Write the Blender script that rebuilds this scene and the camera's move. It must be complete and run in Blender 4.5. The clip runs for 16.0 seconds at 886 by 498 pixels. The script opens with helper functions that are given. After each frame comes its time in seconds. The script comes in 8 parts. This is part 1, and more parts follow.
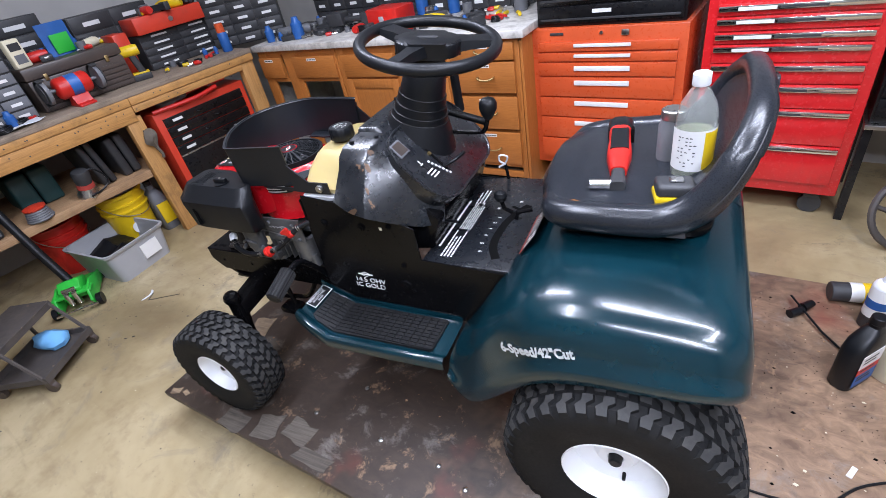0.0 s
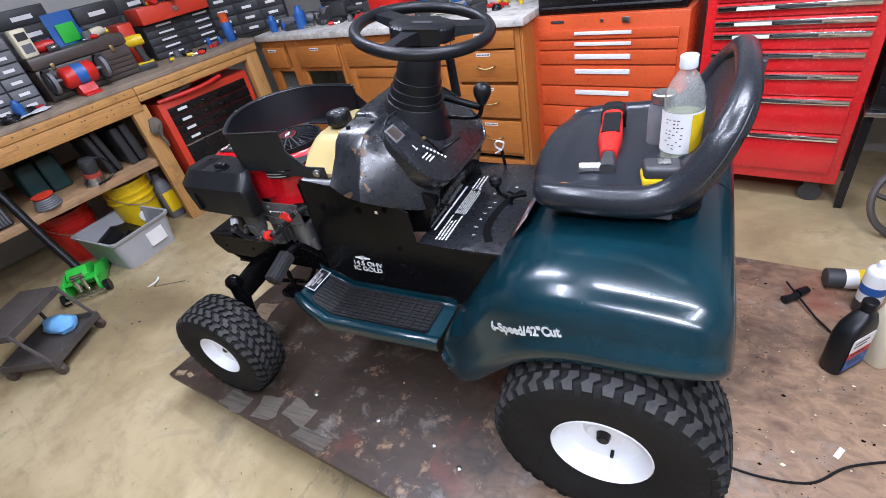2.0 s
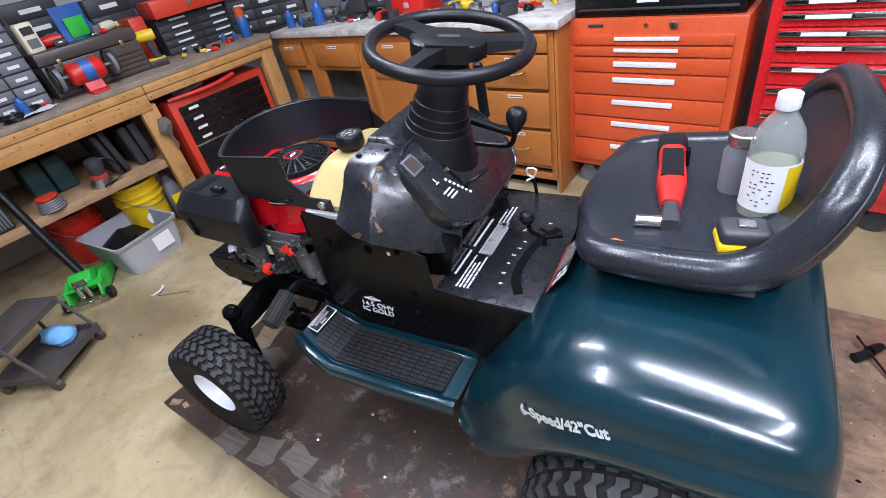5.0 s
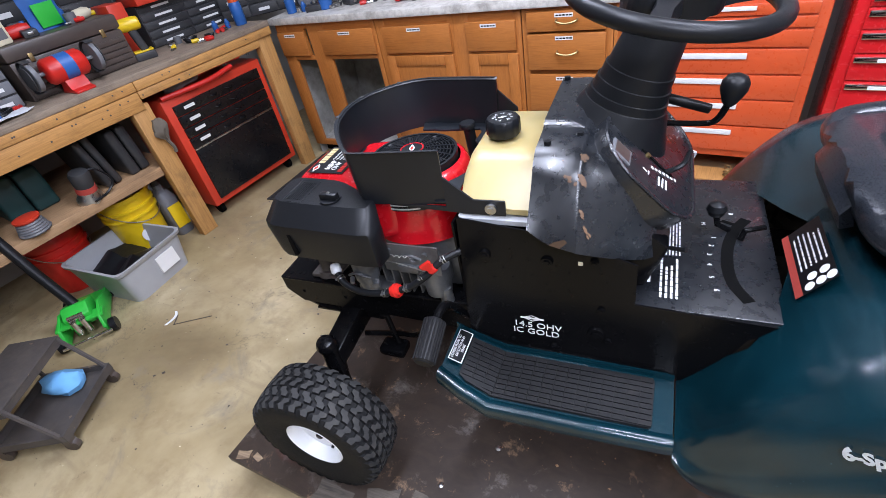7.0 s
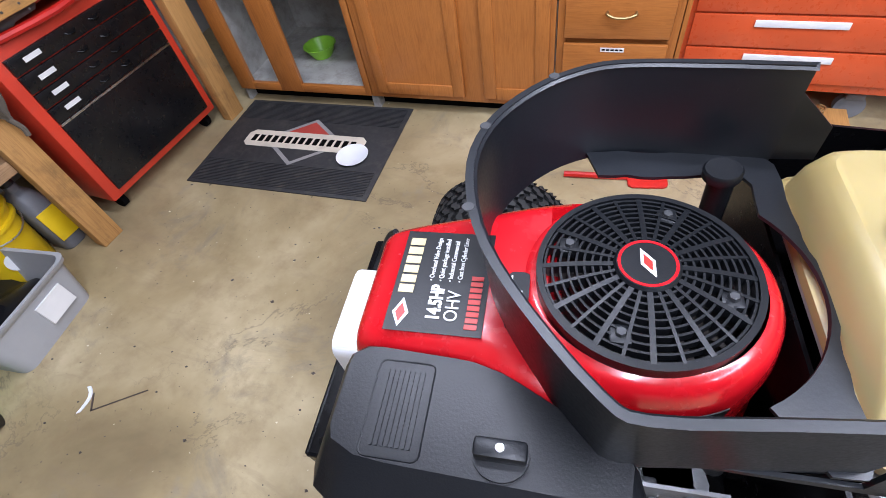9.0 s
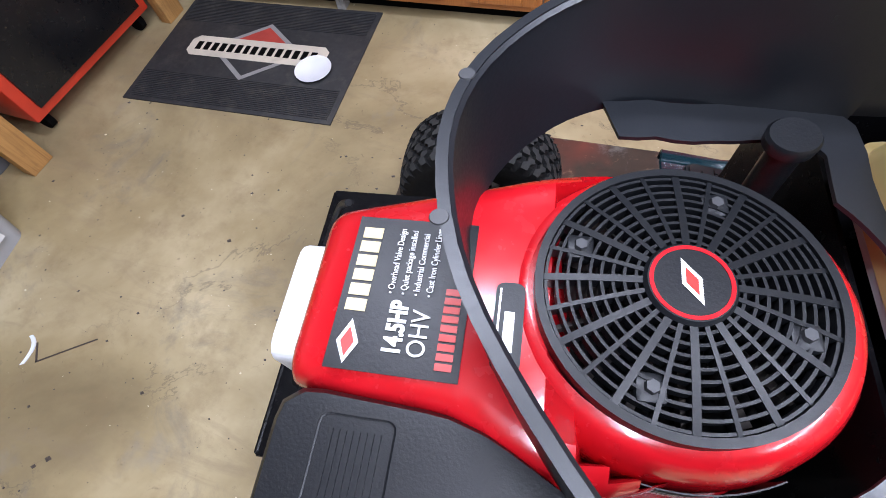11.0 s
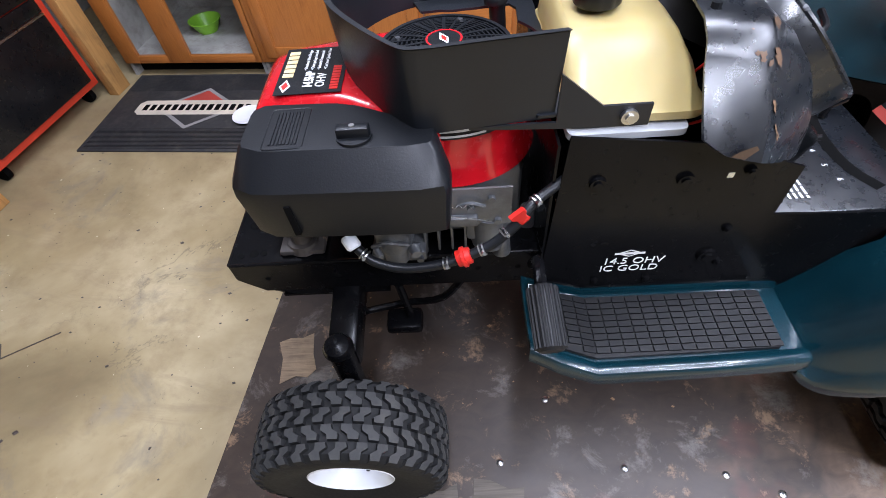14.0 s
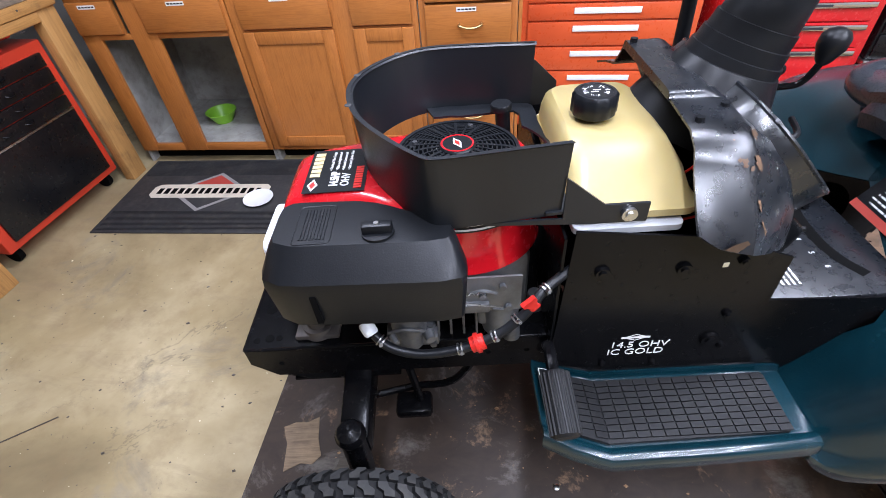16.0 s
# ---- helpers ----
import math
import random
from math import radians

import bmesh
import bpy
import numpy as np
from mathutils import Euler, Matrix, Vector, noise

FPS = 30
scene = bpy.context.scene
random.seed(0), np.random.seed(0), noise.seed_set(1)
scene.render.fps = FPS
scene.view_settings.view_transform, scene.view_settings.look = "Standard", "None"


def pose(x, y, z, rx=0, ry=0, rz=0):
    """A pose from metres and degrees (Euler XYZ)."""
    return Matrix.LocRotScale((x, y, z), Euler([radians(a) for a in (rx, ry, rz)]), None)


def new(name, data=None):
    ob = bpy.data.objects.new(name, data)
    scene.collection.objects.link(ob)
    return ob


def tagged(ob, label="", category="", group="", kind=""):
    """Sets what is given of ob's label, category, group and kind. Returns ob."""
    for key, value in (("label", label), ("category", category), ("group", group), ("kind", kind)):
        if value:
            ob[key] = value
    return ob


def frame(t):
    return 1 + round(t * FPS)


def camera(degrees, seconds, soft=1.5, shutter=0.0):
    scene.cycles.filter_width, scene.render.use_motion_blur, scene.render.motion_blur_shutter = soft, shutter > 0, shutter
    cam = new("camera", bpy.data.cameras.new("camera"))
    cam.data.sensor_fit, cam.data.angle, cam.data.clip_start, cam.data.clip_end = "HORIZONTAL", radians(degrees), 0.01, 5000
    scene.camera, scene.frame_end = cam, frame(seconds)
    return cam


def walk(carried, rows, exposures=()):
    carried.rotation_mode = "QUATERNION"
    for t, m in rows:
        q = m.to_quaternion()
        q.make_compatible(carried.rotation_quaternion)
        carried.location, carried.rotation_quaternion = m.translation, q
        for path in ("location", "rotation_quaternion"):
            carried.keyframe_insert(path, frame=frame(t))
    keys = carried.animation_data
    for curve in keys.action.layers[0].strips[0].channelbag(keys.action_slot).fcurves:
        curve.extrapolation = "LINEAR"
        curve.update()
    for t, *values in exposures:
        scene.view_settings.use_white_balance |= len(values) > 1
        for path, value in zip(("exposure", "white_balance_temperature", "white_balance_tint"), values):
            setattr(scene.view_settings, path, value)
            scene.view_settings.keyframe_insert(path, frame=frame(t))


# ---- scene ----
cam = camera(86.0, 16.0, soft=0.5)
ROWS = [
    (0, 0.5898, 0.3426, 1.4324, 54.64, 10.02, 23.99),
    (0.5, 0.6187, 0.3244, 1.4274, 55.15, 10.37, 24.33),
    (1, 0.6364, 0.3197, 1.4280, 54.33, 10.49, 24.48),
    (1.5, 0.6352, 0.3187, 1.4226, 54.17, 10.44, 24.77),
    (2, 0.6301, 0.3246, 1.4202, 53.89, 10.32, 24.72),
    (2.5, 0.6260, 0.3267, 1.4192, 53.87, 10.26, 24.91),
    (3, 0.6214, 0.3288, 1.4197, 53.85, 10.13, 25.13),
    (5.5, 0.4360, 0.5365, 1.4255, 53.43, 10.00, 27.66),
    (6, 0.3010, 0.5201, 1.4146, 52.66, 10.27, 23.54),
    (6.5, 0.1507, 0.4718, 1.3966, 52.44, 9.80, 21.44),
    (7, 0.0052, 0.4955, 1.3978, 51.80, 9.84, 20.94),
    (7.5, -0.1886, 0.6617, 1.4380, 50.36, 9.93, 19.42),
    (8, -0.3644, 0.7661, 1.4204, 47.28, 8.99, 14.44),
    (8.5, -0.5476, 0.9148, 1.3678, 43.15, 8.01, 11.08),
    (9, -0.5808, 1.0718, 1.3074, 38.92, 7.75, 10.40),
    (9.5, -0.6019, 1.1931, 1.2344, 34.64, 6.38, 10.25),
    (12, -0.6048, 1.2131, 1.2395, 27.43, 5.51, 6.10),
    (12.5, -0.6043, 1.0615, 1.3231, 31.52, 5.39, 0.66),
    (13, -0.6057, 0.8340, 1.3234, 35.23, 4.01, -1.15),
    (13.5, -0.5677, 0.7430, 1.3094, 36.64, 3.72, -1.09),
    (14, -0.4771, 0.6857, 1.2785, 38.84, 3.80, -0.79),
    (14.5, -0.4696, 0.6625, 1.2898, 41.49, 3.65, -0.81),
    (15, -0.4949, 0.6750, 1.3068, 44.06, 3.67, -0.88),
    (15.5, -0.5093, 0.6824, 1.3204, 46.27, 3.60, -1.07),
    (16, -0.5030, 0.6748, 1.3242, 47.69, 3.59, -1.26),
]
walk(cam, [(t, pose(x, y, z, rx, ry, rz)) for t, x, y, z, rx, ry, rz in ROWS],
     [(0.0, -0.03), (6.0, 0.0), (9.0, 0.1), (12.0, 0.1), (13.2, 0.0), (14.5, 0.22), (16.0, 0.27)])

# ---- world and light ----
world = bpy.data.worlds.new("world")
scene.world = world
world.use_nodes = True
world.node_tree.nodes["Background"].inputs[0].default_value = (0.75, 0.85, 1.0, 1)
world.node_tree.nodes["Background"].inputs[1].default_value = 0.02
scene.view_settings.exposure = 0.0
ROOM = pose(0, 0, 0, 0, 0, -11)      # the room's walls are turned against the mower
CEIL = 2.62
LAMP_WATTS = 37.0
LAMPS = [(-1.35, 1.75, 0), (-0.55, 0.55, 90), (0.45, 1.55, 0), (1.25, 0.9, 90), (0.8, -0.2, 0), (1.6, -0.5, 0)]


# ---- materials ----
def material(name):
    m = bpy.data.materials.new(name)
    m.use_nodes = True
    nt = m.node_tree
    b = nt.nodes["Principled BSDF"]
    return m, nt, b


def node(nt, kind, **inputs):
    n = nt.nodes.new(kind)
    for k, v in inputs.items():
        n.inputs[k.replace("_", " ")].default_value = v
    return n


def coords(nt, scale=(1, 1, 1), rot=(0, 0, 0)):
    tc = nt.nodes.new("ShaderNodeTexCoord")
    mp = nt.nodes.new("ShaderNodeMapping")
    mp.inputs["Scale"].default_value = scale
    mp.inputs["Rotation"].default_value = [radians(a) for a in rot]
    nt.links.new(tc.outputs["Object"], mp.inputs["Vector"])
    return mp.outputs["Vector"]


def noise_tex(nt, vec, scale, detail=4.0, rough=0.55, distort=0.0):
    n = node(nt, "ShaderNodeTexNoise", Scale=scale, Detail=detail, Roughness=rough, Distortion=distort)
    nt.links.new(vec, n.inputs["Vector"])
    return n.outputs["Fac"]


def ramp(nt, fac, stops):
    r = nt.nodes.new("ShaderNodeValToRGB")
    els = r.color_ramp.elements
    while len(els) < len(stops):
        els.new(0.5)
    for e, (p, c) in zip(els, stops):
        e.position = p
        e.color = (*c, 1) if len(c) == 3 else c
    nt.links.new(fac, r.inputs["Fac"])
    return r.outputs["Color"]


def mix(nt, fac, a, b):
    m = nt.nodes.new("ShaderNodeMix")
    m.data_type = "RGBA"
    if isinstance(fac, float):
        m.inputs[0].default_value = fac
    else:
        nt.links.new(fac, m.inputs[0])
    for v, i in ((a, 6), (b, 7)):
        if isinstance(v, tuple):
            m.inputs[i].default_value = (*v, 1)
        else:
            nt.links.new(v, m.inputs[i])
    return m.outputs[2]


def bump(nt, b, height, strength=0.2, distance=0.002):
    bp = nt.nodes.new("ShaderNodeBump")
    bp.inputs["Strength"].default_value = strength
    bp.inputs["Distance"].default_value = distance
    nt.links.new(height, bp.inputs["Height"])
    nt.links.new(bp.outputs["Normal"], b.inputs["Normal"])


def grade(nt, fac, lo, hi):
    r = nt.nodes.new("ShaderNodeMapRange")
    r.inputs["To Min"].default_value = lo
    r.inputs["To Max"].default_value = hi
    nt.links.new(fac, r.inputs["Value"])
    return r.outputs["Result"]


def paint(name, color, rough=0.4, metal=0.0, coat=0.0, vary=0.25, grain=60.0, relief=0.1, dirt=0.0, dirt_color=(0.12, 0.1, 0.08), wear=None, spec=0.5):
    """A painted, moulded or bare surface with variation at two scales; dirt: share of smudges; wear: colour of chips."""
    m, nt, b = material(name)
    v = coords(nt)
    big, small = noise_tex(nt, v, 5, 5), noise_tex(nt, v, grain, 3)
    dark = tuple(c * (1 - vary) for c in color)
    light = tuple(min(1, c * (1 + vary * 0.6)) for c in color)
    col = ramp(nt, big, [(0.3, dark), (0.7, light)])
    if dirt > 0:
        d = noise_tex(nt, v, 14, 8, 0.7)
        col = mix(nt, ramp(nt, d, [(0.62 - 0.3 * dirt, (0, 0, 0)), (0.78 - 0.2 * dirt, (dirt, dirt, dirt))]), col, dirt_color)
    if wear:
        w = noise_tex(nt, v, 11, 6, 0.72, 0.4)
        col = mix(nt, ramp(nt, w, [(0.625, (0, 0, 0)), (0.645, (1, 1, 1))]), col, wear)
    nt.links.new(col, b.inputs["Base Color"])
    nt.links.new(grade(nt, small, max(0.03, rough - 0.12), min(1, rough + 0.12)), b.inputs["Roughness"])
    b.inputs["Metallic"].default_value = metal
    b.inputs["Coat Weight"].default_value = coat
    b.inputs["Coat Roughness"].default_value = 0.08
    b.inputs["Specular IOR Level"].default_value = spec
    if relief > 0:
        bump(nt, b, small, relief, 0.001)
    return m


def wood(name, light, dark, axis="x", rough=0.5, coat=0.0, stain=0.0, scale=1.0):
    """Grain along one axis, with rings and stains."""
    m, nt, b = material(name)
    s = {"x": (1.2, 22, 22), "y": (22, 1.2, 22), "z": (22, 22, 1.2)}[axis]
    v = coords(nt, tuple(a * scale for a in s))
    g = noise_tex(nt, v, 2.2, 6, 0.65, 1.2)
    fine = noise_tex(nt, v, 9, 4, 0.6)
    plain = coords(nt)
    col = ramp(nt, g, [(0.28, dark), (0.5, light), (0.62, tuple(0.5 * (a + c) for a, c in zip(light, dark))), (0.8, light)])
    col = mix(nt, ramp(nt, fine, [(0.45, (0, 0, 0)), (0.75, (0.5, 0.5, 0.5))]), col, dark)
    if stain > 0:
        st = noise_tex(nt, plain, 6, 8, 0.7)
        col = mix(nt, ramp(nt, st, [(0.5, (0, 0, 0)), (0.7, (stain, stain, stain))]), col, (0.05, 0.035, 0.025))
    nt.links.new(col, b.inputs["Base Color"])
    nt.links.new(grade(nt, fine, rough - 0.1, rough + 0.15), b.inputs["Roughness"])
    b.inputs["Coat Weight"].default_value = coat
    b.inputs["Coat Roughness"].default_value = 0.25
    bump(nt, b, fine, 0.25, 0.0015)
    return m


def concrete():
    m, nt, b = material("floor_concrete")
    v = coords(nt)
    a, c, f = noise_tex(nt, v, 1.3, 6, 0.6, 0.4), noise_tex(nt, v, 7, 8, 0.7), noise_tex(nt, v, 180, 3)
    col = ramp(nt, a, [(0.30, (0.18, 0.135, 0.070)), (0.5, (0.34, 0.265, 0.141)), (0.70, (0.52, 0.43, 0.262))])
    col = mix(nt, ramp(nt, c, [(0.5, (0, 0, 0)), (0.72, (0.55, 0.55, 0.55))]), col, (0.215, 0.15, 0.075))
    oil = noise_tex(nt, v, 2.6, 9, 0.72, 0.8)
    col = mix(nt, ramp(nt, oil, [(0.56, (0, 0, 0)), (0.72, (0.65, 0.65, 0.65))]), col, (0.15, 0.14, 0.125))
    streak = noise_tex(nt, coords(nt, (0.8, 3.5, 1), (0, 0, 35)), 3.0, 8, 0.7, 0.6)
    col = mix(nt, ramp(nt, streak, [(0.55, (0, 0, 0)), (0.7, (0.5, 0.5, 0.5))]), col, (0.25, 0.19, 0.115))
    crack = noise_tex(nt, coords(nt, (1, 1, 1), (15, 0, 9)), 1.3, 8, 0.68, 0.5)
    where = noise_tex(nt, coords(nt, (1, 1, 1), (5, 60, 0)), 1.6, 3)
    line = ramp(nt, crack, [(0.490, (0, 0, 0)), (0.4975, (0.6, 0.6, 0.6)), (0.505, (0, 0, 0))])
    col = mix(nt, mix(nt, ramp(nt, where, [(0.50, (1, 1, 1)), (0.58, (0, 0, 0))]), line, (0, 0, 0)), col, (0.10, 0.085, 0.065))
    blue = noise_tex(nt, coords(nt, (1, 1, 1), (0, 0, 70)), 1.9, 6, 0.65)
    col = mix(nt, ramp(nt, blue, [(0.63, (0, 0, 0)), (0.75, (0.45, 0.45, 0.45))]), col, (0.17, 0.19, 0.22))
    speck = noise_tex(nt, v, 75, 5, 0.85)
    col = mix(nt, ramp(nt, speck, [(0.665, (0, 0, 0)), (0.71, (0.75, 0.75, 0.75))]), col, (0.10, 0.075, 0.05))
    spot = noise_tex(nt, coords(nt, (1, 1, 1), (0, 20, 50)), 26, 7, 0.75, 0.6)
    col = mix(nt, ramp(nt, spot, [(0.63, (0, 0, 0)), (0.70, (0.6, 0.6, 0.6))]), col, (0.14, 0.105, 0.065))
    chip = noise_tex(nt, v, 38, 4, 0.8, 1.0)
    col = mix(nt, ramp(nt, chip, [(0.71, (0, 0, 0)), (0.75, (0.5, 0.5, 0.5))]), col, (0.5, 0.44, 0.33))
    nt.links.new(col, b.inputs["Base Color"])
    nt.links.new(grade(nt, c, 0.3, 0.6), b.inputs["Roughness"])
    bump(nt, b, f, 0.12, 0.001)
    return m


def deck_plywood():
    """Oil-soaked plywood with bare worn patches and faint red and white spills."""
    m, nt, b = material("deck_plywood")
    v, g = coords(nt), coords(nt, (8, 13, 13))
    grain, big, mid = noise_tex(nt, g, 2, 6, 0.6, 1), noise_tex(nt, v, 1.5, 5, 0.6, 0.6), noise_tex(nt, v, 12, 9, 0.74, 0.3)
    col = ramp(nt, grain, [(0.3, (0.15, 0.092, 0.058)), (0.7, (0.36, 0.235, 0.145))])
    sx = nt.nodes.new("ShaderNodeSeparateXYZ")
    nt.links.new(v, sx.inputs[0])
    front_dark = nt.nodes.new("ShaderNodeMath")       # the dark tone is strongest at the front and thins out towards the tail
    front_dark.operation = "MULTIPLY_ADD"
    nt.links.new(sx.outputs["X"], front_dark.inputs[0])
    front_dark.inputs[1].default_value = -0.27
    nt.links.new(big, front_dark.inputs[2])
    col = mix(nt, ramp(nt, front_dark.outputs[0], [(0.26, (0, 0, 0)), (0.46, (0.92, 0.92, 0.92))]), col, (0.024, 0.018, 0.015))
    col = mix(nt, ramp(nt, mid, [(0.57, (0, 0, 0)), (0.65, (0.55, 0.55, 0.55))]), col, (0.36, 0.23, 0.13))
    pale = noise_tex(nt, v, 6.5, 9, 0.75, 0.4)
    col = mix(nt, ramp(nt, pale, [(0.55, (0, 0, 0)), (0.66, (0.45, 0.45, 0.45))]), col, (0.27, 0.25, 0.22))
    red = noise_tex(nt, coords(nt, (1, 1, 1), (20, 30, 40)), 2.3, 4, 0.6)
    col = mix(nt, ramp(nt, red, [(0.60, (0, 0, 0)), (0.74, (0.55, 0.55, 0.55))]), col, (0.23, 0.045, 0.03))
    sp = noise_tex(nt, v, 45, 4, 0.8)
    col = mix(nt, ramp(nt, sp, [(0.70, (0, 0, 0)), (0.74, (0.8, 0.8, 0.8))]), col, (0.02, 0.015, 0.012))
    nt.links.new(col, b.inputs["Base Color"])
    nt.links.new(grade(nt, mid, 0.32, 0.7), b.inputs["Roughness"])
    bump(nt, b, mid, 0.25, 0.003)
    return m


def clear(name, color=(1, 1, 1), rough=0.03, ior=1.45, passing=1.0):
    m, nt, b = material(name)
    b.inputs["Base Color"].default_value = (*color, 1)
    b.inputs["Roughness"].default_value = rough
    b.inputs["Transmission Weight"].default_value = passing
    b.inputs["IOR"].default_value = ior
    return m


def glowing(name, color, strength):
    m, nt, b = material(name)
    b.inputs["Emission Color"].default_value = (*color, 1)
    b.inputs["Emission Strength"].default_value = strength
    return m


CONCRETE, PLY = concrete(), deck_plywood()
PLASTER = paint("wall_paint", (0.42, 0.41, 0.39), 0.7, grain=90, vary=0.08)
CEILING = paint("ceiling_paint", (0.5, 0.5, 0.49), 0.8, vary=0.05)
OAK = wood("oak_cabinet", (0.44, 0.155, 0.034), (0.30, 0.095, 0.018), "z", 0.38, 0.25, 0.12, 1.7)
OAK_H = wood("oak_cabinet_rail", (0.44, 0.155, 0.034), (0.30, 0.095, 0.018), "x", 0.38, 0.25, 0.12, 1.7)
PINE = wood("pine_bench", (0.52, 0.27, 0.082), (0.33, 0.155, 0.045), "y", 0.55, 0.05, 0.5)
PINE_Z = wood("pine_post", (0.50, 0.265, 0.085), (0.32, 0.155, 0.048), "z", 0.55, 0.05, 0.5)
BENCHTOP = wood("bench_top", (0.28, 0.22, 0.16), (0.15, 0.115, 0.085), "y", 0.6, 0, 0.6)
SHELFWOOD = wood("shelf_board", (0.40, 0.25, 0.13), (0.27, 0.15, 0.07), "y", 0.65, 0, 0.4)
LAMINATE = paint("white_laminate", (0.60, 0.58, 0.53), 0.4, dirt=0.6, vary=0.05)
CABINSIDE = paint("cabinet_inside", (0.36, 0.35, 0.32), 0.7, dirt=0.5, grain=120)
# near-black: shade of openings put into the colour; also small black parts and print
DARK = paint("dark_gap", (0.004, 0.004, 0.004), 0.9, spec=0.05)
BLACKPAINT = paint("black_paint", (0.0035, 0.0035, 0.004), 0.24, spec=0.14, vary=0.3, dirt=0.05, dirt_color=(0.03, 0.028, 0.026), relief=0.03)
BLACKPLAST = paint("black_plastic", (0.0068, 0.0076, 0.009), 0.38, spec=0.3, vary=0.25, grain=400, relief=0.2)
GUARDPLAST = paint("guard_plastic", (0.007, 0.0085, 0.011), 0.38, spec=0.5, vary=0.3, grain=300, relief=0.1)
LUGTOP = paint("tyre_lug", (0.034, 0.034, 0.033), 0.8, vary=0.35, grain=150, relief=0.3, dirt=0.4, dirt_color=(0.085, 0.08, 0.072), spec=0.25)
RUBBER = paint("tyre_rubber", (0.011, 0.011, 0.011), 0.75, spec=0.2, vary=0.35, grain=150, relief=0.3, dirt=0.15, dirt_color=(0.08, 0.075, 0.07))
MATRUBBER = paint("mat_rubber", (0.009, 0.009, 0.0095), 0.55, spec=0.3, vary=0.3, dirt=0.2, dirt_color=(0.05, 0.045, 0.04))
FLOORMAT = paint("dusty_mat_rubber", (0.026, 0.026, 0.027), 0.7, vary=0.3, dirt=0.4, dirt_color=(0.09, 0.08, 0.065))
FENDER = paint("green_fender", (0.0016, 0.0185, 0.026), 0.22, coat=0.22, vary=0.4, grain=160, relief=0.015, dirt=0.24, dirt_color=(0.012, 0.042, 0.048))
ENGINERED = paint("engine_red", (0.50, 0.006, 0.012), 0.25, coat=0.5, vary=0.15, relief=0.02)
SEATVINYL = paint("seat_vinyl", (0.0135, 0.016, 0.0205), 0.29, spec=0.6, vary=0.25, grain=420, relief=0.09, dirt=0.12, dirt_color=(0.05, 0.052, 0.056))
WHITERIM = paint("white_rim", (0.80, 0.82, 0.84), 0.35, vary=0.06, dirt=0.1)
ALU = paint("cast_aluminium", (0.22, 0.228, 0.235), 0.5, 0.8, grain=200, relief=0.4, dirt=0.5, dirt_color=(0.07, 0.068, 0.065))
STEEL = paint("bare_steel", (0.55, 0.55, 0.54), 0.3, 1.0, vary=0.15)
CHROME = paint("chrome", (0.8, 0.8, 0.8), 0.12, 1.0, vary=0.05, relief=0)
WHITE = paint("white_print", (0.8, 0.8, 0.78), 0.5, vary=0.05)
LABEL = paint("white_label", (0.74, 0.74, 0.72), 0.5, vary=0.1)
ORANGE = paint("orange_enamel", (0.60, 0.088, 0.026), 0.3, coat=0.3, vary=0.12, dirt=0.08)
RED = paint("red_enamel", (0.60, 0.016, 0.02), 0.25, coat=0.4, vary=0.12)
CHESTRED = paint("chest_red", (0.60, 0.045, 0.02), 0.4, vary=0.15, dirt=0.2)
CHESTBLACK = paint("chest_black", (0.006, 0.006, 0.007), 0.3, spec=0.4, dirt=0.1)
YELLOW = paint("yellow_plastic", (0.74, 0.50, 0.01), 0.4, vary=0.15, dirt=0.25, dirt_color=(0.16, 0.11, 0.03))
REDPLAST = paint("red_plastic", (0.58, 0.018, 0.012), 0.4, vary=0.25, dirt=0.22, dirt_color=(0.10, 0.03, 0.025))
BLUE = paint("blue_plastic", (0.02, 0.11, 0.36), 0.45, vary=0.3, dirt=0.25, dirt_color=(0.03, 0.04, 0.06))
SKYBLUE = paint("blue_rag", (0.16, 0.42, 0.72), 0.9, vary=0.25)
GREEN = paint("green_enamel", (0.03, 0.46, 0.05), 0.35, coat=0.2, vary=0.15, dirt=0.15)
LIME = paint("lime_plastic", (0.28, 0.62, 0.05), 0.4)
GREY = paint("grey_plastic", (0.15, 0.155, 0.165), 0.5, vary=0.3, dirt=0.3, dirt_color=(0.05, 0.045, 0.04))
GREYLIGHT = paint("grey_tub", (0.36, 0.37, 0.38), 0.5, vary=0.1, dirt=0.1)
GREYDARK = paint("charcoal_plastic", (0.034, 0.035, 0.037), 0.5, vary=0.35, dirt=0.25, dirt_color=(0.08, 0.075, 0.065))
TEAL = paint("teal_case", (0.012, 0.05, 0.05), 0.5)
BROWN = paint("brown_metal", (0.065, 0.05, 0.042), 0.4, dirt=0.25, relief=0.2)
RUST = paint("rusty_steel", (0.085, 0.075, 0.07), 0.6, 0.3, dirt=0.5, wear=(0.22, 0.16, 0.11))
CLOTH = paint("grey_cloth", (0.13, 0.11, 0.085), 0.95, vary=0.3)
IVORY = paint("ivory_plastic", (0.72, 0.66, 0.48), 0.45, vary=0.1)
GOLD = paint("gold_print", (0.70, 0.55, 0.28), 0.45, vary=0.1)
LOGORED = paint("logo_red", (0.42, 0.05, 0.035), 0.7, vary=0.25)
LOGOCREAM = paint("logo_cream", (0.62, 0.55, 0.44), 0.7, vary=0.2, dirt=0.25)
LOGOGREY = paint("logo_grey", (0.26, 0.25, 0.24), 0.7, vary=0.2)
BRASS = paint("brass", (0.42, 0.31, 0.14), 0.45, 1.0, dirt=0.4)
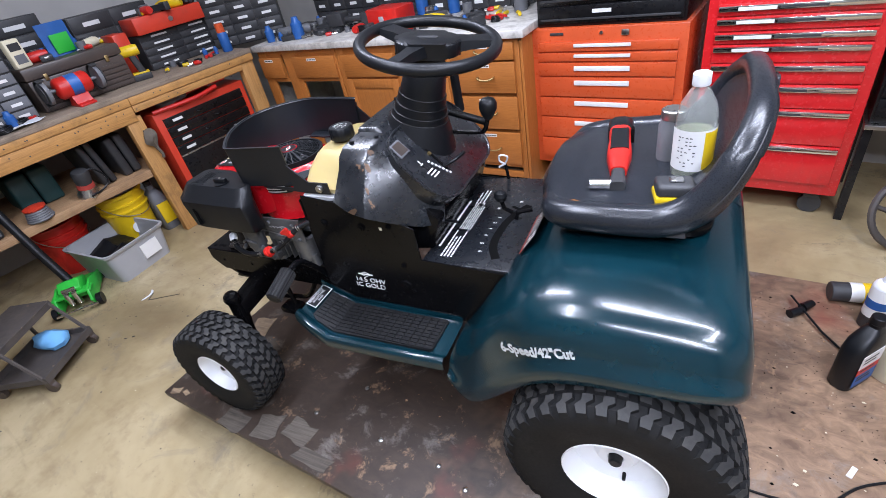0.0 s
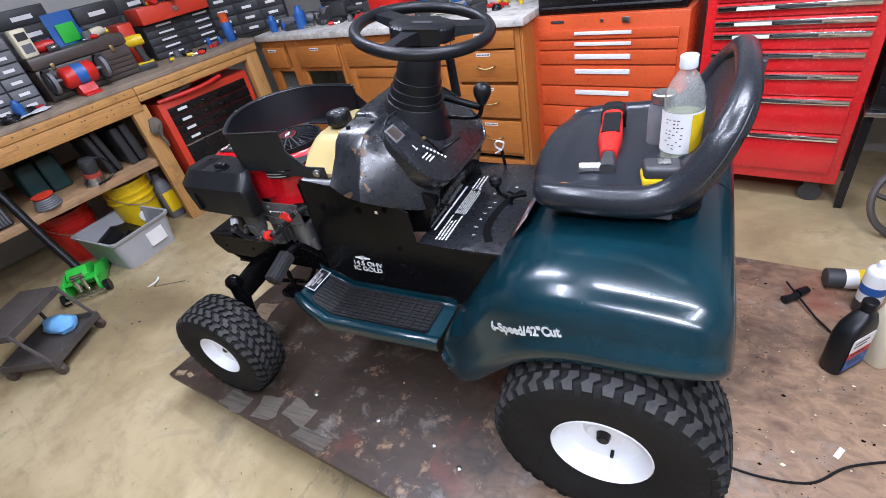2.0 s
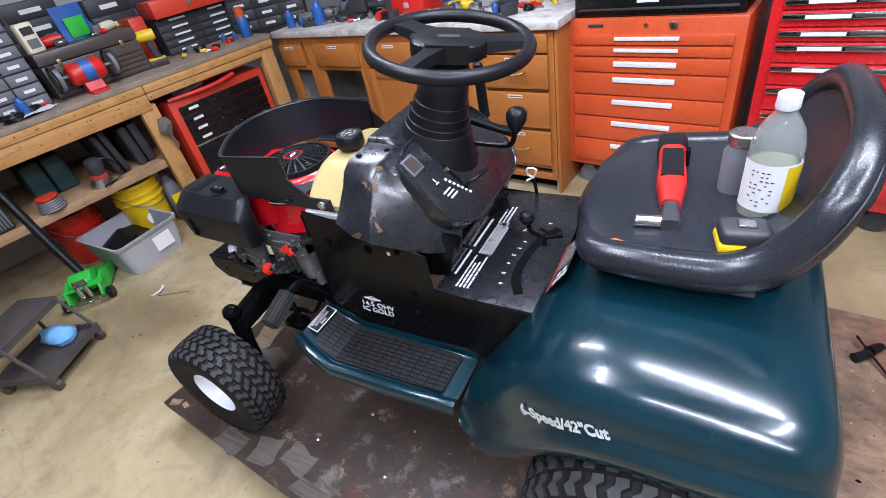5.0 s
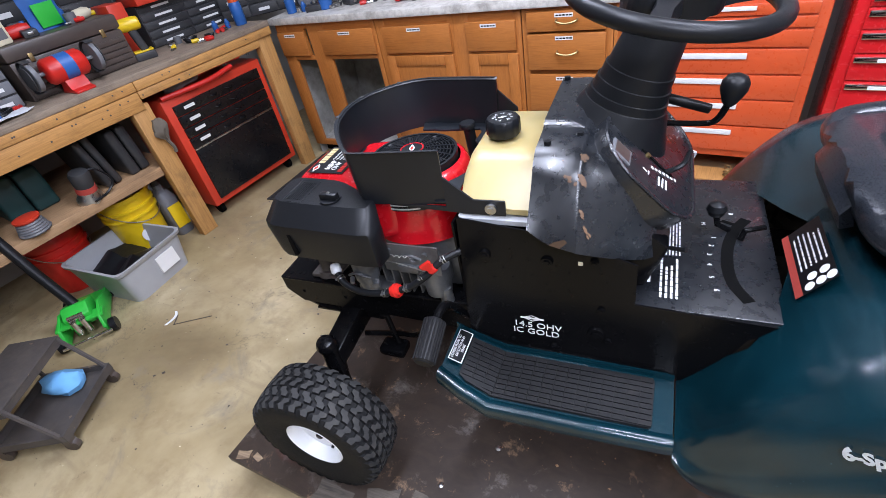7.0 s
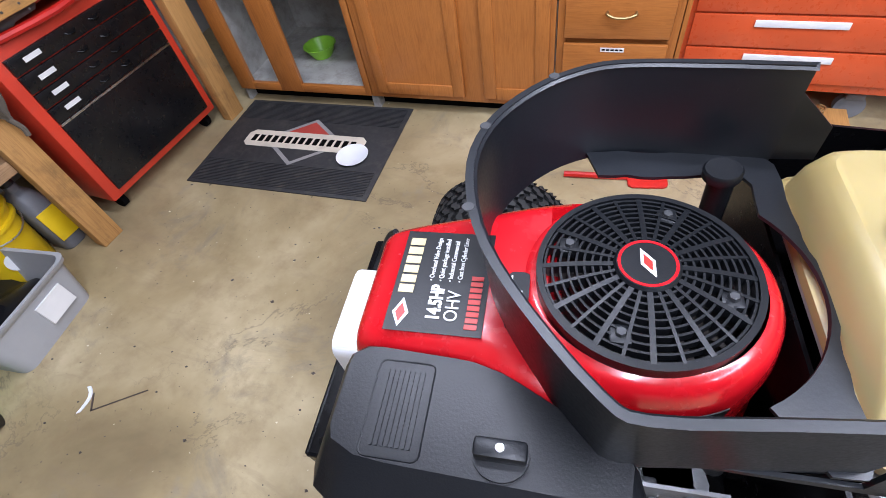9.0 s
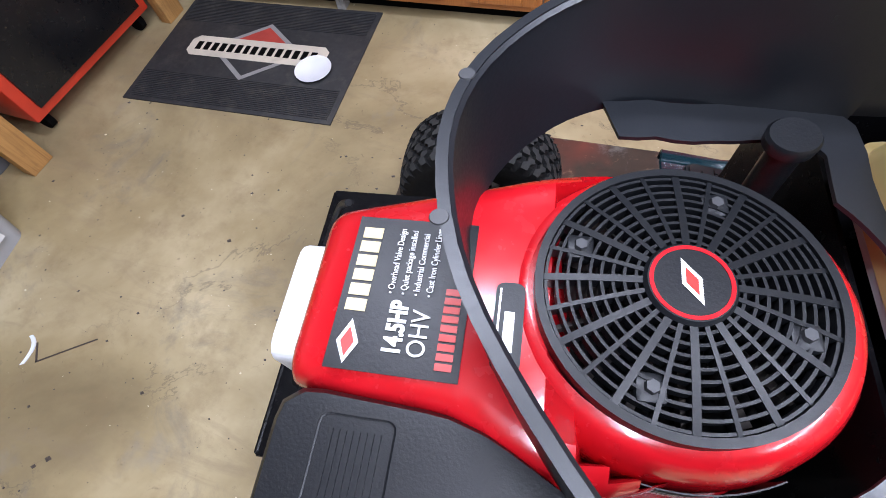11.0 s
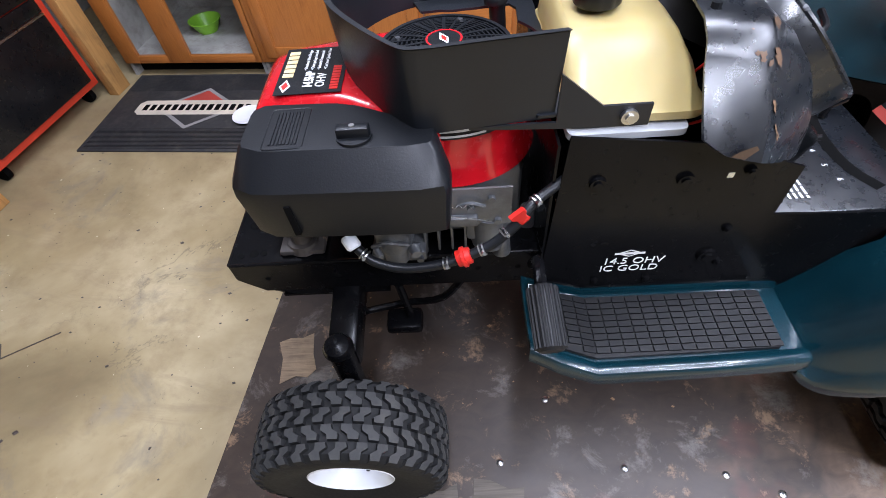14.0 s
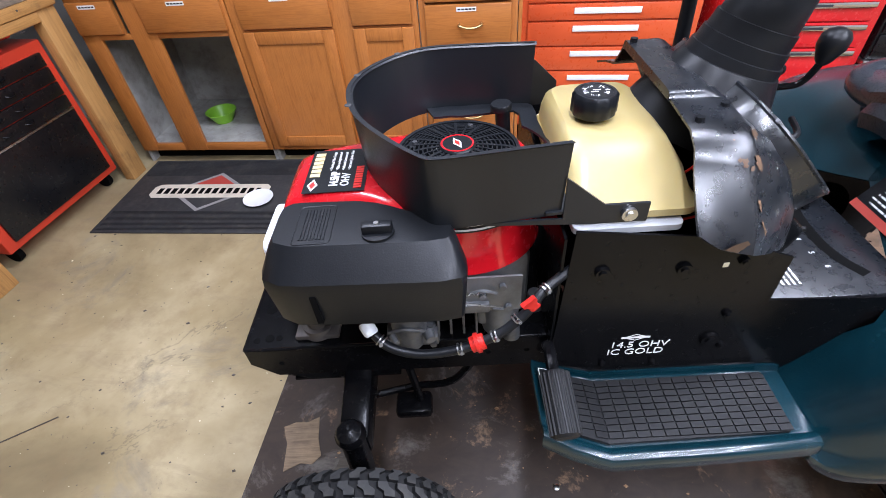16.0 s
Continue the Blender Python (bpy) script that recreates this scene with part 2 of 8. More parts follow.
WORN = paint("worn_black", (0.009, 0.0105, 0.013), 0.29, spec=0.75, vary=0.3, dirt=0.15, dirt_color=(0.05, 0.05, 0.052), relief=0.04)
CHIP = paint("chipped_paint", (0.15, 0.082, 0.042), 0.6, vary=0.5, grain=300, dirt=0.5, dirt_color=(0.03, 0.022, 0.018))
GLASS, BOTTLE = clear("jar_glass", (0.9, 0.95, 0.95)), clear("bottle_plastic", (0.92, 0.95, 0.92), 0.08, 1.2, 0.9)
LIQUID = clear("yellow_green_liquid", (0.72, 0.78, 0.55), 0.2, 1.33, 0.45)
LAMPGLOW = glowing("lamp_diffuser", (1.0, 0.97, 0.92), 12.0)

tank, nt, b = material("tank_plastic")
tv = coords(nt)
nt.links.new(ramp(nt, noise_tex(nt, tv, 4, 5), [(0.3, (0.35, 0.265, 0.10)), (0.7, (0.41, 0.325, 0.145))]), b.inputs["Base Color"])
b.inputs["Subsurface Weight"].default_value = 0.25
b.inputs["Subsurface Radius"].default_value = (0.03, 0.02, 0.008)
b.inputs["Roughness"].default_value = 0.36
TANK = tank


# ---- mesh tools ----
ORG = Vector((0, 0, 0))     # what is taken off a part's places to bring them into its thing's own space


def mesh_of(name, bm, mat, smooth=True):
    bmesh.ops.recalc_face_normals(bm, faces=bm.faces[:])
    me = bpy.data.meshes.new(name)
    bm.to_mesh(me)
    bm.free()
    for m in mat if isinstance(mat, (list, tuple)) else [mat]:
        me.materials.append(m)
    if smooth:
        me.polygons.foreach_set("use_smooth", [True] * len(me.polygons))
        me.set_sharp_from_angle(angle=radians(38))
    return me


ANCHOR = None               # where a round part of the mower sits along its length


def along(x):
    """Places along the mower, from its design length to its true length."""
    return 1.065 * x + 0.028


def lengthen(x):
    return x + along(ANCHOR) - ANCHOR if ANCHOR is not None else along(x)


def part(name, bm, mat, parent, label=""):
    """One mesh object under a thing or a part."""
    if ORG.y > 0:
        for v in bm.verts:
            v.co.x = lengthen(v.co.x)
    bmesh.ops.translate(bm, verts=bm.verts[:], vec=-ORG)
    ob = new(name, mesh_of(name, bm, mat))
    ob.parent = parent
    return tagged(ob, label)


def pieces(name, bm, mat, parent, label=""):
    """Each separate piece of a bmesh becomes a part of its own."""
    left, out = set(bm.verts), []
    while left:
        todo, island = [left.pop()], set()
        while todo:
            v = todo.pop()
            island.add(v)
            for e in v.link_edges:
                o = e.other_vert(v)
                if o in left:
                    left.discard(o)
                    todo.append(o)
        b2, new_of = bmesh.new(), {}
        for v in sorted(island, key=lambda q: q.index):
            new_of[v] = b2.verts.new(v.co)
        for f in {f for v in island for f in v.link_faces}:
            b2.faces.new([new_of[v] for v in f.verts])
        out.append(b2)
    bm.free()
    return [part(name, b2, mat, parent, label) for b2 in out]


def thing(name, label, category, m=None, group="", kind=""):
    ob = new(name)
    ob.empty_display_size = 0.1
    ob.matrix_world = m if m is not None else Matrix.Identity(4)
    return tagged(ob, label, category, group, kind)


def solid(name, bm, mat, label, category="", m=None, kind="", group=""):
    ob = new(name, mesh_of(name, bm, mat))
    if m is not None:
        ob.matrix_world = m
    return tagged(ob, label, category, group, kind)


def BM():
    return bmesh.new()


def box(bm, x0, x1, y0, y1, z0, z1, bev=0.0, seg=2, m=None):
    r = bmesh.ops.create_cube(bm, size=1.0)
    vs = r["verts"]
    for v in vs:
        v.co = Vector(((x0 + x1) / 2 + v.co.x * (x1 - x0), (y0 + y1) / 2 + v.co.y * (y1 - y0), (z0 + z1) / 2 + v.co.z * (z1 - z0)))
    if m is not None:
        for v in vs:
            v.co = m @ v.co
    if bev > 0:
        es = list({e for v in vs for e in v.link_edges})
        bmesh.ops.bevel(bm, geom=es, offset=bev, segments=seg, affect="EDGES", profile=0.5)
    return bm


def ring_faces(bm, rings, close=True, caps=True):
    n = len(rings[0])
    for a, b_ in zip(rings, rings[1:]):
        for i in range(n if close else n - 1):
            j = (i + 1) % n
            try:
                bm.faces.new((a[i], a[j], b_[j], b_[i]))
            except ValueError:
                pass
    if caps and close:
        for r in (rings[0], rings[-1]):
            try:
                bm.faces.new(r)
            except ValueError:
                pass


def frame_of(d):
    d = Vector(d).normalized()
    up = Vector((0, 0, 1)) if abs(d.z) < 0.9 else Vector((1, 0, 0))
    s = d.cross(up).normalized()
    return s, s.cross(d)


def lathe(bm, profile, p0, axis=(0, 0, 1), seg=32, caps=True):
    """profile: (distance along the axis, radius)."""
    ax = Vector(axis).normalized()
    s, u = frame_of(ax)
    p0 = Vector(p0)
    rings = [[bm.verts.new(p0 + ax * h + (s * math.cos(2 * math.pi * i / seg) + u * math.sin(2 * math.pi * i / seg)) * r) for i in range(seg)] for h, r in profile]
    ring_faces(bm, rings, True, caps)
    return bm


def cyl(bm, p0, p1, r0, r1=None, seg=20, bev=0.0):
    p0, p1 = Vector(p0), Vector(p1)
    r1 = r0 if r1 is None else r1
    h = (p1 - p0).length
    prof = [(0, r0), (h, r1)] if bev <= 0 else [(0, r0 - bev), (bev, r0), (h - bev, r1), (h, r1 - bev)]
    return lathe(bm, prof, p0, p1 - p0, seg)


def smooth_path(pts, n=6):
    """Catmull-Rom through the points."""
    P = [Vector(p) for p in pts]
    P = [P[0] * 2 - P[1]] + P + [P[-1] * 2 - P[-2]]
    out = []
    for i in range(1, len(P) - 2):
        for k in range(n):
            t = k / n
            a, b_, c, d = P[i - 1], P[i], P[i + 1], P[i + 2]
            out.append(0.5 * (2 * b_ + (c - a) * t + (2 * a - 5 * b_ + 4 * c - d) * t * t + (3 * b_ - a - 3 * c + d) * t ** 3))
    out.append(P[-2])
    return out


def tube(bm, pts, r, seg=8, closed=False, smooth=0):
    P = smooth_path(pts, smooth) if smooth else [Vector(p) for p in pts]
    n = len(P)
    rings = []
    for i, p in enumerate(P):
        d = (P[(i + 1) % n] - P[i - 1]) if closed else (P[min(i + 1, n - 1)] - P[max(i - 1, 0)])
        s, u = frame_of(d)
        if rings:       # keep the ring from turning over
            s = (last - d.normalized() * last.dot(d.normalized())).normalized()
            u = s.cross(d.normalized())
        last = s
        rings.append([bm.verts.new(p + (s * math.cos(2 * math.pi * k / seg) + u * math.sin(2 * math.pi * k / seg)) * r) for k in range(seg)])
    if closed:
        rings.append(rings[0])
    ring_faces(bm, rings, True, not closed)
    return bm


def prism(bm, pts, axis, a, b_, bev=0.0):
    """A polygon in the plane across an axis, pulled from a to b."""
    put = {"x": lambda p, c: (c, p[0], p[1]), "y": lambda p, c: (p[0], c, p[1]), "z": lambda p, c: (p[0], p[1], c)}[axis]
    r0 = [bm.verts.new(put(p, a)) for p in pts]
    r1 = [bm.verts.new(put(p, b_)) for p in pts]
    ring_faces(bm, [r0, r1])
    if bev > 0:
        es = list({e for v in r0 + r1 for e in v.link_edges})
        bmesh.ops.bevel(bm, geom=es, offset=bev, segments=2, affect="EDGES", profile=0.5)
    return bm


def loft(bm, sections, close=False, caps=False):
    rings = [[bm.verts.new(p) for p in s] for s in sections]
    ring_faces(bm, rings, close, caps)
    return bm


def thicken(bm, t):
    """Gives an open sheet its thickness."""
    bmesh.ops.recalc_face_normals(bm, faces=bm.faces[:])
    bmesh.ops.solidify(bm, geom=bm.faces[:], thickness=t)
    return bm


def rounded(w, h, r, n=4, cx=0.0, cy=0.0):
    """The outline of a rounded rectangle."""
    out = []
    for k, (sx, sy) in enumerate(((1, 1), (-1, 1), (-1, -1), (1, -1))):
        for i in range(n + 1):
            a = math.pi / 2 * (k + i / n)
            out.append((cx + sx * (w / 2 - r) + r * math.cos(a), cy + sy * (h / 2 - r) + r * math.sin(a)))
    return out


def writing(name, text, size, m, mat, parent=None, extrude=0.0004, label="", bold=0.0, squeeze=1.0):
    cu = bpy.data.curves.new(name, "FONT")
    cu.body, cu.size, cu.extrude, cu.offset, cu.resolution_u = text, size, extrude, bold, 3
    tmp = bpy.data.objects.new(name, cu)
    me = bpy.data.meshes.new_from_object(tmp)
    bpy.data.objects.remove(tmp)
    me.transform(Matrix.Diagonal((squeeze, 1, 1, 1)))
    me.transform(m)
    if parent is not None and ORG.y > 0:
        for v in me.vertices:
            v.co.x = lengthen(v.co.x)
        me.transform(Matrix.Translation(-ORG))
    me.materials.append(mat)
    ob = new(name, me)
    ob.parent = parent
    return tagged(ob, label)


def bars(bm, x0, x1, z0, rows, step, put, rng, thick=0.45):
    """Lines of unreadable print as thin bars; put turns (along, up) into a place."""
    for r in range(rows):
        x = x0
        end = x1 - rng.random() * 0.3 * (x1 - x0)
        while x < end:
            w = min((0.04 + 0.12 * rng.random()) * (x1 - x0), end - x)
            q = [put(x, z0 - r * step), put(x + w, z0 - r * step), put(x + w, z0 - r * step - step * thick), put(x, z0 - r * step - step * thick)]
            bm.faces.new([bm.verts.new(p) for p in q])
            x += w + 0.02 * (x1 - x0)
    return bm


# ---- room ----
def structure(name, bm, mat, label):
    return solid(name, bm, mat, label, name.split("_")[0], ROOM, "structure")


structure("floor", box(BM(), -3.7, 3.6, -3.2, 3.62, -0.12, 0), CONCRETE, "stained tan concrete workshop floor with scuffs and specks")
structure("wall_back", box(BM(), -3.7, 3.6, 3.46, 3.62, 0, CEIL), PLASTER, "pale painted wall behind the cabinets")
structure("wall_left", box(BM(), -3.7, -3.54, -3.2, 3.46, 0, CEIL), PLASTER, "pale painted wall behind the workbench")
structure("wall_front", box(BM(), -3.54, 3.6, -3.2, -3.04, 0, CEIL), PLASTER, "pale painted workshop wall")
structure("wall_right", box(BM(), 3.44, 3.6, -3.04, 3.46, 0, CEIL), PLASTER, "pale painted workshop wall")
structure("ceiling", box(BM(), -3.7, 3.6, -3.2, 3.62, CEIL, CEIL + 0.1), CEILING, "plain white painted workshop ceiling")

for u, v, turn in LAMPS:
    at = ROOM @ pose(u, v, CEIL, 0, 0, turn)
    lamp = thing("ceiling_light", "long white strip light fixed to the ceiling", "ceiling light", at, "ceiling strip lights")
    part("housing", box(BM(), -0.62, 0.62, -0.06, 0.06, -0.05, 0, 0.008), WHITERIM, lamp)
    part("diffuser", box(BM(), -0.6, 0.6, -0.045, 0.045, -0.075, -0.051, 0.01), LAMPGLOW, lamp, "glowing white diffuser")
    la = bpy.data.lights.new("strip_lamp", "AREA")
    la.shape, la.size, la.size_y, la.energy, la.color = "RECTANGLE", 1.2, 0.1, LAMP_WATTS, (0.845, 0.915, 1.18)
    lo = new("strip_lamp", la)
    lo.matrix_world = at @ pose(0, 0, -0.08)

# ---- platform ----
TOP = 0.142
plat = thing("work_platform", "low oil-stained plywood platform under the mower", "platform", kind="structure")
DECK = [(-1.085, 0.876), (1.9, 0.56), (1.9, 1.91), (-0.93, 2.22)]
part("deck_board", prism(BM(), DECK, "z", 0.118, TOP, 0.003), PLY, plat, "oil-soaked plywood sheet with worn bare patches")
for k in (0.05, 0.5, 0.95):
    ends_ = [(DECK[0][i] * (1 - k) + DECK[3][i] * k, DECK[1][i] * (1 - k) + DECK[2][i] * k) for i in (0, 1)]
    (xa, xb), (ya, yb) = ends_
    part("bearer", prism(BM(), [(xa + 0.03, ya - 0.02), (xb - 0.03, yb - 0.02), (xb - 0.03, yb + 0.02), (xa + 0.03, ya + 0.02)], "z", 0, 0.1175), PLY, plat)
rng = random.Random(4)
bolts = [(-0.15, 0.96), (0.06, 0.94), (-0.42, 0.98), (-0.3, 1.12), (0.7, 1.9), (0.16, 0.9)]

VENEER = wood("worn_veneer", (0.105, 0.088, 0.068), (0.036, 0.029, 0.023), "x", 0.7, 0, 0.5)
PALEPLY = wood("split_ply", (0.30, 0.215, 0.13), (0.10, 0.066, 0.04), "x", 0.75, 0, 0.4)
vr = random.Random(16)
for x, y, w, d, turn, mt in ((-0.70, 0.865, 0.13, 0.075, -6, VENEER), (-0.555, 0.885, 0.10, 0.10, 10, VENEER), (-0.43, 0.90, 0.12, 0.085, -14, VENEER), (-0.33, 0.835, 0.16, 0.05, -8, VENEER), (-1.035, 0.895, 0.05, 0.03, 15, PALEPLY), (-0.985, 0.90, 0.035, 0.02, -20, PALEPLY), (-0.93, 1.26, 0.10, 0.13, 12, PALEPLY), (-0.80, 1.18, 0.09, 0.06, -20, VENEER)):
    m = pose(x, y, TOP - 0.0008, 0, 0, turn)
    edge = [(p * w / 2 * vr.uniform(0.8, 1.05), q * d / 2 * vr.uniform(0.8, 1.05)) for p, q in ((1, 1), (0.3, 0.9), (-0.4, 1.0), (-1, 0.9), (-0.92, 0.1), (-1, -1), (-0.2, -0.92), (0.5, -1), (1, -0.8), (0.94, 0.0))]
    flake = prism(BM(), edge, "z", 0.0, vr.uniform(0.0016, 0.003))
    flake.transform(m)
    part("veneer_patch", flake, mt, plat, "worn veneer layer splitting off the plywood")

# ---- the mower ----
ORG = Vector((0, 1.42, TOP))
mower = thing("riding_mower", "black and green riding mower, hood off, red engine, on a platform", "lawn mower", Matrix.Translation(ORG))


def tyre(parent, c, R, w, rim_r, lugs, side):
    """Turf tyre with raised zigzag lugs on a dished white rim; side: -1 faces towards -y."""
    global ANCHOR
    c = Vector(c)
    ANCHOR = c.x
    prof = [(-0.40, 0.62), (-0.47, 0.74), (-0.50, 0.86), (-0.482, 0.935), (-0.42, 0.972), (-0.2, 0.987), (0, 0.99), (0.2, 0.987), (0.42, 0.972), (0.482, 0.935), (0.50, 0.86), (0.47, 0.74), (0.40, 0.62)]
    bm = BM()
    lo = rim_r / R
    pr = [(a * w, R * (lo + (b_ - 0.62) / 0.38 * (1 - lo))) for a, b_ in prof]
    lathe(bm, pr, c, (0, 1, 0), 56, False)

    def surf(a, s, out):        # s: across, -0.5 to 0.5
        hs = [p[0] / w for p in prof]
        ss = max(min(s, 0.495), -0.495)
        k = 3
        while k < 9 and prof[k + 1][0] < ss:
            k += 1
        t = (ss - prof[k][0]) / (prof[k + 1][0] - prof[k][0])
        rad = pr[k][1] * (1 - t) + pr[k + 1][1] * t
        return c + Vector((math.cos(a) * (rad + out), ss * w, math.sin(a) * (rad + out)))

    da = 2 * math.pi / lugs
    tread = BM()
    rows_ = 5
    for row in range(rows_):
        s0 = -0.40 + 0.80 * row / (rows_ - 1)
        for i in range(lugs):
            a0 = da * (i + (0.5 if row % 2 else 0.0))
            k = 1 if row % 2 else -1
            hw, kink = 0.092, 0.17 * k      # each lug is a bent block that lies across the tread
            pts = [(-0.30 - kink, -hw), (-0.30 - kink, -hw * 0.2), (-0.30 + kink, hw * 0.35), (-0.24 + kink, hw), (0.30 + kink, hw), (0.30 + kink, hw * 0.2), (0.30 - kink, -hw * 0.35), (0.24 - kink, -hw)]
            low = [tread.verts.new(surf(a0 + p * da * 1.06, s0 + q * 1.06, -0.004)) for p, q in pts]
            high = [tread.verts.new(surf(a0 + p * da * 0.92, s0 + q * 0.92, 0.0085)) for p, q in pts]
            ring_faces(tread, [low, high], True, False)
            tread.faces.new(high).material_index = 1
    wheel = part("wheel", lathe(BM(), [(side * w * 0.40, rim_r * 1.03), (side * w * 0.415, rim_r), (side * w * 0.36, rim_r * 0.93), (side * w * 0.16, rim_r * 0.84), (side * w * 0.12, rim_r * 0.45), (side * w * 0.18, rim_r * 0.34), (side * w * 0.18, rim_r * 0.16), (side * w * 0.1, rim_r * 0.14), (side * w * 0.05, 0.001)], c, (0, 1, 0), 40, False), WHITERIM, parent, "white dished steel wheel")
    part("tyre", bm, RUBBER, wheel, "worn black turf tyre with zigzag lugs")
    tagged(part("tread", tread, [RUBBER, LUGTOP], wheel, "zigzag rubber lugs"), kind="stuff")
    part("hub_cap", cyl(BM(), c + Vector((0, side * w * 0.10, 0)), c + Vector((0, side * w * 0.26, 0)), rim_r * 0.15, rim_r * 0.13, 16, 0.003), BLACKPLAST, wheel, "black plastic hub cap")
    part("valve_stem", cyl(BM(), c + Vector((0.02, side * w * 0.12, -rim_r * 0.62)), c + Vector((0.02, side * w * 0.22, -rim_r * 0.64)), 0.0045, 0.004, 10), BLACKPLAST, wheel)
    part("slot", cyl(BM(), c + Vector((0.0, side * w * 0.12, rim_r * 0.62)), c + Vector((0.0, side * w * 0.147, rim_r * 0.62)), rim_r * 0.06, None, 14), DARK, wheel, "dark slot in the wheel disc")
    ANCHOR = None


FW, RW = 0.190, 0.254
tyre(mower, (-0.692, 0.968, TOP + FW - 0.003), FW - 0.011, 0.140, 0.080, 34, -1)
tyre(mower, (-0.692, 1.872, TOP + FW - 0.003), FW - 0.011, 0.140, 0.080, 34, 1)
tyre(mower, (0.478, 1.002, TOP + RW), RW - 0.008, 0.205, 0.108, 38, -1)
tyre(mower, (0.478, 1.84, TOP + RW), RW - 0.008, 0.205, 0.108, 38, 1)

# chassis: a pressed channel with a flat top, open over the muffler
fr = BM()
Z1 = 0.598
box(fr, -0.885, -0.80, 1.225, 1.63, Z1 - 0.004, Z1)
chassis = part("chassis", fr, BLACKPAINT, mower, "black pressed steel chassis with punched holes")
fr = BM()
box(fr, -0.80, -0.30, 1.225, 1.285, Z1 - 0.004, Z1)
box(fr, -0.80, -0.30, 1.57, 1.63, Z1 - 0.004, Z1)
box(fr, -0.62, -0.30, 1.285, 1.57, Z1 - 0.004, Z1)
pieces("top_plate", fr, BLACKPAINT, chassis)
sd = BM()
for y0, y1 in ((1.221, 1.225), (1.63, 1.634)):
    prism(sd, [(-0.887, Z1), (-0.887, Z1 - 0.045), (-0.845, Z1 - 0.085), (-0.62, Z1 - 0.088), (0.35, Z1 - 0.10), (0.35, Z1 - 0.02), (-0.3, Z1 - 0.001), (-0.3, Z1)], "y", y0, y1)
edge_ = BM()
tube(edge_, [(-0.885, 1.222, Z1 - 0.002), (-0.279, 1.222, Z1 - 0.002)], 0.0035, 8)
part("rail_edge", edge_, BLACKPAINT, chassis)
edge_ = BM()
tube(edge_, [(-0.886, 1.222, Z1 - 0.002), (-0.886, 1.63, Z1 - 0.002)], 0.0035, 8)
part("rail_edge", edge_, BLACKPAINT, chassis)
pieces("side_rail", sd, BLACKPAINT, chassis)
nose = BM()
prism(nose, [(1.225, Z1), (1.63, Z1), (1.63, Z1 - 0.045), (1.225, Z1 - 0.045)], "x", -0.889, -0.885)
part("front_lip", nose, BLACKPAINT, chassis)
hang = BM()
tube(hang, [(-0.88, 1.235, Z1 - 0.04), (-0.84, 1.25, Z1 - 0.11), (-0.80, 1.25, Z1 - 0.13), (-0.66, 1.25, Z1 - 0.13)], 0.011, 6)
box(hang, -0.83, -0.62, 1.24, 1.62, Z1 - 0.135, Z1 - 0.128)
part("front_bracket", hang, BLACKPAINT, chassis)
# solid discs on the steel; the shade inside each hole is their colour
holes = BM()
for x, y, r in ((-0.868, 1.243, 0.006), (-0.845, 1.247, 0.008), (-0.828, 1.247, 0.006), (-0.790, 1.245, 0.008), (-0.858, 1.32, 0.010), (-0.862, 1.365, 0.007), (-0.365, 1.262, 0.0135), (-0.33, 1.30, 0.01)):
    cyl(holes, (x, y, Z1 - 0.001), (x, y, Z1 + 0.0008), r, None, 16)
for x in (-0.83, -0.70, -0.60, -0.55, -0.45, -0.38):
    cyl(holes, (x, 1.2202, Z1 - 0.045), (x, 1.222, Z1 - 0.045), 0.005, None, 10)
pieces("punched_hole", holes, DARK, chassis)
# axle, spindle, steering rods
ax = BM()
tube(ax, [(-0.695, 1.03, TOP + FW), (-0.695, 1.085, TOP + FW + 0.01), (-0.695, 1.11, 0.46), (-0.695, 1.26, 0.475), (-0.695, 1.43, 0.49), (-0.695, 1.60, 0.47), (-0.695, 1.80, TOP + FW)], 0.019, 10)
part("front_axle", ax, BLACKPAINT, mower)
sp = BM()
cyl(sp, (-0.695, 1.082, TOP + FW - 0.025), (-0.695, 1.092, 0.505), 0.023, 0.023, 18, 0.003)
prism(sp, [(1.09, 0.43), (1.30, 0.45), (1.30, 0.53), (1.09, 0.49)], "x", -0.722, -0.668, 0.008)
part("spindle", sp, BLACKPAINT, mower)
part("spindle_cap", lathe(BM(), [(0, 0.026), (0.012, 0.027), (0.024, 0.021), (0.031, 0.006), (0.0315, 0.001)], (-0.695, 1.090, 0.503), (0, -0.2, 1), 22), BLACKPAINT, mower, "glossy black domed spindle cap")
rod = BM()
tube(rod, [(-0.69, 1.23, 0.40), (-0.60, 1.25, 0.40), (-0.52, 1.24, 0.43), (-0.46, 1.25, 0.52)], 0.008, 8, smooth=4)
cyl(rod, (-0.60, 1.23, 0.50), (-0.585, 1.225, 0.36), 0.008, 0.008, 10)
box(rod, -0.64, -0.565, 1.195, 1.25, 0.355, 0.385, 0.01)
part("steering_rod", rod, BLACKPAINT, mower)

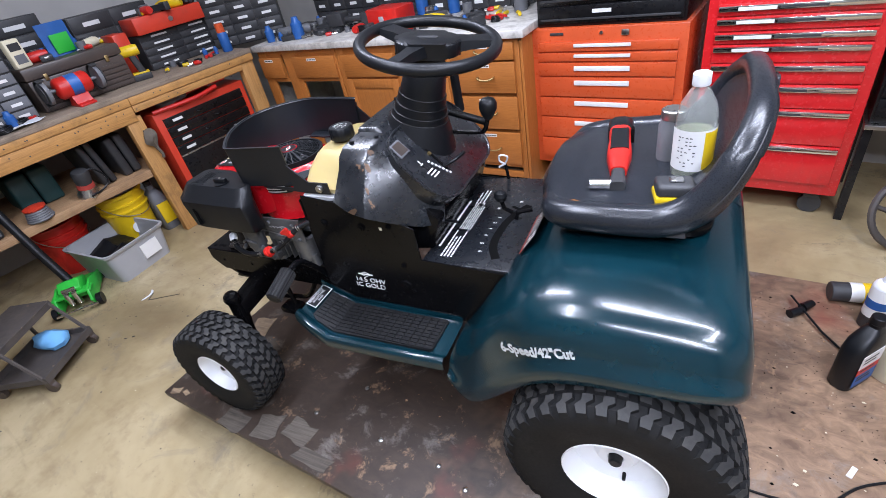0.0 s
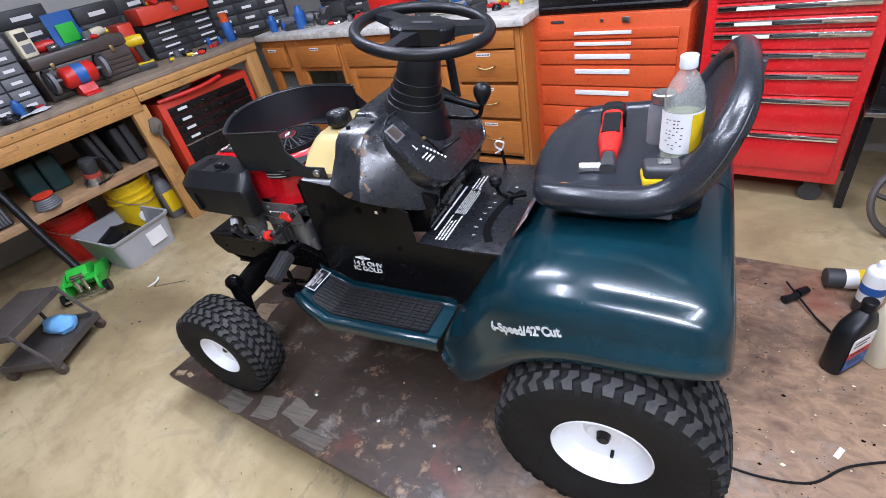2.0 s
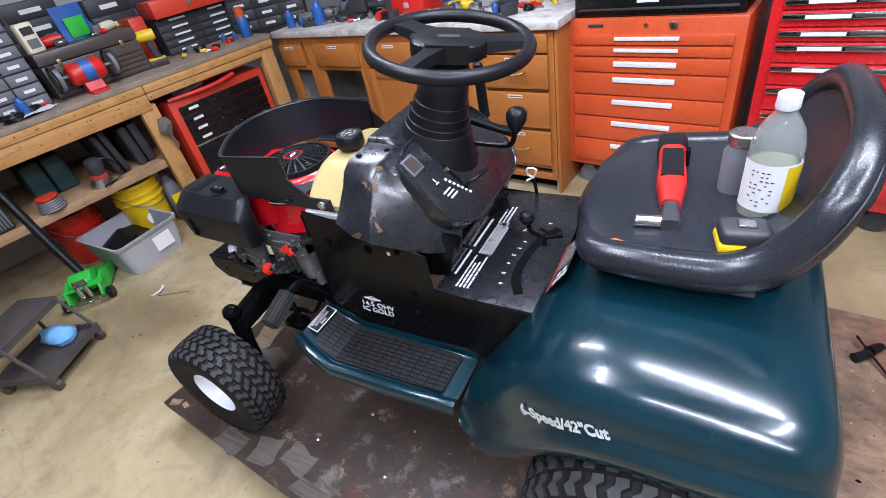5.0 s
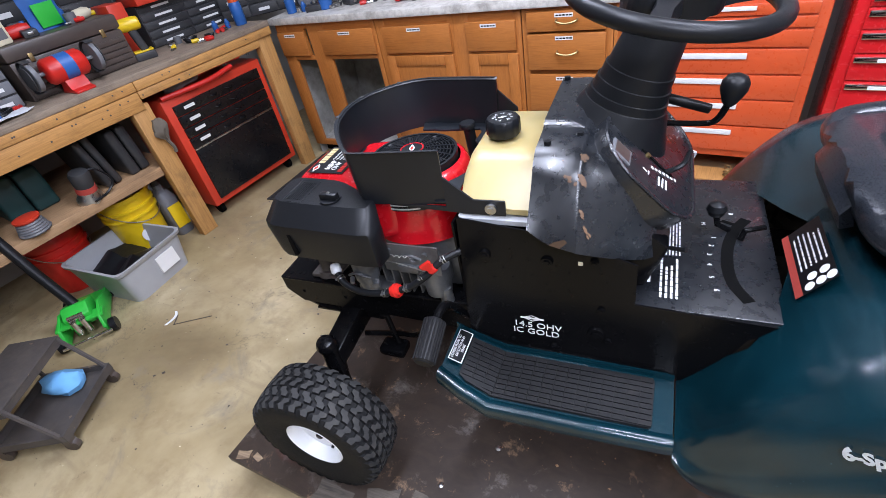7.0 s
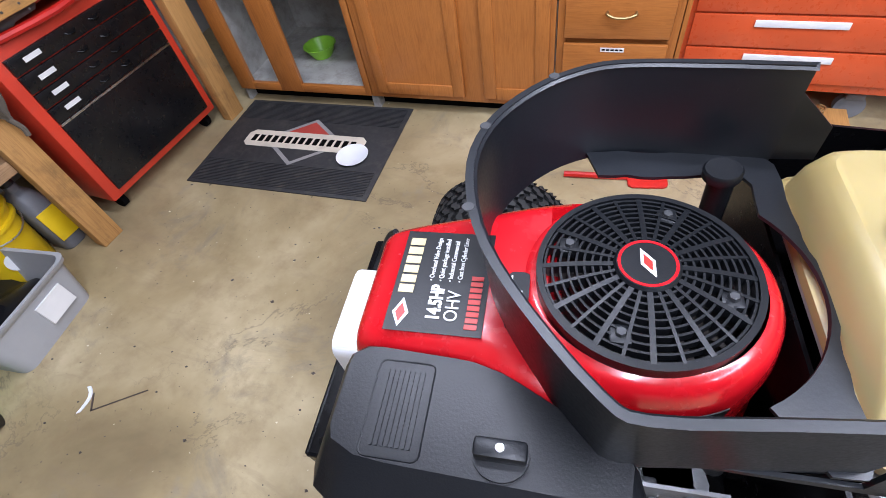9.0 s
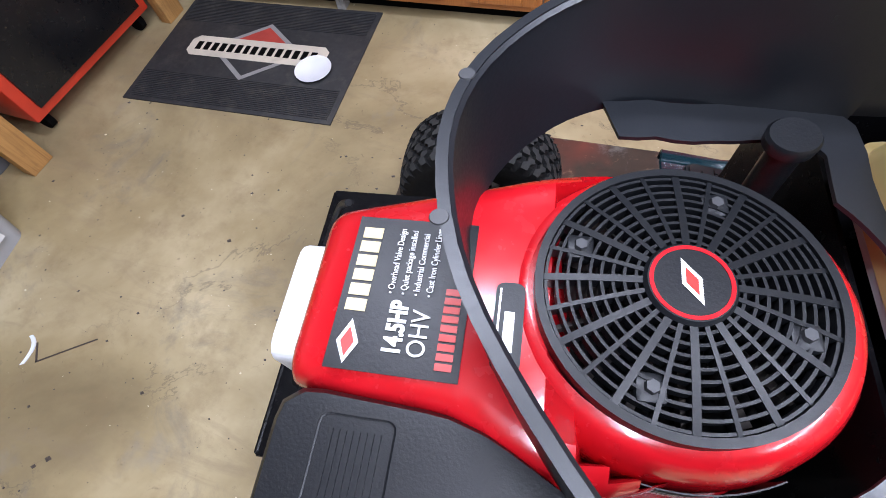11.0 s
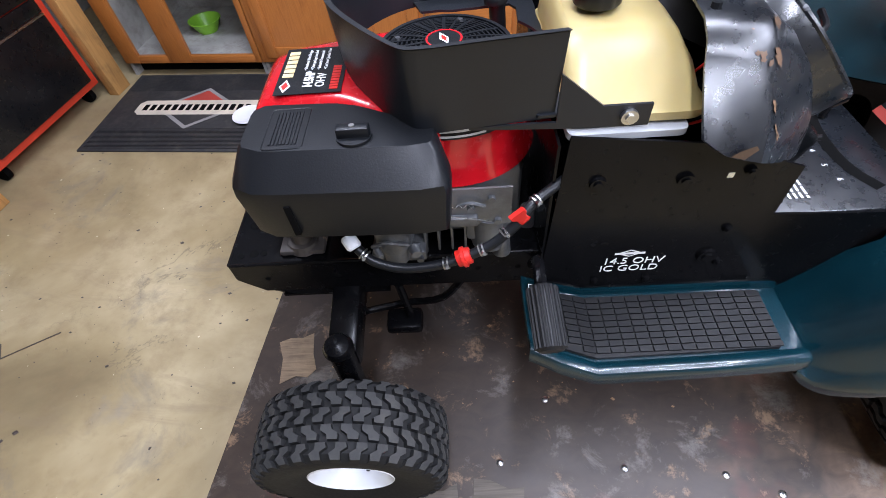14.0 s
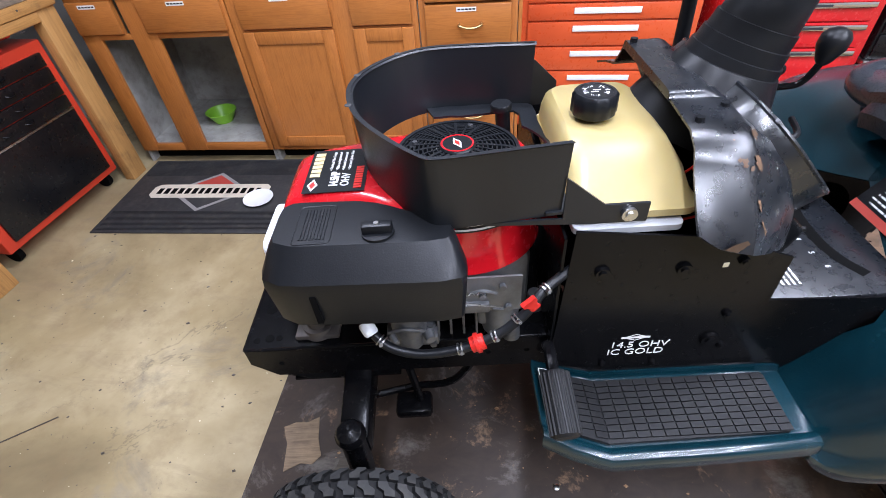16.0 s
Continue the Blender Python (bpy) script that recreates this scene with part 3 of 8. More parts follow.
# tunnel panels below the dash
pan = BM()
PANEL = [(-0.350, 0.515), (-0.335, 0.876), (-0.155, 0.852), (-0.02, 0.80), (-0.018, 0.702), (0.215, 0.690), (0.20, 0.64), (0.09, 0.50)]
for y0, y1 in ((1.186, 1.190), (1.655, 1.659)):
    prism(pan, PANEL, "y", y0, y1)
pieces("side_panel", pan, BLACKPAINT, mower, "black sheet steel tunnel panels with bolts")
part("front_panel", box(BM(), -0.349, -0.345, 1.19, 1.655, 0.60, 0.86), BLACKPAINT, mower)
bo = BM()
for x, z, r in ((-0.289, 0.792, 0.012), (-0.172, 0.790, 0.012), (-0.083, 0.606, 0.017), (-0.06, 0.588, 0.008), (-0.075, 0.675, 0.008), (-0.252, 0.545, 0.007), (-0.165, 0.545, 0.007), (-0.09, 0.80, 0.008), (-0.085, 0.86, 0.006)):
    cyl(bo, (x, 1.187, z), (x, 1.180, z), r, r * 0.9, 12)
    cyl(bo, (x, 1.181, z), (x, 1.177, z), r * 0.55, None, 6)
pieces("bolt", bo, BLACKPAINT, mower)
part("square_hole", box(BM(), -0.117, -0.109, 1.1850, 1.1862, 0.788, 0.797), IVORY, mower)
PY = Matrix.Translation((0, 0, 0)) @ Matrix.Rotation(radians(90), 4, "X")     # upright print that faces -y
writing("print", "14.5 OHV", 0.024, Matrix.Translation((-0.248, 1.1852, 0.593)) @ PY, WHITE, mower, label="white printed engine rating", squeeze=1.0)
writing("print", "IC GOLD", 0.024, Matrix.Translation((-0.250, 1.1852, 0.572)) @ PY, WHITE, mower, squeeze=1.0)
lg = BM()
for k in (1.0, 0.72):
    v = [(-0.208 - 0.022 * k, 0.622), (-0.208, 0.622 + 0.0095 * k), (-0.208 + 0.022 * k, 0.622), (-0.208, 0.622 - 0.0095 * k)]
    if k == 1.0:
        outer = v
    else:
        for i in range(4):
            j = (i + 1) % 4
            lg.faces.new([lg.verts.new((p[0], 1.1852, p[1])) for p in (outer[i], outer[j], v[j], v[i])])
box(lg, -0.232, -0.184, 1.1848, 1.1852, 0.6195, 0.6245)
part("emblem", lg, WHITE, mower, "white diamond emblem outline")

# gear plate
gp = BM()
cut = [(-0.02, 1.19), (0.215, 1.19), (0.215, 1.66), (-0.02, 1.66)]
prism(gp, cut, "z", 0.688, 0.698, 0.002)
part("gear_plate", gp, WORN, mower, "black gear plate with white printed instructions")
slot = BM()
arc = smooth_path([(0.162, 1.234, 0.6986), (0.142, 1.275, 0.6986), (0.134, 1.325, 0.6986), (0.138, 1.395, 0.6986), (0.154, 1.455, 0.6986), (0.176, 1.497, 0.6986)], 5)
slot_rows = []
for k, p in enumerate(arc):
    d = (arc[min(k + 1, len(arc) - 1)] - arc[max(k - 1, 0)]).normalized()
    n = Vector((d.y, -d.x, 0)) * 0.0105
    slot_rows.append([p - n, p + n])
loft(slot, slot_rows)
loft(slot, [[(0.150, 1.470, 0.6988), (0.156, 1.478, 0.6988)], [(0.128, 1.482, 0.6988), (0.134, 1.490, 0.6988)]])
part("gear_slot", slot, DARK, mower)
pr = BM()
prng = random.Random(3)
bars(pr, 0.0, 0.13, 0.0, 4, 0.009, lambda a, u_: (0.02 - u_, 1.22 + a, 0.6989), prng)
bars(pr, 0.10, 0.26, -0.002, 6, 0.006, lambda a, u_: (0.02 - u_, 1.25 + a, 0.6989), prng)
bars(pr, 0.27, 0.36, 0.0, 3, 0.010, lambda a, u_: (0.02 - u_, 1.22 + a, 0.6989), prng)
box(pr, -0.002, 0.004, 1.26, 1.50, 0.6984, 0.6988)
part("print", pr, WHITE, mower, "lines of white print")
for mark, x, y in (("6", 0.114, 1.264), ("5", 0.107, 1.300), ("4", 0.105, 1.338), ("3", 0.106, 1.370), ("2", 0.110, 1.400), ("1", 0.115, 1.428), ("R", 0.150, 1.520), ("N", 0.098, 1.478)):
    writing("gear_mark", mark, 0.013, Matrix.Translation((x - 0.005, y - 0.003, 0.6988)) @ Matrix.Rotation(radians(-90), 4, "Z"), WHITE, mower)
gl = BM()
tube(gl, [(0.142, 1.452, 0.70), (0.120, 1.448, 0.715), (0.113, 1.448, 0.745)], 0.006, 8)
part("gear_lever", gl, BLACKPAINT, mower)
part("gear_knob", lathe(BM(), [(-0.018, 0.004), (-0.013, 0.014), (0, 0.019), (0.012, 0.015), (0.018, 0.004)], (0.113, 1.448, 0.755), (0, 0, 1), 20), BLACKPLAST, mower, "black ball knob")
lk = BM()
tube(lk, [(0.16, 1.42, 0.70), (0.165, 1.425, 0.72), (0.20, 1.44, 0.722)], 0.006, 8)
part("gear_gate_catch", lk, BLACKPAINT, mower)

# footboards
def footboard(sgn, yc):
    y = lambda a: yc + sgn * a
    bm = BM()
    secs = []
    for x, z, yo in ((-0.38, 0.548, 0.142), (-0.33, 0.522, 0.157), (-0.272, 0.498, 0.168), (-0.1, 0.497, 0.164), (0.05, 0.494, 0.156), (0.066, 0.490, 0.152)):
        secs.append([(x, y(0.0), z + 0.022), (x, y(0.004), z + 0.004), (x, y(yo - 0.025), z), (x, y(yo - 0.016), z + 0.008), (x, y(yo - 0.010), z + 0.0095), (x, y(yo - 0.004), z + 0.0075), (x, y(yo - 0.001), z + 0.003), (x, y(yo), z - 0.004), (x, y(yo), z - 0.012), (x, y(yo), z - 0.019)])
    loft(bm, secs)
    thicken(bm, 0.004)
    fb = part("footboard", bm, FENDER, mower, "dark green footboard with a black ribbed rubber pad")
    pad = BM()
    g = 0.0022
    prism(pad, [(-0.27, y(0.014)), (0.028, y(0.014)), (0.032, y(0.02)), (0.030, y(0.124)), (0.024, y(0.130)), (-0.27, y(0.137))], "z", 0.5005, 0.5085)
    prism(pad, [(-0.340, y(0.014)), (-0.2705, y(0.014)), (-0.2705, y(0.137)), (-0.325, y(0.128)), (-0.340, y(0.118))], "z", 0.5005, 0.5085)
    cx, cy = 0.0228, 0.0126
    for i in range(16):
        for j in range(9):
            x0, y0 = -0.3356 + i * cx, 0.017 + j * cy
            if i < 2 and j == 8:
                continue
            box(pad, x0 + g / 2, x0 + cx - g / 2, min(y(y0 + g / 2), y(y0 + cy - g / 2)), max(y(y0 + g / 2), y(y0 + cy - g / 2)), 0.5085, 0.5118)
    for vtx in pad.verts:       # the front of the pad follows the rising toe board
        if vtx.co.x < -0.2704:
            vtx.co.z += (-0.2704 - vtx.co.x) * 0.43 + 0.002
    tagged(part("rubber_pad", pad, MATRUBBER, fb, "black rubber pad of small blocks"), kind="stuff")
    return fb


left_board = footboard(-1, 1.186)
footboard(1, 1.659)
st = BM()
sl = lambda a, u_: (-0.3685 + u_ * 0.93, 1.086 + a, 0.5615 - u_ * 0.40)
loft(st, [[sl(0, 0.0), sl(0.088, 0.0)], [sl(0, 0.031), sl(0.088, 0.031)]])
part("sticker", st, WHITE, left_board, "small black pedal sticker with white border")
st = BM()
up_ = lambda p: (p[0], p[1], p[2] + 0.0006)
loft(st, [[up_(sl(0.002, 0.002)), up_(sl(0.086, 0.002))], [up_(sl(0.002, 0.029)), up_(sl(0.086, 0.029))]])
part("sticker_field", st, BLACKPLAST, left_board)
for k, (line, off) in enumerate((("DEPRESS PEDAL TO", 0.006), ("DECLUTCH AND", 0.013), ("BRAKE", 0.028))):
    p = Vector(sl(off, 0.0095 + 0.0080 * k)) + Vector((0, 0, 0.0014))
    writing("print", line, 0.0082, Matrix(((0, -0.919, 0.395, p.x), (1, 0, 0, p.y), (0, 0.395, 0.919, p.z), (0, 0, 0, 1))), WHITE, left_board, squeeze=0.92)
# clutch pedal
pd = BM()
c0, c1 = Vector((-0.366, 0.988, 0.664)), Vector((-0.370, 1.080, 0.692))
lathe(pd, [(0, 0.016), (0.004, 0.020)] + [(0.004 + 0.0085 * k, 0.020) for k in range(1, 11)] + [(0.096, 0.016)], c0, c1 - c0, 20)
ped = part("pedal", pd, MATRUBBER, mower, "round black ribbed rubber clutch pedal")
rb = BM()
ax_ = (c1 - c0).normalized()
s_, u_v = frame_of(ax_)
for k in range(18):
    a = 2 * math.pi * k / 18
    o = (s_ * math.cos(a) + u_v * math.sin(a)) * 0.0205
    tube(rb, [c0 + o + ax_ * 0.004, c1 + o - ax_ * 0.004], 0.0022, 5)
part("pedal_rib", rb, MATRUBBER, ped)
part("pedal_arm", tube(BM(), [c1, (-0.368, 1.125, 0.690), (-0.362, 1.165, 0.640), (-0.355, 1.205, 0.575), (-0.30, 1.21, 0.55)], 0.009, 8, smooth=4), BLACKPAINT, mower)

# fenders and seat deck
FS = [(0.070, 0.492, 1.048, 0.430), (0.092, 0.520, 1.036, 0.405), (0.130, 0.580, 1.016, 0.402), (0.185, 0.672, 0.990, 0.455), (0.26, 0.755, 0.968, 0.548), (0.32, 0.790, 0.956, 0.612), (0.40, 0.805, 0.948, 0.650), (0.49, 0.808, 0.944, 0.664), (0.57, 0.806, 0.944, 0.672), (0.622, 0.800, 0.948, 0.678), (0.652, 0.785, 0.960, 0.676), (0.670, 0.755, 0.980, 0.670), (0.677, 0.70, 1.0, 0.662)]
secs = []
for x, zt, yo, zl in FS:
    h = zt - zl
    yin = 1.192 if x < 0.2 else 1.43
    half = [(x, yin, zt), (x, max(yo + 0.11, 1.09) if x > 0.15 else yo + 0.10, zt), (x, yo + 0.062, zt - 0.04 * h), (x, yo + 0.030, zt - 0.16 * h), (x, yo + 0.014, zt - 0.34 * h), (x, yo + 0.008, zt - 0.55 * h), (x, yo + 0.001, zt - 0.66 * h), (x, yo - 0.010, zt - 0.74 * h), (x, yo - 0.013, zt - 0.86 * h), (x, yo - 0.008, zl)]
    secs.append(half)


def dense(secs, n=3):
    cols = [smooth_path([s[k] for s in secs], n) for k in range(len(secs[0]))]
    return [[c[i] for c in cols] for i in range(len(cols[0]))]


for sgn in (0, 1):
    bm = BM()
    loft(bm, [[(p[0], p[1] if sgn == 0 else 2.85 - p[1], p[2]) for p in s] for s in dense(secs)])
    thicken(bm, 0.004)
    fd = part("fender", bm, FENDER, mower, "glossy dark green fender over the rear wheel")
    if sgn == 0:
        left_fender = fd
bk = BM()
loft(bk, [[(0.6755, y, z), (0.6775, y, 0.60)] for y, z in ((1.03, 0.69), (1.1, 0.70), (1.43, 0.70), (1.75, 0.70), (1.82, 0.69))])
part("rear_skirt", thicken(bk, 0.004), FENDER, mower)
# side lettering on the left fender
side_print = writing("print", "6-Speed/42\"Cut", 0.028, Matrix.Translation((0.254, 0.94, 0.664)) @ Matrix.Rotation(radians(-19), 4, "Y") @ PY, WHITE, left_fender, label="white printed lettering", bold=0.0013, squeeze=0.87)


def fender_y(x, z):
    """Outer face of the left fender at a place along it."""
    for (xa, ta, ya, la), (xb, tb, yb_, lb2) in zip(FS, FS[1:]):
        if xa <= x <= xb:
            k = (x - xa) / (xb - xa)
            zt, yo, zl = ta + (tb - ta) * k, ya + (yb_ - ya) * k, la + (lb2 - la) * k
            g = (zt - z) / (zt - zl)
            steps = ((0.0, 0.11), (0.04, 0.062), (0.16, 0.030), (0.34, 0.014), (0.55, 0.008), (0.66, 0.001), (0.74, -0.010), (0.86, -0.013), (1.0, -0.008))
            for (g0, o0), (g1, o1) in zip(steps, steps[1:]):
                if g0 <= g <= g1:
                    return yo + o0 + (o1 - o0) * (g - g0) / (g1 - g0)
    return 0.94


for vtx in side_print.data.vertices:
    w_ = vtx.co + ORG
    w_.x = (w_.x - 0.028) / 1.065
    vtx.co.y = fender_y(w_.x, w_.z) - 0.0055 - ORG.y
# warning label beside the seat
wl = BM()
wp = lambda a, u_: (0.222 + u_ * 0.55, 1.20 + a, 0.722 + u_ * 0.86)
loft(wl, [[wp(0.03, 0.0), wp(0.20, 0.0)], [wp(0.03, 0.075), wp(0.20, 0.075)]])
wlab = part("warning_label", wl, BLACKPLAST, mower, "black and red warning label with white pictograms")
w2 = BM()
lift = lambda p, k=0.0008: (p[0] - k, p[1], p[2] + k)
loft(w2, [[lift(wp(0.03, 0.0)), lift(wp(0.20, 0.0))], [lift(wp(0.03, 0.014)), lift(wp(0.20, 0.014))]])
part("label_band", w2, LOGORED, wlab)
w3 = BM()
bars(w3, 0.085, 0.195, -0.02, 6, 0.009, lambda a, u_: lift(wp(a, -u_)), random.Random(5), 0.35)
for a, u_ in ((0.042, 0.028), (0.042, 0.048), (0.042, 0.066), (0.062, 0.036), (0.062, 0.058)):
    w3.faces.new([w3.verts.new(lift(wp(a + 0.009 * math.cos(t), u_ + 0.009 * math.sin(t)))) for t in [2 * math.pi * k / 14 for k in range(14)]])
part("label_print", w3, WHITE, wlab)

# dash: a hood-shaped moulding
DS = [  # along x: half outlines from the middle to the lower edge
    (-0.195, [(0.0, 1.003), (0.10, 1.003), (0.185, 0.996), (0.210, 0.981), (0.220, 0.965), (0.228, 0.952), (0.262, 0.915), (0.285, 0.893)]),
    (-0.160, [(0.0, 1.003), (0.10, 1.002), (0.185, 0.996), (0.214, 0.979), (0.225, 0.962), (0.233, 0.948), (0.268, 0.905), (0.287, 0.866)]),
    (-0.122, [(0.0, 1.000), (0.10, 0.999), (0.185, 0.993), (0.215, 0.973), (0.227, 0.955), (0.236, 0.940), (0.270, 0.897), (0.286, 0.853)]),
    (-0.110, [(0.0, 0.990), (0.10, 0.989), (0.182, 0.984), (0.211, 0.964), (0.224, 0.947), (0.234, 0.931), (0.268, 0.888), (0.285, 0.849)]),
    (-0.06, [(0.0, 0.953), (0.10, 0.953), (0.172, 0.949), (0.196, 0.934), (0.206, 0.919), (0.214, 0.904), (0.238, 0.860), (0.248, 0.815)]),
    (-0.01, [(0.0, 0.905), (0.09, 0.905), (0.145, 0.898), (0.166, 0.886), (0.175, 0.873), (0.183, 0.858), (0.198, 0.826), (0.205, 0.785)]),
    (0.026, [(0.0, 0.850), (0.07, 0.850), (0.108, 0.844), (0.126, 0.833), (0.136, 0.822), (0.143, 0.812), (0.152, 0.798), (0.158, 0.775)])]
FARSIDE = [(0.10, 0.0), (0.118, -0.006), (0.128, -0.02), (0.136, -0.03), (0.15, -0.045), (0.20, -0.06), (0.25, -0.08)]
secs = []
for x, h in DS:
    far_half = [(1.43 + a, h[0][1] + dz) for a, dz in FARSIDE] if x < -0.1 else [(1.43 + a, z) for a, z in h[1:]]
    secs.append([(x, 1.43 - a, z) for a, z in reversed(h)] + [(x, y, z) for y, z in far_half])
bm = BM()
loft(bm, dense(secs, 3))
thicken(bm, 0.004)
dash = part("dash", bm, WORN, mower, "black dash moulding with the paint chipped to brown")


def dash_z(x, y):
    """Height of the near half of the dash over a place."""
    a = 1.43 - y
    zs = []
    for (xa, ha), (xb, hb) in zip(DS, DS[1:]):
        if xa <= x <= xb:
            for h in (ha, hb):
                for (a0, z0), (a1, z1) in zip(h, h[1:]):
                    if a0 <= a <= a1:
                        zs.append(z0 + (z1 - z0) * (a - a0) / (a1 - a0))
                        break
                else:
                    zs.append(h[-1][1])
            return zs[0] + (zs[1] - zs[0]) * (x - xa) / (xb - xa)
    return 0.95


chrng = random.Random(23)
chips = BM()
for cx, cy, rx, ry, n in ((-0.119, 1.236, 0.012, 0.009, 3), (-0.118, 1.205, 0.013, 0.008, 5), (-0.136, 1.206, 0.010, 0.005, 3), (-0.108, 1.176, 0.009, 0.007, 3), (-0.100, 1.163, 0.008, 0.006, 3), (-0.135, 1.262, 0.003, 0.003, 1), (-0.148, 1.225, 0.003, 0.002, 1)):
    for _ in range(n):
        ox, oy, k = cx + chrng.uniform(-0.6, 0.6) * rx, cy + chrng.uniform(-0.6, 0.6) * ry, chrng.uniform(0.45, 1.0)
        rim_ = []
        for i in range(11):
            t = 2 * math.pi * i / 11
            q = k * chrng.uniform(0.55, 1.1)
            x, y = ox + rx * 0.62 * q * math.cos(t), oy + ry * 0.62 * q * math.sin(t)
            rim_.append(chips.verts.new((x, y, dash_z(x, y) + 0.0036)))
        mid_ = chips.verts.new((ox, oy, dash_z(ox, oy) + 0.0040))
        for i in range(11):
            chips.faces.new((mid_, rim_[i], rim_[(i + 1) % 11]))
pieces("paint_chip", chips, CHIP, dash, "brown chips in the black paint")
fl = BM()       # the flat raised pad on top of the dash
loft(fl, dense([[(x, 1.43 + a, 1.003 + dz) for x, dz in ((-0.1965, -0.004), (-0.1955, h), (-0.165, h), (-0.142 - 0.1 * max(0, -a - 0.04), h), (-0.132 - 0.1 * max(0, -a - 0.04), h * 0.6), (-0.126, -0.003))] for a, h in ((-0.108, -0.003), (-0.098, 0.007), (-0.06, 0.009), (0.02, 0.010), (0.085, 0.010), (0.108, 0.009), (0.116, -0.003))], 3))
part("dash_ridge", thicken(fl, 0.002), WORN, dash)
bt = BM()
for x, y, z in ((-0.178, 1.262, 0.997), (-0.186, 1.525, 1.013), (-0.13, 1.30, 0.996)):
    cyl(bt, (x, y, z - 0.004), (x, y, z + 0.007), 0.0065, 0.006, 8)
pieces("dash_screw", bt, BLACKPLAST, dash)
# dash front: the control field, tilted towards the seat
nrm = Vector((0.74, 0, 0.67)).normalized()
fx, fy = Vector((0.67, 0, -0.74)).normalized(), Vector((0, 1, 0))
fc = Vector((-0.020, 1.425, 0.917))
DF = Matrix((( fy.x, -fx.x, nrm.x, fc.x), (fy.y, -fx.y, nrm.y, fc.y), (fy.z, -fx.z, nrm.z, fc.z), (0, 0, 0, 1)))
cf = BM()
prism(cf, rounded(0.375, 0.225, 0.085, 8), "z", -0.040, 0.006, 0.004)
cf.transform(DF)
field = part("control_field", cf, WORN, dash, "black control field with white symbols")
lip = BM()
tube(lip, [DF @ Vector((x, y, 0.006)) for x, y in rounded(0.372, 0.222, 0.084, 8)], 0.0035, 6, True)
part("field_lip", lip, WORN, field, "raised rim round the control field")
me_ = BM()
box(me_, -0.165, -0.120, 0.050, 0.092, 0.004, 0.0095, 0.002)
me_.transform(DF)
part("hour_meter", me_, GREY, field, "small grey instrument window")
md = BM()
box(md, -0.160, -0.125, 0.055, 0.087, 0.0096, 0.0102)
md.transform(DF)
part("meter_face", md, BROWN, field)
sy = BM()
for q in ((-0.18, 0.0, 0.012, 0.003), (-0.176, 0.006, 0.003, 0.014)):
    box(sy, q[0], q[0] + q[2], q[1], q[1] + q[3], 0.0062, 0.0068)
for k in range(7):
    box(sy, -0.150 + k * 0.005, -0.143 + k * 0.005, -0.012 - k * 0.013, -0.004 - k * 0.013, 0.0062, 0.0068)
for k in range(3):
    box(sy, -0.185 + 0.004 * k, -0.155 + 0.004 * k, -0.035 - k * 0.012, -0.030 - k * 0.012, 0.0062, 0.0068)
sy.transform(DF @ Matrix.Translation((0.045, 0.005, 0.0008)) @ Matrix.Diagonal((1, 0.75, 1, 1)))
pieces("symbol", sy, WHITE, field)
th = BM()
box(th, -0.115, -0.107, -0.10, 0.01, 0.0062, 0.0075)
th.transform(DF @ Matrix.Translation((0.04, 0.02, 0.0008)) @ Matrix.Diagonal((1, 0.7, 1, 1)))
part("throttle_slot", th, DARK, field)
tl = BM()
tube(tl, [DF @ Vector((-0.07, -0.035, 0)), DF @ Vector((-0.07, -0.04, 0.02)), DF @ Vector((-0.06, -0.045, 0.035)), DF @ Vector((-0.02, -0.05, 0.045))], 0.005, 8, smooth=3)
part("throttle_lever", tl, BLACKPLAST, field)
ky = BM()
cyl(ky, DF @ Vector((-0.075, 0.012, 0.004)), DF @ Vector((-0.075, 0.012, 0.011)), 0.005, None, 12)
part("throttle_tip", ky, BRASS, field)
# chip of paint low on the dash side
cp = BM()
cp.faces.new([cp.verts.new(p) for p in ((-0.158, 1.1395, 0.868), (-0.140, 1.1395, 0.862), (-0.128, 1.1405, 0.876), (-0.133, 1.1410, 0.882), (-0.149, 1.1405, 0.875))])
part("bare_patch", cp, CHIP, dash, "bare scraped patch")
# lower dash skirt to the gear plate
bm = BM()
prism(bm, [(-0.335, 0.70), (-0.05, 0.70), (-0.005, 0.70), (0.028, 0.80), (-0.03, 0.86), (-0.2, 0.88)], "y", 1.24, 1.61, 0.01)
part("dash_skirt", bm, BLACKPAINT, mower)
# wiring and battery area seen through the gap behind the tank
wr = BM()
wrng = random.Random(8)
for k in range(9):
    a = Vector((-0.172 + wrng.uniform(-0.01, 0.01), 1.22 + 0.04 * k, 0.86))
    tube(wr, [a, a + Vector((wrng.uniform(-0.02, 0.02), wrng.uniform(-0.03, 0.03), 0.03)), a + Vector((wrng.uniform(-0.01, 0.02), wrng.uniform(-0.04, 0.04), 0.065))], 0.002, 6, smooth=4)
pieces("wiring", wr, REDPLAST, mower, "loose red wires under the dash")

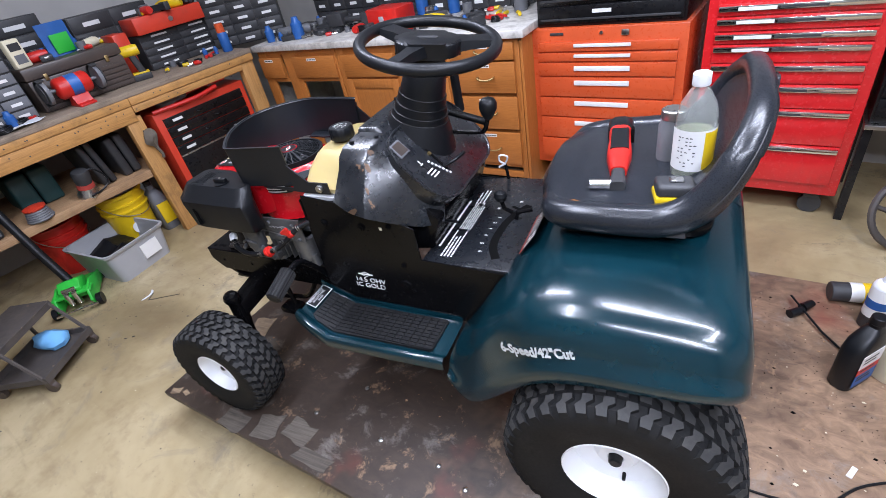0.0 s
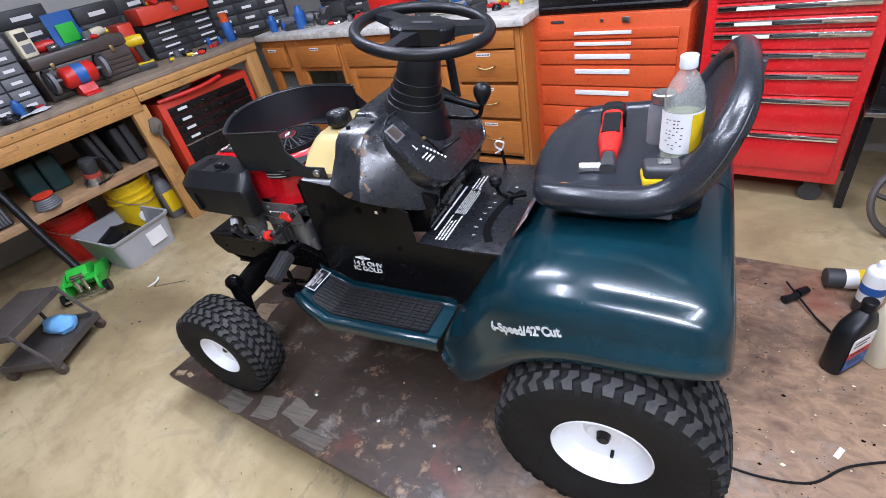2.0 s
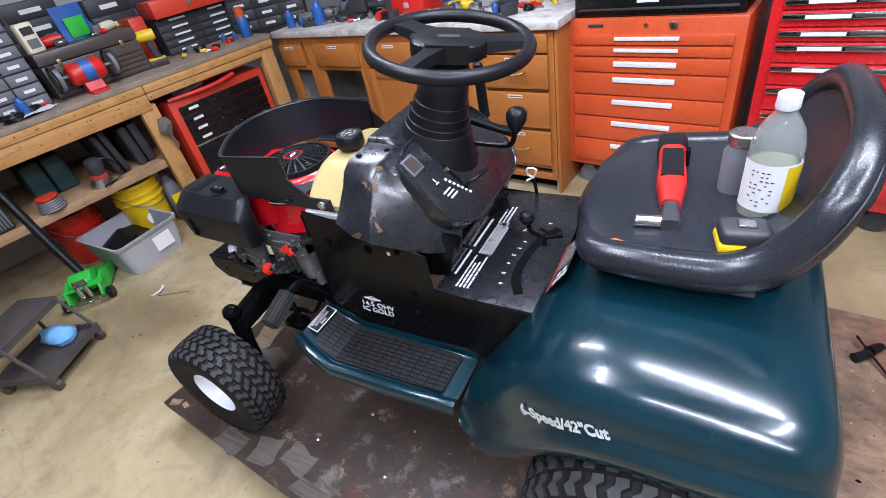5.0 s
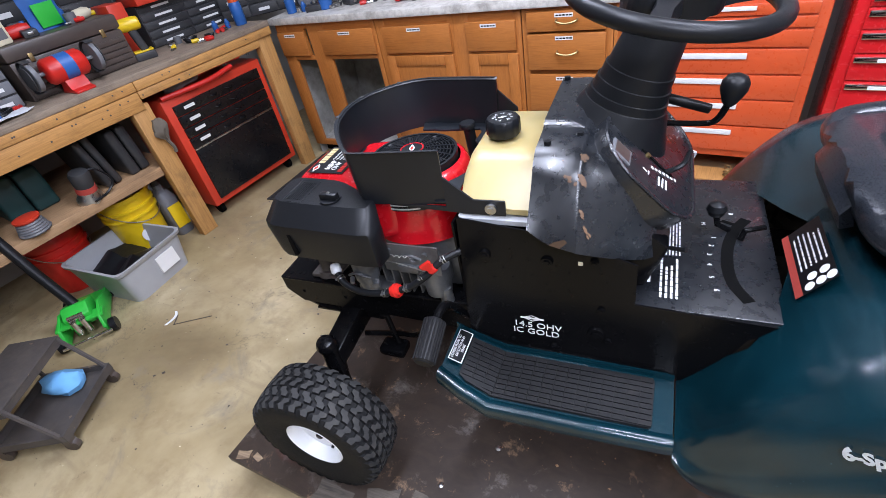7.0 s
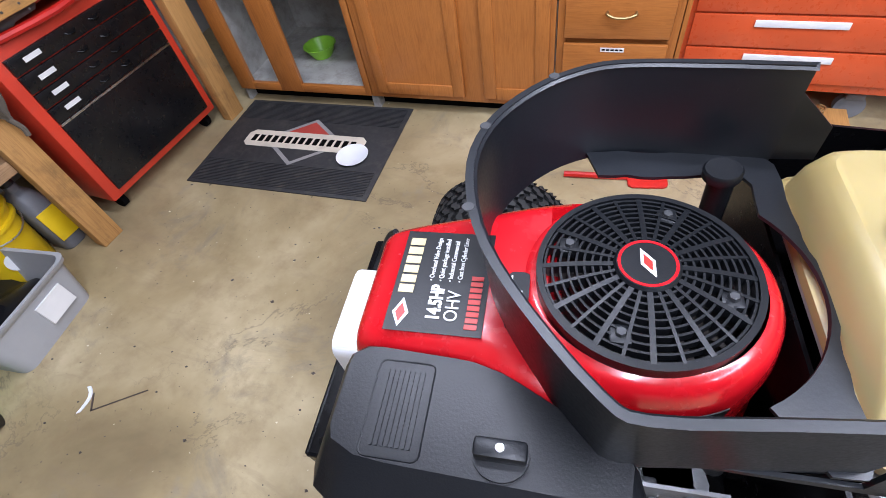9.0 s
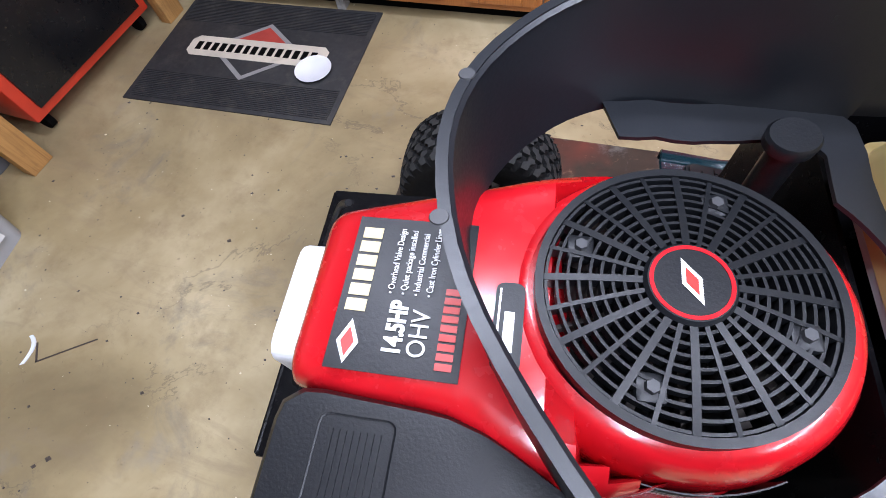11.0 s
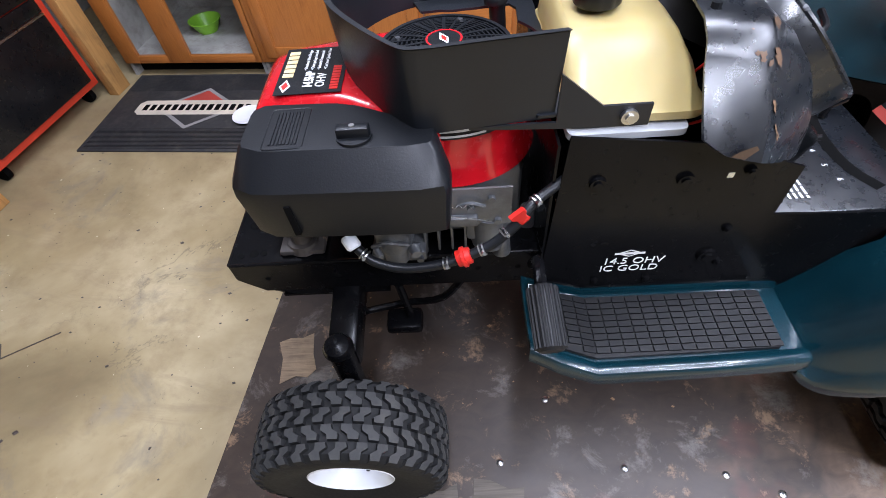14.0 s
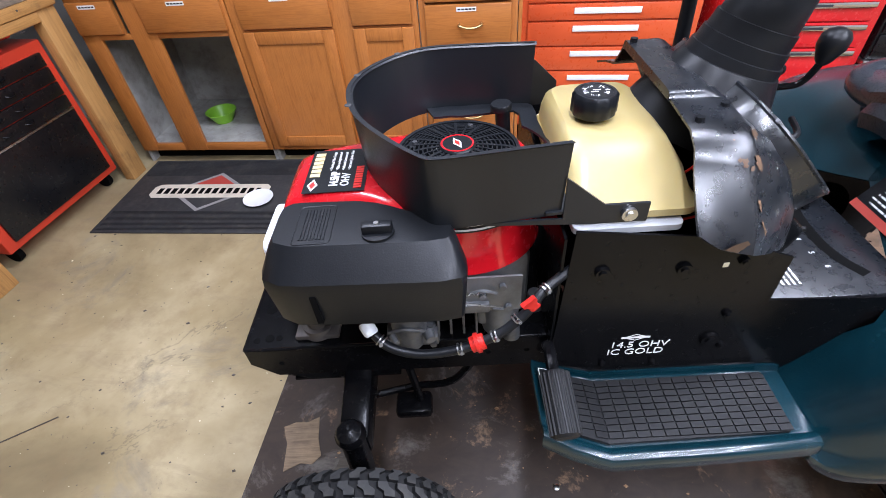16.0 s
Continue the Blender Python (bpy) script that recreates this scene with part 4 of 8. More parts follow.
# steering column and wheel
SC = Vector((-0.012, 1.43, 1.172))
sn = Vector((0.20, -0.05, 0.98)).normalized()
bm = BM()
base = Vector((-0.105, 1.43, 0.90))
d = SC - base
prof = [(0.0, 0.118), (0.03, 0.108), (0.075, 0.090), (0.10, 0.080), (0.112, 0.0745), (0.113, 0.072), (0.128, 0.070), (0.129, 0.067), (0.150, 0.065), (0.151, 0.062), (0.175, 0.060), (0.176, 0.057), (0.255, 0.048), (0.262, 0.044)]
lathe(bm, prof, base, d, 32)
part("steering_column", bm, BLACKPLAST, mower, "black ribbed steering column cover")
SWM = Matrix.Translation(SC) @ sn.to_track_quat("Z", "X").to_matrix().to_4x4() @ Matrix.Rotation(radians(35), 4, "Z")
ANCHOR = SC.x
bm = BM()
tube(bm, [SWM @ Vector((0.166 * math.cos(a), 0.166 * math.sin(a), 0.012)) for a in [2 * math.pi * k / 48 for k in range(48)]], 0.0145, 12, True)
sw = part("steering_wheel", bm, BLACKPLAST, mower, "black three-spoke steering wheel")
sp_ = BM()
for a in (62, 190, 318):
    ca, sa = math.cos(radians(a)), math.sin(radians(a))
    wd = 0.026 if a == 62 else 0.042
    P_ = lambda r, s, z: SWM @ Vector((ca * r - sa * s, sa * r + ca * s, z))
    loft(sp_, [[P_(0.03, -wd, -0.005), P_(0.03, wd, -0.005), P_(0.03, wd * 0.8, 0.022), P_(0.03, -wd * 0.8, 0.022)], [P_(0.10, -wd * 0.65, 0.0), P_(0.10, wd * 0.65, 0.0), P_(0.10, wd * 0.5, 0.02), P_(0.10, -wd * 0.5, 0.02)], [P_(0.160, -wd * 0.7, 0.006), P_(0.160, wd * 0.7, 0.006), P_(0.160, wd * 0.6, 0.018), P_(0.160, -wd * 0.6, 0.018)]], True, True)
pieces("spoke", sp_, BLACKPLAST, sw)
hb = BM()
prism(hb, rounded(0.16, 0.10, 0.04, 6), "z", -0.012, 0.026, 0.011)
hb.transform(SWM)
part("hub_pad", hb, BLACKPLAST, sw)
hb = BM()
prism(hb, rounded(0.05, 0.014, 0.006, 3), "z", 0.026, 0.0275)
hb.transform(SWM)
part("hub_emblem", hb, GREYDARK, sw)
ANCHOR = None
# side lever with a pear-shaped knob
lv = BM()
tube(lv, [(-0.02, 1.47, 0.94), (0.06, 1.475, 0.935), (0.085, 1.47, 0.945), (0.10, 1.465, 0.985)], 0.006, 8, smooth=5)
part("lift_lever", lv, BLACKPAINT, mower)
part("lift_knob", lathe(BM(), [(0, 0.007), (0.006, 0.012), (0.03, 0.022), (0.045, 0.022), (0.055, 0.016), (0.06, 0.005)], (0.098, 1.466, 0.975), (0.12, -0.02, 1), 18), BLACKPLAST, mower, "pear-shaped black knob")
lv = BM()
cyl(lv, (-0.02, 1.50, 0.985), (0.075, 1.52, 0.945), 0.010, 0.010, 12)
part("choke_rod", lv, BLACKPLAST, mower)
part("parking_rod", cyl(BM(), (0.0, 1.30, 0.76), (0.055, 1.275, 0.775), 0.004, 0.005, 10), BLACKPLAST, mower)

# seat: a moulded shell with a raised rim that runs up into the backrest
SEAT_EDGE = [(0.296, 0.10, 0.862), (0.302, 0.17, 0.862), (0.325, 0.208, 0.864), (0.39, 0.222, 0.868), (0.46, 0.226, 0.870), (0.52, 0.228, 0.878), (0.565, 0.226, 0.905), (0.597, 0.220, 0.950), (0.620, 0.205, 1.000), (0.636, 0.172, 1.036), (0.645, 0.120, 1.062), (0.648, 0.05, 1.072)]
lft = smooth_path([(x, 1.425 - a, z) for x, a, z in SEAT_EDGE], 4)
bm = BM()
secs = []
M_ = len(lft) - 1
for i, p in enumerate(lft):
    f = i / M_
    row = []
    for k in range(13):
        q = -1 + 2 * k / 12
        bulge = 1 - abs(q) ** 2.5
        up_k = max(0.0, min(1.0, (f - 0.42) / 0.2))
        row.append((p.x + bulge * (0.030 * up_k - 0.012 * (1 - up_k) * (1 if f < 0.12 else 0)), 1.425 + q * (1.425 - p.y), p.z + bulge * ((0.020 if f < 0.2 else 0.012) * (1 - up_k))))
    secs.append(row)
front = [[(x - 0.012, y, z - 0.022) for x, y, z in secs[0]], [(x - 0.006, y, z - 0.045) for x, y, z in secs[0]]]
loft(bm, front[::-1] + secs)
thicken(bm, 0.020)
seat = part("seat", bm, SEATVINYL, mower, "worn black vinyl bucket seat with a torn front edge")
full = lft + [Vector((p.x, 2.85 - p.y, p.z)) for p in reversed(lft)]
n_ = len(full)
rings = []
for i, p in enumerate(full):
    d_ = (full[(i + 1) % n_] - full[i - 1]).normalized()
    out_ = Vector((0, math.copysign(1, p.y - 1.425), 0)) if abs(p.y - 1.425) > 0.2 else Vector((p.x - 0.47, p.y - 1.425, 0)).normalized()
    s_1 = (out_ - d_ * out_.dot(d_)).normalized()
    u_1 = d_.cross(s_1)
    f = min(i, n_ - 1 - i) / M_
    r1, r2 = 0.022 + 0.010 * math.sin(math.pi * min(1, f * 1.05)), 0.024 + 0.010 * math.sin(math.pi * min(1, f * 1.2))
    rings.append([bmv for bmv in [(p + s_1 * r1 * math.cos(2 * math.pi * k / 12) + u_1 * r2 * math.sin(2 * math.pi * k / 12)) for k in range(12)]])
bm = BM()
rv = [[bm.verts.new(q) for q in r] for r in rings]
rv.append(rv[0])
ring_faces(bm, rv, True, False)
part("bolster", bm, SEATVINYL, seat, "thick rolled vinyl edge")
bm = BM()
loft(bm, [[(p.x + 0.004, 1.425 + (p.y - 1.425) * 0.97, 0.838), (p.x, 1.425 + (p.y - 1.425) * 1.06, 0.846), (p.x, 1.425 + (p.y - 1.425) * 1.04, 0.862)] for p in [q for q in lft if q.z < 0.90]])
part("seam", bm, GREYDARK, seat)
pipe = BM()
tube(pipe, [(p.x + 0.012, p.y - 0.028, p.z + 0.004) for p in lft[22:42]], 0.0014, 6)
part("stitching", pipe, GREYDARK, seat)
tear = BM()
loft(tear, [[(0.40, 1.262, 0.8865), (0.404, 1.252, 0.887)], [(0.375, 1.246, 0.8875), (0.38, 1.230, 0.889)], [(0.342, 1.230, 0.8895), (0.345, 1.224, 0.890)]])
part("tear", thicken(tear, 0.002), OAK_H, seat, "brown tear in the vinyl")
bs = BM()
prism(bs, rounded(0.30, 0.38, 0.05, 4, 0.455, 1.425), "z", 0.812, 0.836, 0.006)
part("seat_pan", bs, BLACKPAINT, mower)
spg = BM()
for y in (1.26, 1.59):
    tube(spg, [(0.555 + 0.016 * math.cos(k * 0.7), y + 0.016 * math.sin(k * 0.7), 0.785 + 0.0008 * k) for k in range(46)], 0.003, 5)
    box(spg, 0.34, 0.50, y - 0.03, y + 0.03, 0.803, 0.814, 0.003)
pieces("seat_spring", spg, BLACKPAINT, mower, "black coil springs")

# fuel tank
TS = [(0.8725, -0.338, -0.168, 1.215, 1.525, 0.02), (0.878, -0.343, -0.163, 1.208, 1.53, 0.024), (0.890, -0.343, -0.163, 1.208, 1.53, 0.024), (0.894, -0.338, -0.170, 1.215, 1.523, 0.024), (0.925, -0.337, -0.178, 1.245, 1.515, 0.026), (0.948, -0.333, -0.190, 1.285, 1.505, 0.028), (0.957, -0.325, -0.202, 1.305, 1.495, 0.025)]
bm = BM()
loft(bm, [[(x, y, z) for x, y in rounded(x1 - x0, y1 - y0, r, 4, (x0 + x1) / 2, (y0 + y1) / 2)] for z, x0, x1, y0, y1, r in TS], True, True)
ft = part("fuel_tank", bm, TANK, mower, "translucent yellowed plastic fuel tank")
ANCHOR = -0.283
cap = Vector((-0.283, 1.370, 0.965))
bm = BM()
n = 48
prof = [(0.0, 0.032), (0.004, 0.034), (0.031, 0.0335), (0.0355, 0.031), (0.036, 0.026), (0.0352, 0.0255), (0.0352, 0.008)]
rings = [[bm.verts.new(cap + Vector((math.cos(2 * math.pi * i / n) * (r + (0.0016 if (i // 2) % 2 and 0 < k < 3 else 0)), math.sin(2 * math.pi * i / n) * (r + (0.0016 if (i // 2) % 2 and 0 < k < 3 else 0)), h))) for i in range(n)] for k, (h, r) in enumerate(prof)]
ring_faces(bm, rings)
tc = part("tank_cap", bm, BLACKPLAST, ft, "black ribbed screw cap with worn white print")
bm = BM()
crng = random.Random(17)
for k in range(34):        # worn print round the top, uneven strokes
    a = 2 * math.pi * k / 34
    if crng.random() < 0.25 or 1.0 < a < 1.5 or 3.6 < a < 4.0:
        continue
    r0, r1, sk = 0.0125 + crng.uniform(0, 0.003), 0.0185 + crng.uniform(-0.002, 0.003), crng.uniform(-0.14, 0.14)
    q = [cap + Vector((math.cos(a + da) * r, math.sin(a + da) * r, 0.0356)) for da, r in ((-0.035 + sk, r0), (0.045 + sk, r0), (0.04, r1), (-0.04, r1))]
    bm.faces.new([bm.verts.new(p) for p in q])
box(bm, cap.x - 0.008, cap.x + 0.003, cap.y - 0.004, cap.y - 0.002, cap.z + 0.0353, cap.z + 0.0356)
box(bm, cap.x - 0.004, cap.x + 0.008, cap.y + 0.002, cap.y + 0.004, cap.z + 0.0353, cap.z + 0.0356)
pieces("cap_print", bm, LABEL, tc)
ANCHOR = None
bm = BM()
prism(bm, rounded(0.150, 0.315, 0.012, 3, -0.262, 1.352), "z", 0.862, 0.872)
part("tank_tray", bm, GREYLIGHT, mower)

# air guard round the flywheel
GP = [(-0.352, 1.198), (-0.44, 1.188), (-0.512, 1.180), (-0.538, 1.192), (-0.585, 1.250), (-0.620, 1.308), (-0.638, 1.365), (-0.642, 1.42), (-0.628, 1.472), (-0.595, 1.520), (-0.555, 1.552), (-0.51, 1.566), (-0.43, 1.562), (-0.342, 1.552)]
path = smooth_path([(x, y, 0) for x, y in GP], 3)
bm = BM()
secs = []
L = len(path) - 1
for i, p in enumerate(path):
    f = i / L
    zb = 0.895 if f < 0.75 else 0.895 + 0.0 * f
    zt = 1.016
    out = (p - Vector((-0.47, 1.40, 0))).normalized()
    q = p - out * 0.008
    secs.append([(q.x, q.y, zb), (p.x, p.y, zt - 0.003), (p.x + out.x * 0.003, p.y + out.y * 0.003, zt), (p.x - out.x * 0.004, p.y - out.y * 0.004, zt)])
loft(bm, secs)
thicken(bm, 0.004)
guard = part("air_guard", bm, GUARDPLAST, mower, "black plastic air guard curving round the flywheel")
bm = BM()
prism(bm, [(-0.46, 0.894), (-0.354, 0.894), (-0.354, 0.962), (-0.300, 0.914), (-0.242, 0.914), (-0.242, 0.882), (-0.32, 0.882), (-0.46, 0.890)], "y", 1.196, 1.200)
part("guard_tab", bm, GUARDPLAST, guard)
bm = BM()
prism(bm, [(-0.36, 1.0), (-0.343, 1.0), (-0.343, 0.985), (-0.300, 0.94), (-0.300, 0.895), (-0.40, 0.895), (-0.40, 0.99)], "y", 1.553, 1.557)
part("guard_tab", bm, GUARDPLAST, guard)
bm = BM()       # inner flange of the guard: a plate by the tank and a strip under the far wall
FX, FY = -0.478, 1.362
flange = []
for i in range(31):
    a = radians(-58 + 165 * i / 30)
    far = 0.145
    while far < 0.30 and FX + far * math.cos(a) < -0.345 and 1.20 < FY + far * math.sin(a) < 1.55:
        far += 0.004
    near = 0.138 if i < 17 else max(0.138, far - 0.045)
    if far > near + 0.004:
        flange.append([(FX + near * math.cos(a), FY + near * math.sin(a), 0.906), (FX + far * math.cos(a), FY + far * math.sin(a), 0.904)])
loft(bm, flange)
part("guard_flange", thicken(bm, 0.004), GUARDPLAST, guard)
bm = BM()
cyl(bm, (-0.268, 1.1965, 0.898), (-0.268, 1.190, 0.898), 0.0105, 0.0105, 20)
cyl(bm, (-0.268, 1.191, 0.898), (-0.268, 1.187, 0.898), 0.006, 0.006, 6)
part("bolt", bm, STEEL, guard, "bright steel bolt and washer")
bm = BM()
for x, y in ((-0.640, 1.345), (-0.639, 1.455), (-0.58, 1.54)):
    cyl(bm, (x + 0.004, y, 1.0158), (x + 0.004, y, 1.0168), 0.0055, 0.005, 14)
pieces("moulding_mark", bm, GREYDARK, guard)

# engine
F = Vector((-0.485, 1.362, 0.0))
bm = BM()
sh = []
for z, k in ((0.758, 1.06), (0.764, 1.045), (0.785, 1.015), (0.81, 1.0), (0.862, 0.99), (0.886, 0.955), (0.899, 0.905), (0.9045, 0.85), (0.9055, 0.81)):
    ring = []
    for i in range(56):
        a = 2 * math.pi * i / 56
        r = 0.125 * k
        ring.append(F + Vector((math.cos(a) * r, math.sin(a) * r, z)))
    sh.append(ring)
loft(bm, sh, True, False)
eng = part("engine", bm, ENGINERED, mower, "red blower housing of a single-cylinder engine")
bm = BM()       # hood over the cylinder, sloping to the front
def hood(x, yl, yr, zt, zb, r=0.03):
    pts = [(x, yl, zb), (x, yl, zt - r)]
    for k in range(5):
        a = math.pi / 2 * k / 4
        pts.append((x, yl + r * (1 - math.cos(a)), zt - r * (1 - math.sin(a))))
    for k in range(5):
        a = math.pi / 2 * (1 - k / 4)
        pts.append((x, yr - r * (1 - math.cos(a)), zt - r * (1 - math.sin(a))))
    pts += [(x, yr, zb)]
    return pts


loft(bm, dense([hood(-0.455, 1.262, 1.462, 0.896, 0.80), hood(-0.51, 1.230, 1.484, 0.898, 0.78), hood(-0.57, 1.224, 1.476, 0.902, 0.775), hood(-0.63, 1.255, 1.455, 0.906, 0.77), hood(-0.69, 1.262, 1.436, 0.907, 0.75), hood(-0.722, 1.266, 1.430, 0.902, 0.74), hood(-0.745, 1.270, 1.426, 0.890, 0.735, 0.025), hood(-0.755, 1.275, 1.421, 0.86, 0.735, 0.02), hood(-0.757, 1.28, 1.416, 0.74, 0.732, 0.004)], 3))
for v in bm.verts:      # open under the screen
    if (v.co.x - F.x) ** 2 + (v.co.y - F.y) ** 2 < 0.118 ** 2 and v.co.z > 0.85:
        v.co.z = 0.80
thicken(bm, 0.003)
part("cylinder_shroud", bm, ENGINERED, eng, "glossy red shroud with a black label")
lb = BM()
LX = lambda x, y, k=0.0: (x, y, 0.9076 + k)
loft(lb, [[LX(-0.717 + 0.092 * i / 8, y) for y in (1.279, 1.31, 1.34, 1.37, 1.405)] for i in range(9)])
for vtx in lb.verts:
    vtx.co.z += 0.0006
tag = part("engine_label", thicken(lb, 0.0006), BLACKPLAST, eng, "glossy black engine label with white, red and gold print")
lx = lambda x: -0.717 + 0.885 * (x + 0.717)
ly = lambda y: 1.279 + 0.80 * (y - 1.283)
LM = lambda x, y, z=0.9012: Matrix.Translation((lx(x), ly(y), z)) @ Matrix.Rotation(radians(90), 4, "Z")
writing("print", "14.5HP", 0.0175, LM(-0.660, 1.300, 0.9092), WHITE, tag, bold=0.0007, squeeze=0.8)
writing("print", "OHV", 0.0185, LM(-0.641, 1.300, 0.9092), WHITE, tag, squeeze=0.9)
for k, s in enumerate(("\u2022 Overhead Valve Design", "\u2022 Quiet package installed", "\u2022 Industrial Commercial", "\u2022 Cast Iron Cylinder Liner")):
    writing("print", s, 0.0070, LM(-0.674 + 0.0105 * k, 1.358, 0.9092), WHITE, tag, squeeze=0.8)
bm = BM()
for k in range(9):
    box(bm, lx(-0.632), lx(-0.619), ly(1.292 + k * 0.0088), ly(1.2985 + k * 0.0088), 0.9085, 0.9091)
pieces("red_print", bm, REDPLAST, tag, "red brand lettering as plain bars")
bm = BM()
for k in range(6):
    box(bm, lx(-0.711), lx(-0.694), ly(1.338 + k * 0.0155), ly(1.350 + k * 0.0155), 0.9085, 0.9091)
pieces("gold_print", bm, GOLD, tag)
bm = BM()
q = [(-0.711, 1.308), (-0.702, 1.330), (-0.693, 1.308), (-0.702, 1.288)]
bm.faces.new([bm.verts.new((lx(x), ly(y), 0.9090)) for x, y in q])
part("emblem", bm, WHITE, tag)
bm = BM()
q = [(-0.7075, 1.308), (-0.702, 1.322), (-0.6965, 1.308), (-0.702, 1.294)]
bm.faces.new([bm.verts.new((lx(x), ly(y), 0.9095)) for x, y in q])
part("emblem_core", bm, REDPLAST, tag)
bm = BM()
prism(bm, rounded(0.020, 0.066, 0.006, 3, -0.597, 1.325), "z", 0.905, 0.9085)
tg2 = part("model_tag", bm, BLACKPLAST, eng, "small black model tag")
bm = BM()
box(bm, -0.600, -0.593, 1.305, 1.335, 0.9086, 0.909)
box(bm, -0.6045, -0.603, 1.298, 1.353, 0.9086, 0.909)
part("print", bm, WHITE, tg2)
bm = BM()
loft(bm, [[(F.x + 0.1255 * math.cos(a), F.y + 0.1255 * math.sin(a), 0.845), (F.x + 0.1255 * math.cos(a), F.y + 0.1255 * math.sin(a), 0.875)] for a in [radians(-100 + 5 * k) for k in range(9)]])
bl_tag = part("side_tag", thicken(bm, 0.001), BLACKPLAST, eng, "black tag with worn white bars")
bm = BM()
for k in range(3):
    loft(bm, [[(F.x + 0.1275 * math.cos(a), F.y + 0.1275 * math.sin(a), 0.849 + 0.009 * k), (F.x + 0.1275 * math.cos(a), F.y + 0.1275 * math.sin(a), 0.853 + 0.009 * k)] for a in [radians(-97 + 5 * k2) for k2 in range(7)]])
part("print", bm, LABEL, bl_tag)

# rotating screen
def ringbar(bm, r, w, z0, z1, seg=72):
    rings = []
    for i in range(seg):
        a = 2 * math.pi * i / seg
        c, s = math.cos(a), math.sin(a)
        rings.append([bm.verts.new(F + Vector((c * (r + dr), s * (r + dr), z))) for dr, z in ((-w, z0), (w, z0), (w, z1), (-w, z1))])
    rings.append(rings[0])
    ring_faces(bm, rings, True, False)


ANCHOR = F.x - 0.013
dome = lambda r: 0.928 - 0.014 * (r / 0.105) ** 2
bm = BM()
ringbar(bm, 0.0995, 0.0030, 0.900, 0.919)
scr = part("flywheel_screen", bm, BLACKPLAST, eng, "round black slotted screen over the flywheel")
bm = BM()
for k in range(9):
    r = 0.0345 + k * 0.0075
    ringbar(bm, r, 0.0011, dome(r) - 0.010, dome(r))
pieces("screen_ring", bm, BLACKPLAST, scr)
bm = BM()
for k in range(24):
    a = 2 * math.pi * k / 24
    c, s = math.cos(a), math.sin(a)
    w = 0.0016 if k % 2 else 0.0026
    secs = []
    for r in (0.028, 0.05, 0.075, 0.0985):
        secs.append([F + Vector((c * r - s * q, s * r + c * q, dome(r) + dz)) for q, dz in ((-w, -0.011), (w, -0.011), (w, 0.0008), (-w, 0.0008))])
    loft(bm, secs, True, True)
pieces("screen_rib", bm, BLACKPLAST, scr)
part("screen_hub", lathe(BM(), [(-0.012, 0.0300), (0.0, 0.0305), (0.003, 0.0282), (0.0032, 0.001)], F + Vector((0, 0, 0.928)), (0, 0, 1), 40), BLACKPLAST, scr)
bm = BM()
ringbar(bm, 0.0258, 0.0014, 0.9311, 0.9316, 48)
part("hub_ring", bm, ENGINERED, scr, "red printed ring")
bm = BM()
q = [(0.0, 0.018), (0.007, 0.0), (0.0, -0.018), (-0.007, 0.0)]
rt = Matrix.Rotation(radians(20), 3, "Z")
bm.faces.new([bm.verts.new(F + rt @ Vector((x, y, 0.9318))) for x, y in q])
part("hub_emblem", bm, WHITE, scr)
bm = BM()
bm.faces.new([bm.verts.new(F + rt @ Vector((x * 0.6, y * 0.6, 0.9321))) for x, y in q])
part("emblem_core", bm, REDPLAST, scr)
bm = BM()
for k in range(4):
    a = radians(-110 + 90 * k)
    c = F + Vector((math.cos(a) * 0.0755, math.sin(a) * 0.0755, dome(0.0755) - 0.012))
    box(bm, c.x - 0.010, c.x + 0.010, c.y - 0.010, c.y + 0.010, c.z, c.z + 0.0115, 0.003)
pieces("screen_boss", bm, BLACKPLAST, scr)
bm = BM()
for k in range(4):
    a = radians(-110 + 90 * k)
    c = F + Vector((math.cos(a) * 0.0755, math.sin(a) * 0.0755, dome(0.0755)))
    cyl(bm, c, c + Vector((0, 0, 0.004)), 0.0052, 0.0045, 6)
pieces("bolt", bm, GREYDARK, scr)
# disc coloured near-black to paint in the shade beneath the slotted screen
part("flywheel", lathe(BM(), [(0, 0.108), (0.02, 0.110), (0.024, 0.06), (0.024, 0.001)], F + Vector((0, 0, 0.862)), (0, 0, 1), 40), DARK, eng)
bm = BM()
for k in range(16):
    a = 2 * math.pi * k / 16
    c, s = math.cos(a), math.sin(a)
    loft(bm, [[F + Vector((c * r - s * q, s * r + c * q, z)) for q, z in ((-0.002, 0.884), (0.004, 0.884), (0.001, 0.908), (-0.004, 0.902))] for r in (0.05, 0.092)], True, True)
pieces("flywheel_fin", bm, RUST, eng)
ANCHOR = None
# oil filler
bm = BM()
cyl(bm, (-0.395, 1.50, 0.80), (-0.403, 1.497, 0.925), 0.013, 0.013, 16)
flr = part("oil_filler", bm, BLACKPLAST, eng)
part("filler_cap", lathe(BM(), [(0, 0.013), (0.003, 0.0185), (0.012, 0.019), (0.015, 0.017), (0.0152, 0.001)], (-0.404, 1.497, 0.915), (-0.06, -0.03, 1), 26), BLACKPLAST, flr, "round black oil cap")

# air cleaner box
def soft_outline(pts, n=2):
    """Rounds a polygon's corners by cutting them."""
    for _ in range(n):
        pts = [q for a, b_ in zip(pts, pts[1:] + pts[:1]) for q in ((0.87 * a[0] + 0.13 * b_[0], 0.87 * a[1] + 0.13 * b_[1]), (0.13 * a[0] + 0.87 * b_[0], 0.13 * a[1] + 0.87 * b_[1]))]
    return pts


